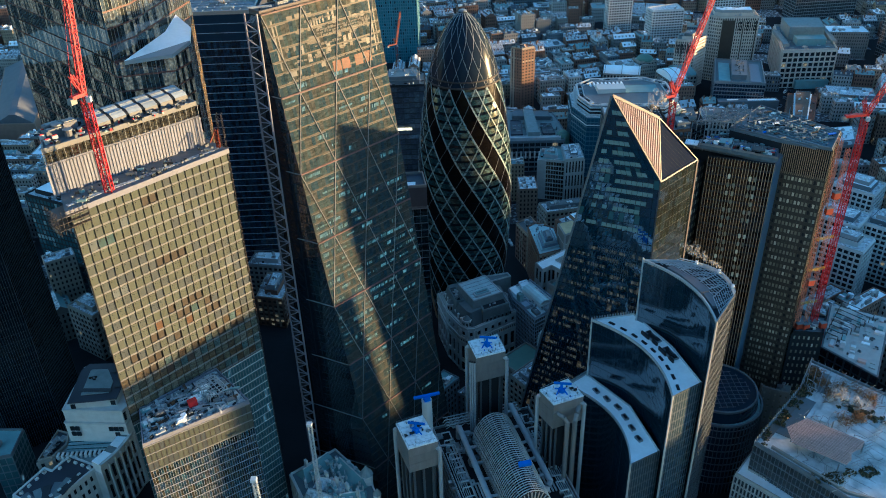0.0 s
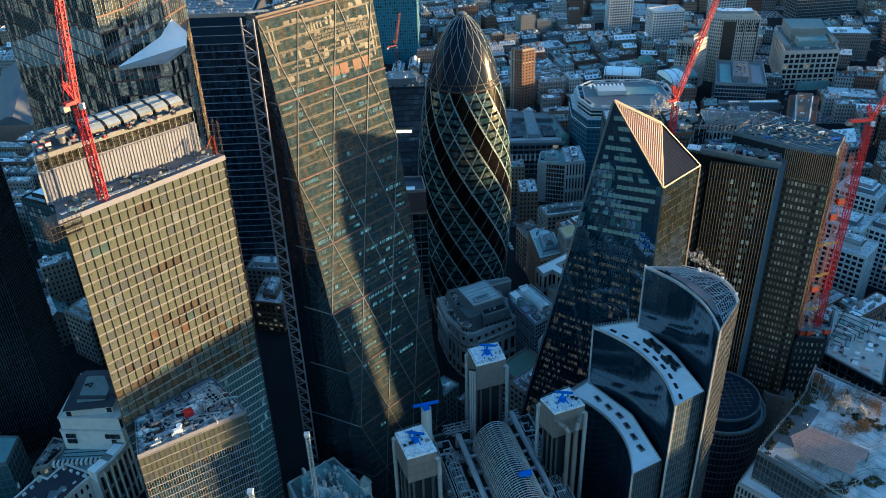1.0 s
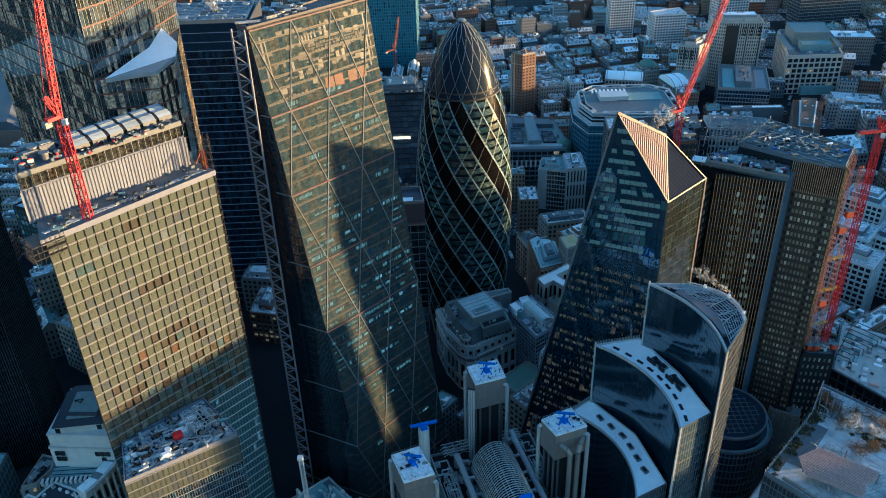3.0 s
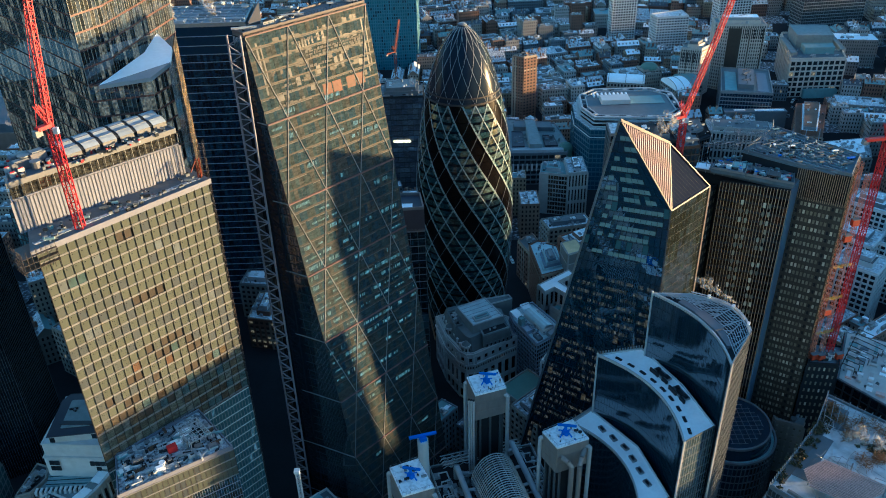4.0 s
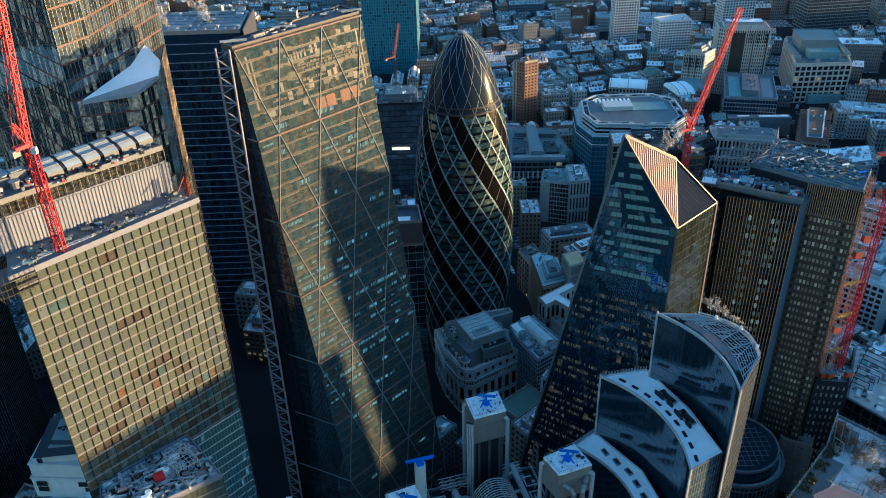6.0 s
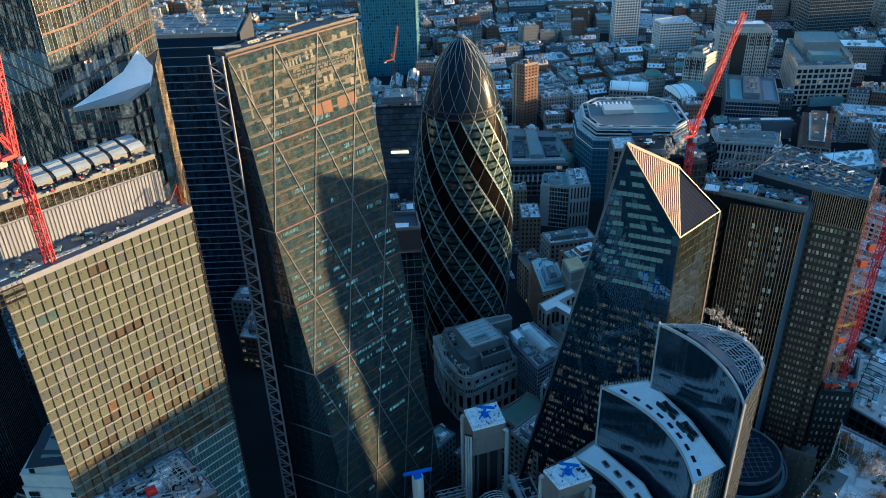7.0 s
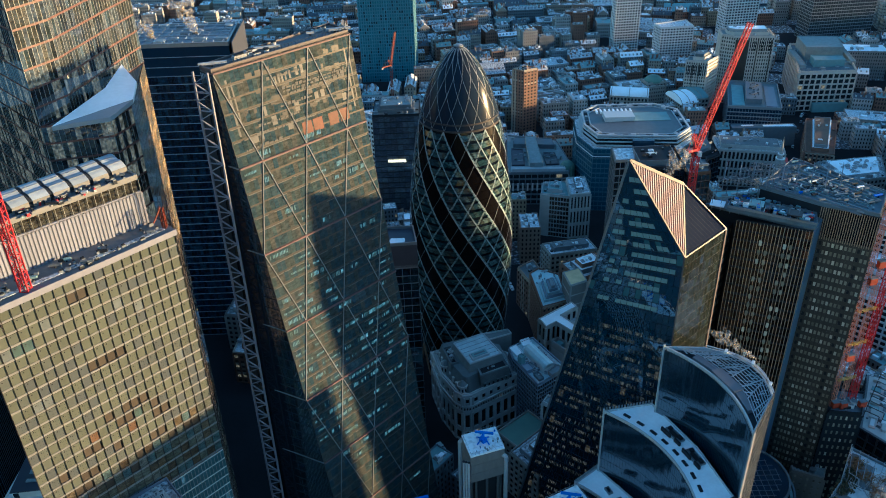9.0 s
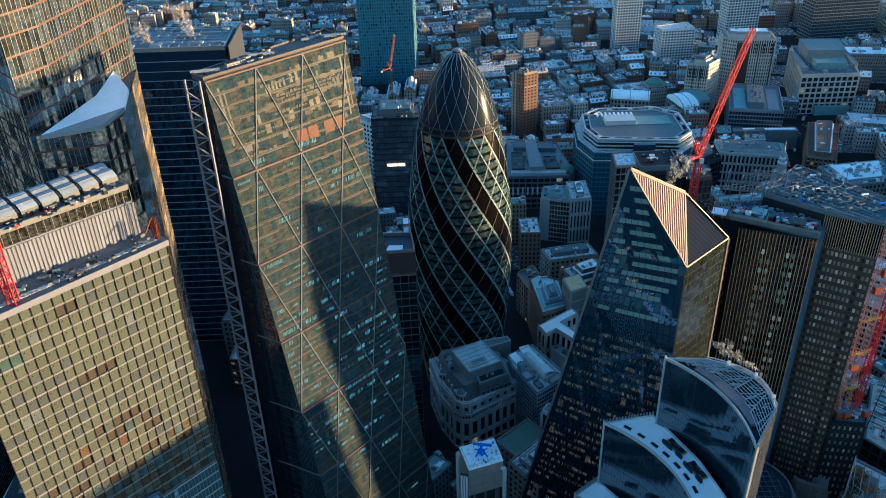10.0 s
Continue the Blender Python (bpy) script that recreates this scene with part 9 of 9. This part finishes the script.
def low_building(m, x, y, w, d, ang, h, rng, style):
    """Adds one small building to m. Slots: 0-4 walls, 5 window, 6-8 roofs, 9 chimney."""
    ca, sa = math.cos(ang), math.sin(ang)

    def P(a, b):
        return (x + a * ca - b * sa, y + a * sa + b * ca)

    poly = [P(-w / 2, -d / 2), P(w / 2, -d / 2), P(w / 2, d / 2), P(-w / 2, d / 2)]
    wall = rng.choice((0, 1, 1, 1, 2, 2, 3, 4, 10))
    m.prism(poly, 0, h, wall)
    roof = rng.choice((6, 6, 7, 7, 8, 8, 11, 12, 12, 13))
    if style < 0.45:
        rz = min(w, d) * rng.uniform(0.28, 0.42)
        if w >= d:
            r0, r1 = P(-w / 2, 0), P(w / 2, 0)
            v = [(*poly[0], h), (*poly[1], h), (*poly[2], h), (*poly[3], h), (*r0, h + rz), (*r1, h + rz)]
            m.add(v, [(0, 1, 5, 4)], roof)
            m.add(v, [(2, 3, 4, 5)], rng.choice((roof, 7)))
            m.add(v, [(1, 2, 5), (3, 0, 4)], wall)
        else:
            r0, r1 = P(0, -d / 2), P(0, d / 2)
            v = [(*poly[0], h), (*poly[1], h), (*poly[2], h), (*poly[3], h), (*r0, h + rz), (*r1, h + rz)]
            m.add(v, [(1, 2, 5, 4)], roof)
            m.add(v, [(3, 0, 4, 5)], rng.choice((roof, 7)))
            m.add(v, [(0, 1, 4), (2, 3, 5)], wall)
        for _ in range(rng.randint(2, 5)):
            c = P(rng.uniform(-.45, .45) * w, rng.uniform(-.3, .3) * d)
            m.box((*c, h), 1.4, 0.9, rz + 1.5, math.degrees(ang), 9)
        for k in range(int(max(w, d) / 4)):
            g = (k + 0.5) / int(max(w, d) / 4) - 0.5
            for sd in (-0.3, 0.3):
                c = P(g * w, sd * d) if w >= d else P(sd * w, g * d)
                m.box((*c, h), 1.3, 1.3, rz * 0.4 + 1.1, math.degrees(ang), rng.choice((wall, 3, 10)))
    else:
        m.rim(poly, h, h + 0.9, 0.5, wall)
        m.prism(inset(poly, 0.55), h, h + 0.35, roof)
        for _ in range(rng.randint(8, 16)):
            c = P(rng.uniform(-.38, .38) * w, rng.uniform(-.34, .34) * d)
            m.box((*c, h + 0.35), rng.uniform(0.8, w * 0.2), rng.uniform(0.8, d * 0.22), rng.uniform(0.6, 2.6), math.degrees(ang), rng.choice((2, 2, 3, 6, 8, 10, 11)))
    fl = max(2, int(h / 3.3))
    for i in range(4):
        p, q = V(poly[i]), V(poly[(i + 1) % 4])
        o = V((q.y - p.y, p.x - q.x)).normalized()
        if o.dot(V((0, 25)) - p) <= 0:
            continue
        ln = (q - p).length
        n = int(ln / 2.3)
        if n < 1:
            continue
        dd = (q - p) / n
        e = V((o.x, o.y, 0)) * 0.06
        for k in range(n):
            a, b = p + dd * (k + 0.3), p + dd * (k + 0.7)
            for f in range(fl):
                z0 = 0.9 + f * h / fl
                z1 = z0 + h / fl * 0.52
                m.add([V((*a, z0)) + e, V((*b, z0)) + e, V((*b, z1)) + e, V((*a, z1)) + e], [(0, 1, 2, 3)], 5)


PAVE_SNOW = patchy_snow("snowy_paving", (0.075, 0.078, 0.085), 0.4, 0.62, 0.12)
YELLOW_BRICK = material("stock_brick", (0.28, 0.23, 0.16), 0.85, scale=0.3, grain=0.25)
CITY_MATS = [STONE, BRICK, CONCRETE, PALE_STONE, YELLOW_BRICK, WINDOW, PATCH_SNOW, TILE_SNOW, SNOW, BRICK, LEAD_GREY, THIN_SNOW, TEAL_ROOF, SLATE]
rng = random.Random(77)
far, slab = Mesh(), Mesh()
near_count = 0
for gy in range(-2, 38):
    for gx in range(-20, 21):
        bx, by = gx * 48 + (gy % 2) * 20, 200 + gy * 33
        skew = 0.16 * math.sin(gx * 0.7 + gy * 0.31) + (0.72 if by < 440 else 0.10 - 0.25 * (gx > 4))
        if by > 1420 or abs(bx) > 260 + by * 0.62:
            continue
        kind = rng.random()
        slots = ((-15, -8, 17, 10), (4, -9, 17, 9), (-17, 7, 12, 11), (-3, 8, 13, 10), (13, 7, 15, 12)) if kind < 0.45 else ((-12, -8, 24, 10), (12, -4, 13, 20), (-11, 8, 25, 10)) if kind < 0.75 else ((0, 0, 42, 24),) if kind < 0.81 else ((0, -12, 46, 9), (0, 12, 46, 9), (-19, 0, 9, 15), (19, 0, 9, 15)) if kind < 0.9 else ((-14, 0, 12, 30), (2, 0, 11, 30), (17, 0, 11, 30)) if kind < 0.95 else ((-4, -8, 44, 9), (2, 7, 40, 10))
        hb = (rng.uniform(9, 17) if by > 640 else rng.uniform(16, 27)) * (1.0 if rng.random() < 0.82 else 1.7)
        ca, sa = math.cos(skew), math.sin(skew)
        # blocks out of view on the sun side, made taller to shade the low roofs
        if bx > 345 and by < 620:
            hb = rng.uniform(48, 62) + (16 if 330 < by < 470 else 0)
        elif bx > 300 and by < 560:
            hb = rng.uniform(30, 46)
        if by > 430 and not blocked(bx, by, 10):
            slab.box((bx, by, 0.004), 45, 30, 0.16, math.degrees(skew))
        for sx, sy, w, d in slots:
            x, y = bx + sx * ca - sy * sa + rng.uniform(-1, 1), by + sx * sa + sy * ca + rng.uniform(-1, 1)
            if blocked(x, y, max(w, d) * 0.45) or math.hypot(x, y - 25) < 120:
                continue
            h = hb * rng.uniform(0.75, 1.3) * (1.7 if rng.random() < 0.05 else 1)
            h = min(h, 30) if y > 480 and x < 340 else h
            style = rng.random() if h < 20 else 0.9
            if near_count < 230 and 300 < y < 760 and -130 < x < 330:
                near_count += 1
                one = Mesh()
                low_building(one, x, y, w, d, skew, h, rng, style)
                o = V((x, y, 0))
                me = bpy.data.meshes.new("low_building")
                me.from_pydata([(a - x, b - y, c) for a, b, c in one.v], [], one.f)
                for mt in CITY_MATS:
                    me.materials.append(mt)
                me.polygons.foreach_set("material_index", one.m)
                ob = new("low_building", me)
                ob.location = o
                tagged(ob, "low city building with pitched roof and snow" if style < 0.45 else "low city building with flat snowy roof and plant", "building", "low city buildings")
            else:
                low_building(far, x, y, w, d, skew, h, rng, style)
single("far_city", far, CITY_MATS, "low brick and stone streets, snowy roofs, taller unseen blocks shading them", "buildings", kind="stuff")
single("pavement", slab, PAVE_SNOW, "raised pavements and yards dusted with snow", "pavement", kind="structure")


# ---- steam from roof vents ----
def steam(x, y, z, dx, dy, h, r, seed):
    rg = random.Random(seed)
    m = Mesh()
    n, k, l = 90, 8, 5
    for i in range(n):
        f = i / (n - 1)
        c = V((x + dx * f ** 1.2 + rg.uniform(-1, 1) * r * (0.1 + f), y + dy * f ** 1.2 + rg.uniform(-1, 1) * r * f, z + h * f + rg.uniform(-.7, .7) * r * (0.1 + f)))
        rr = r * (0.12 + 0.26 * f) * rg.uniform(0.5, 1.2)
        v = [c + V((0, 0, -rr))] + [c + V((math.cos(a * math.tau / k) * math.sin(b * math.pi / l), math.sin(a * math.tau / k) * math.sin(b * math.pi / l), -math.cos(b * math.pi / l))) * rr * rg.uniform(.85, 1.15) for b in range(1, l) for a in range(k)] + [c + V((0, 0, rr))]
        fs = [(0, 1 + (a + 1) % k, 1 + a) for a in range(k)] + [(1 + b * k + a, 1 + b * k + (a + 1) % k, 1 + (b + 1) * k + (a + 1) % k, 1 + (b + 1) * k + a) for b in range(l - 2) for a in range(k)] + [(len(v) - 1, len(v) - 1 - k + a, len(v) - 1 - k + (a + 1) % k) for a in range(k)]
        m.add(v, fs)
    single("steam_plume", m, STEAM, "thin pale steam drifting from a roof vent", "steam", "steam plumes", kind="stuff", smooth=True)


STEAM = bpy.data.materials.new("steam")
STEAM.use_nodes = True
sn, sk = STEAM.node_tree.nodes, STEAM.node_tree.links
mixs, clear, haze, tex, geo = sn.new("ShaderNodeMixShader"), sn.new("ShaderNodeBsdfTransparent"), sn.new("ShaderNodeBsdfDiffuse"), sn.new("ShaderNodeTexNoise"), sn.new("ShaderNodeNewGeometry")
haze.inputs[0].default_value = (0.82, 0.78, 0.72, 1)
tex.inputs["Scale"].default_value, tex.inputs["Detail"].default_value = 0.6, 6
sk.new(geo.outputs["Position"], tex.inputs[0])
rmp = sn.new("ShaderNodeMapRange")
rmp.inputs[1].default_value, rmp.inputs[2].default_value, rmp.inputs[4].default_value = 0.38, 0.68, 0.14
sk.new(tex.outputs[0], rmp.inputs[0])
sk.new(rmp.outputs[0], mixs.inputs[0])
sk.new(clear.outputs[0], mixs.inputs[1])
sk.new(haze.outputs[0], mixs.inputs[2])
sk.new(mixs.outputs[0], sn["Material Output"].inputs[0])
steam(78, 300, 165, 9, 6, 10, 3.2, 1)
steam(103, 254, 126, -13, 4, 9, 2.6, 2)
steam(163.5, 250, 60.5, -6, 4, 4.5, 3.4, 3)
steam(164.5, 250.5, 60.5, 3, -1, 3, 2.6, 8)
steam(-118, 462, 175, -8, 4, 16, 5.0, 4)
steam(-138, 456, 175, -5, 3, 8, 4.0, 5)
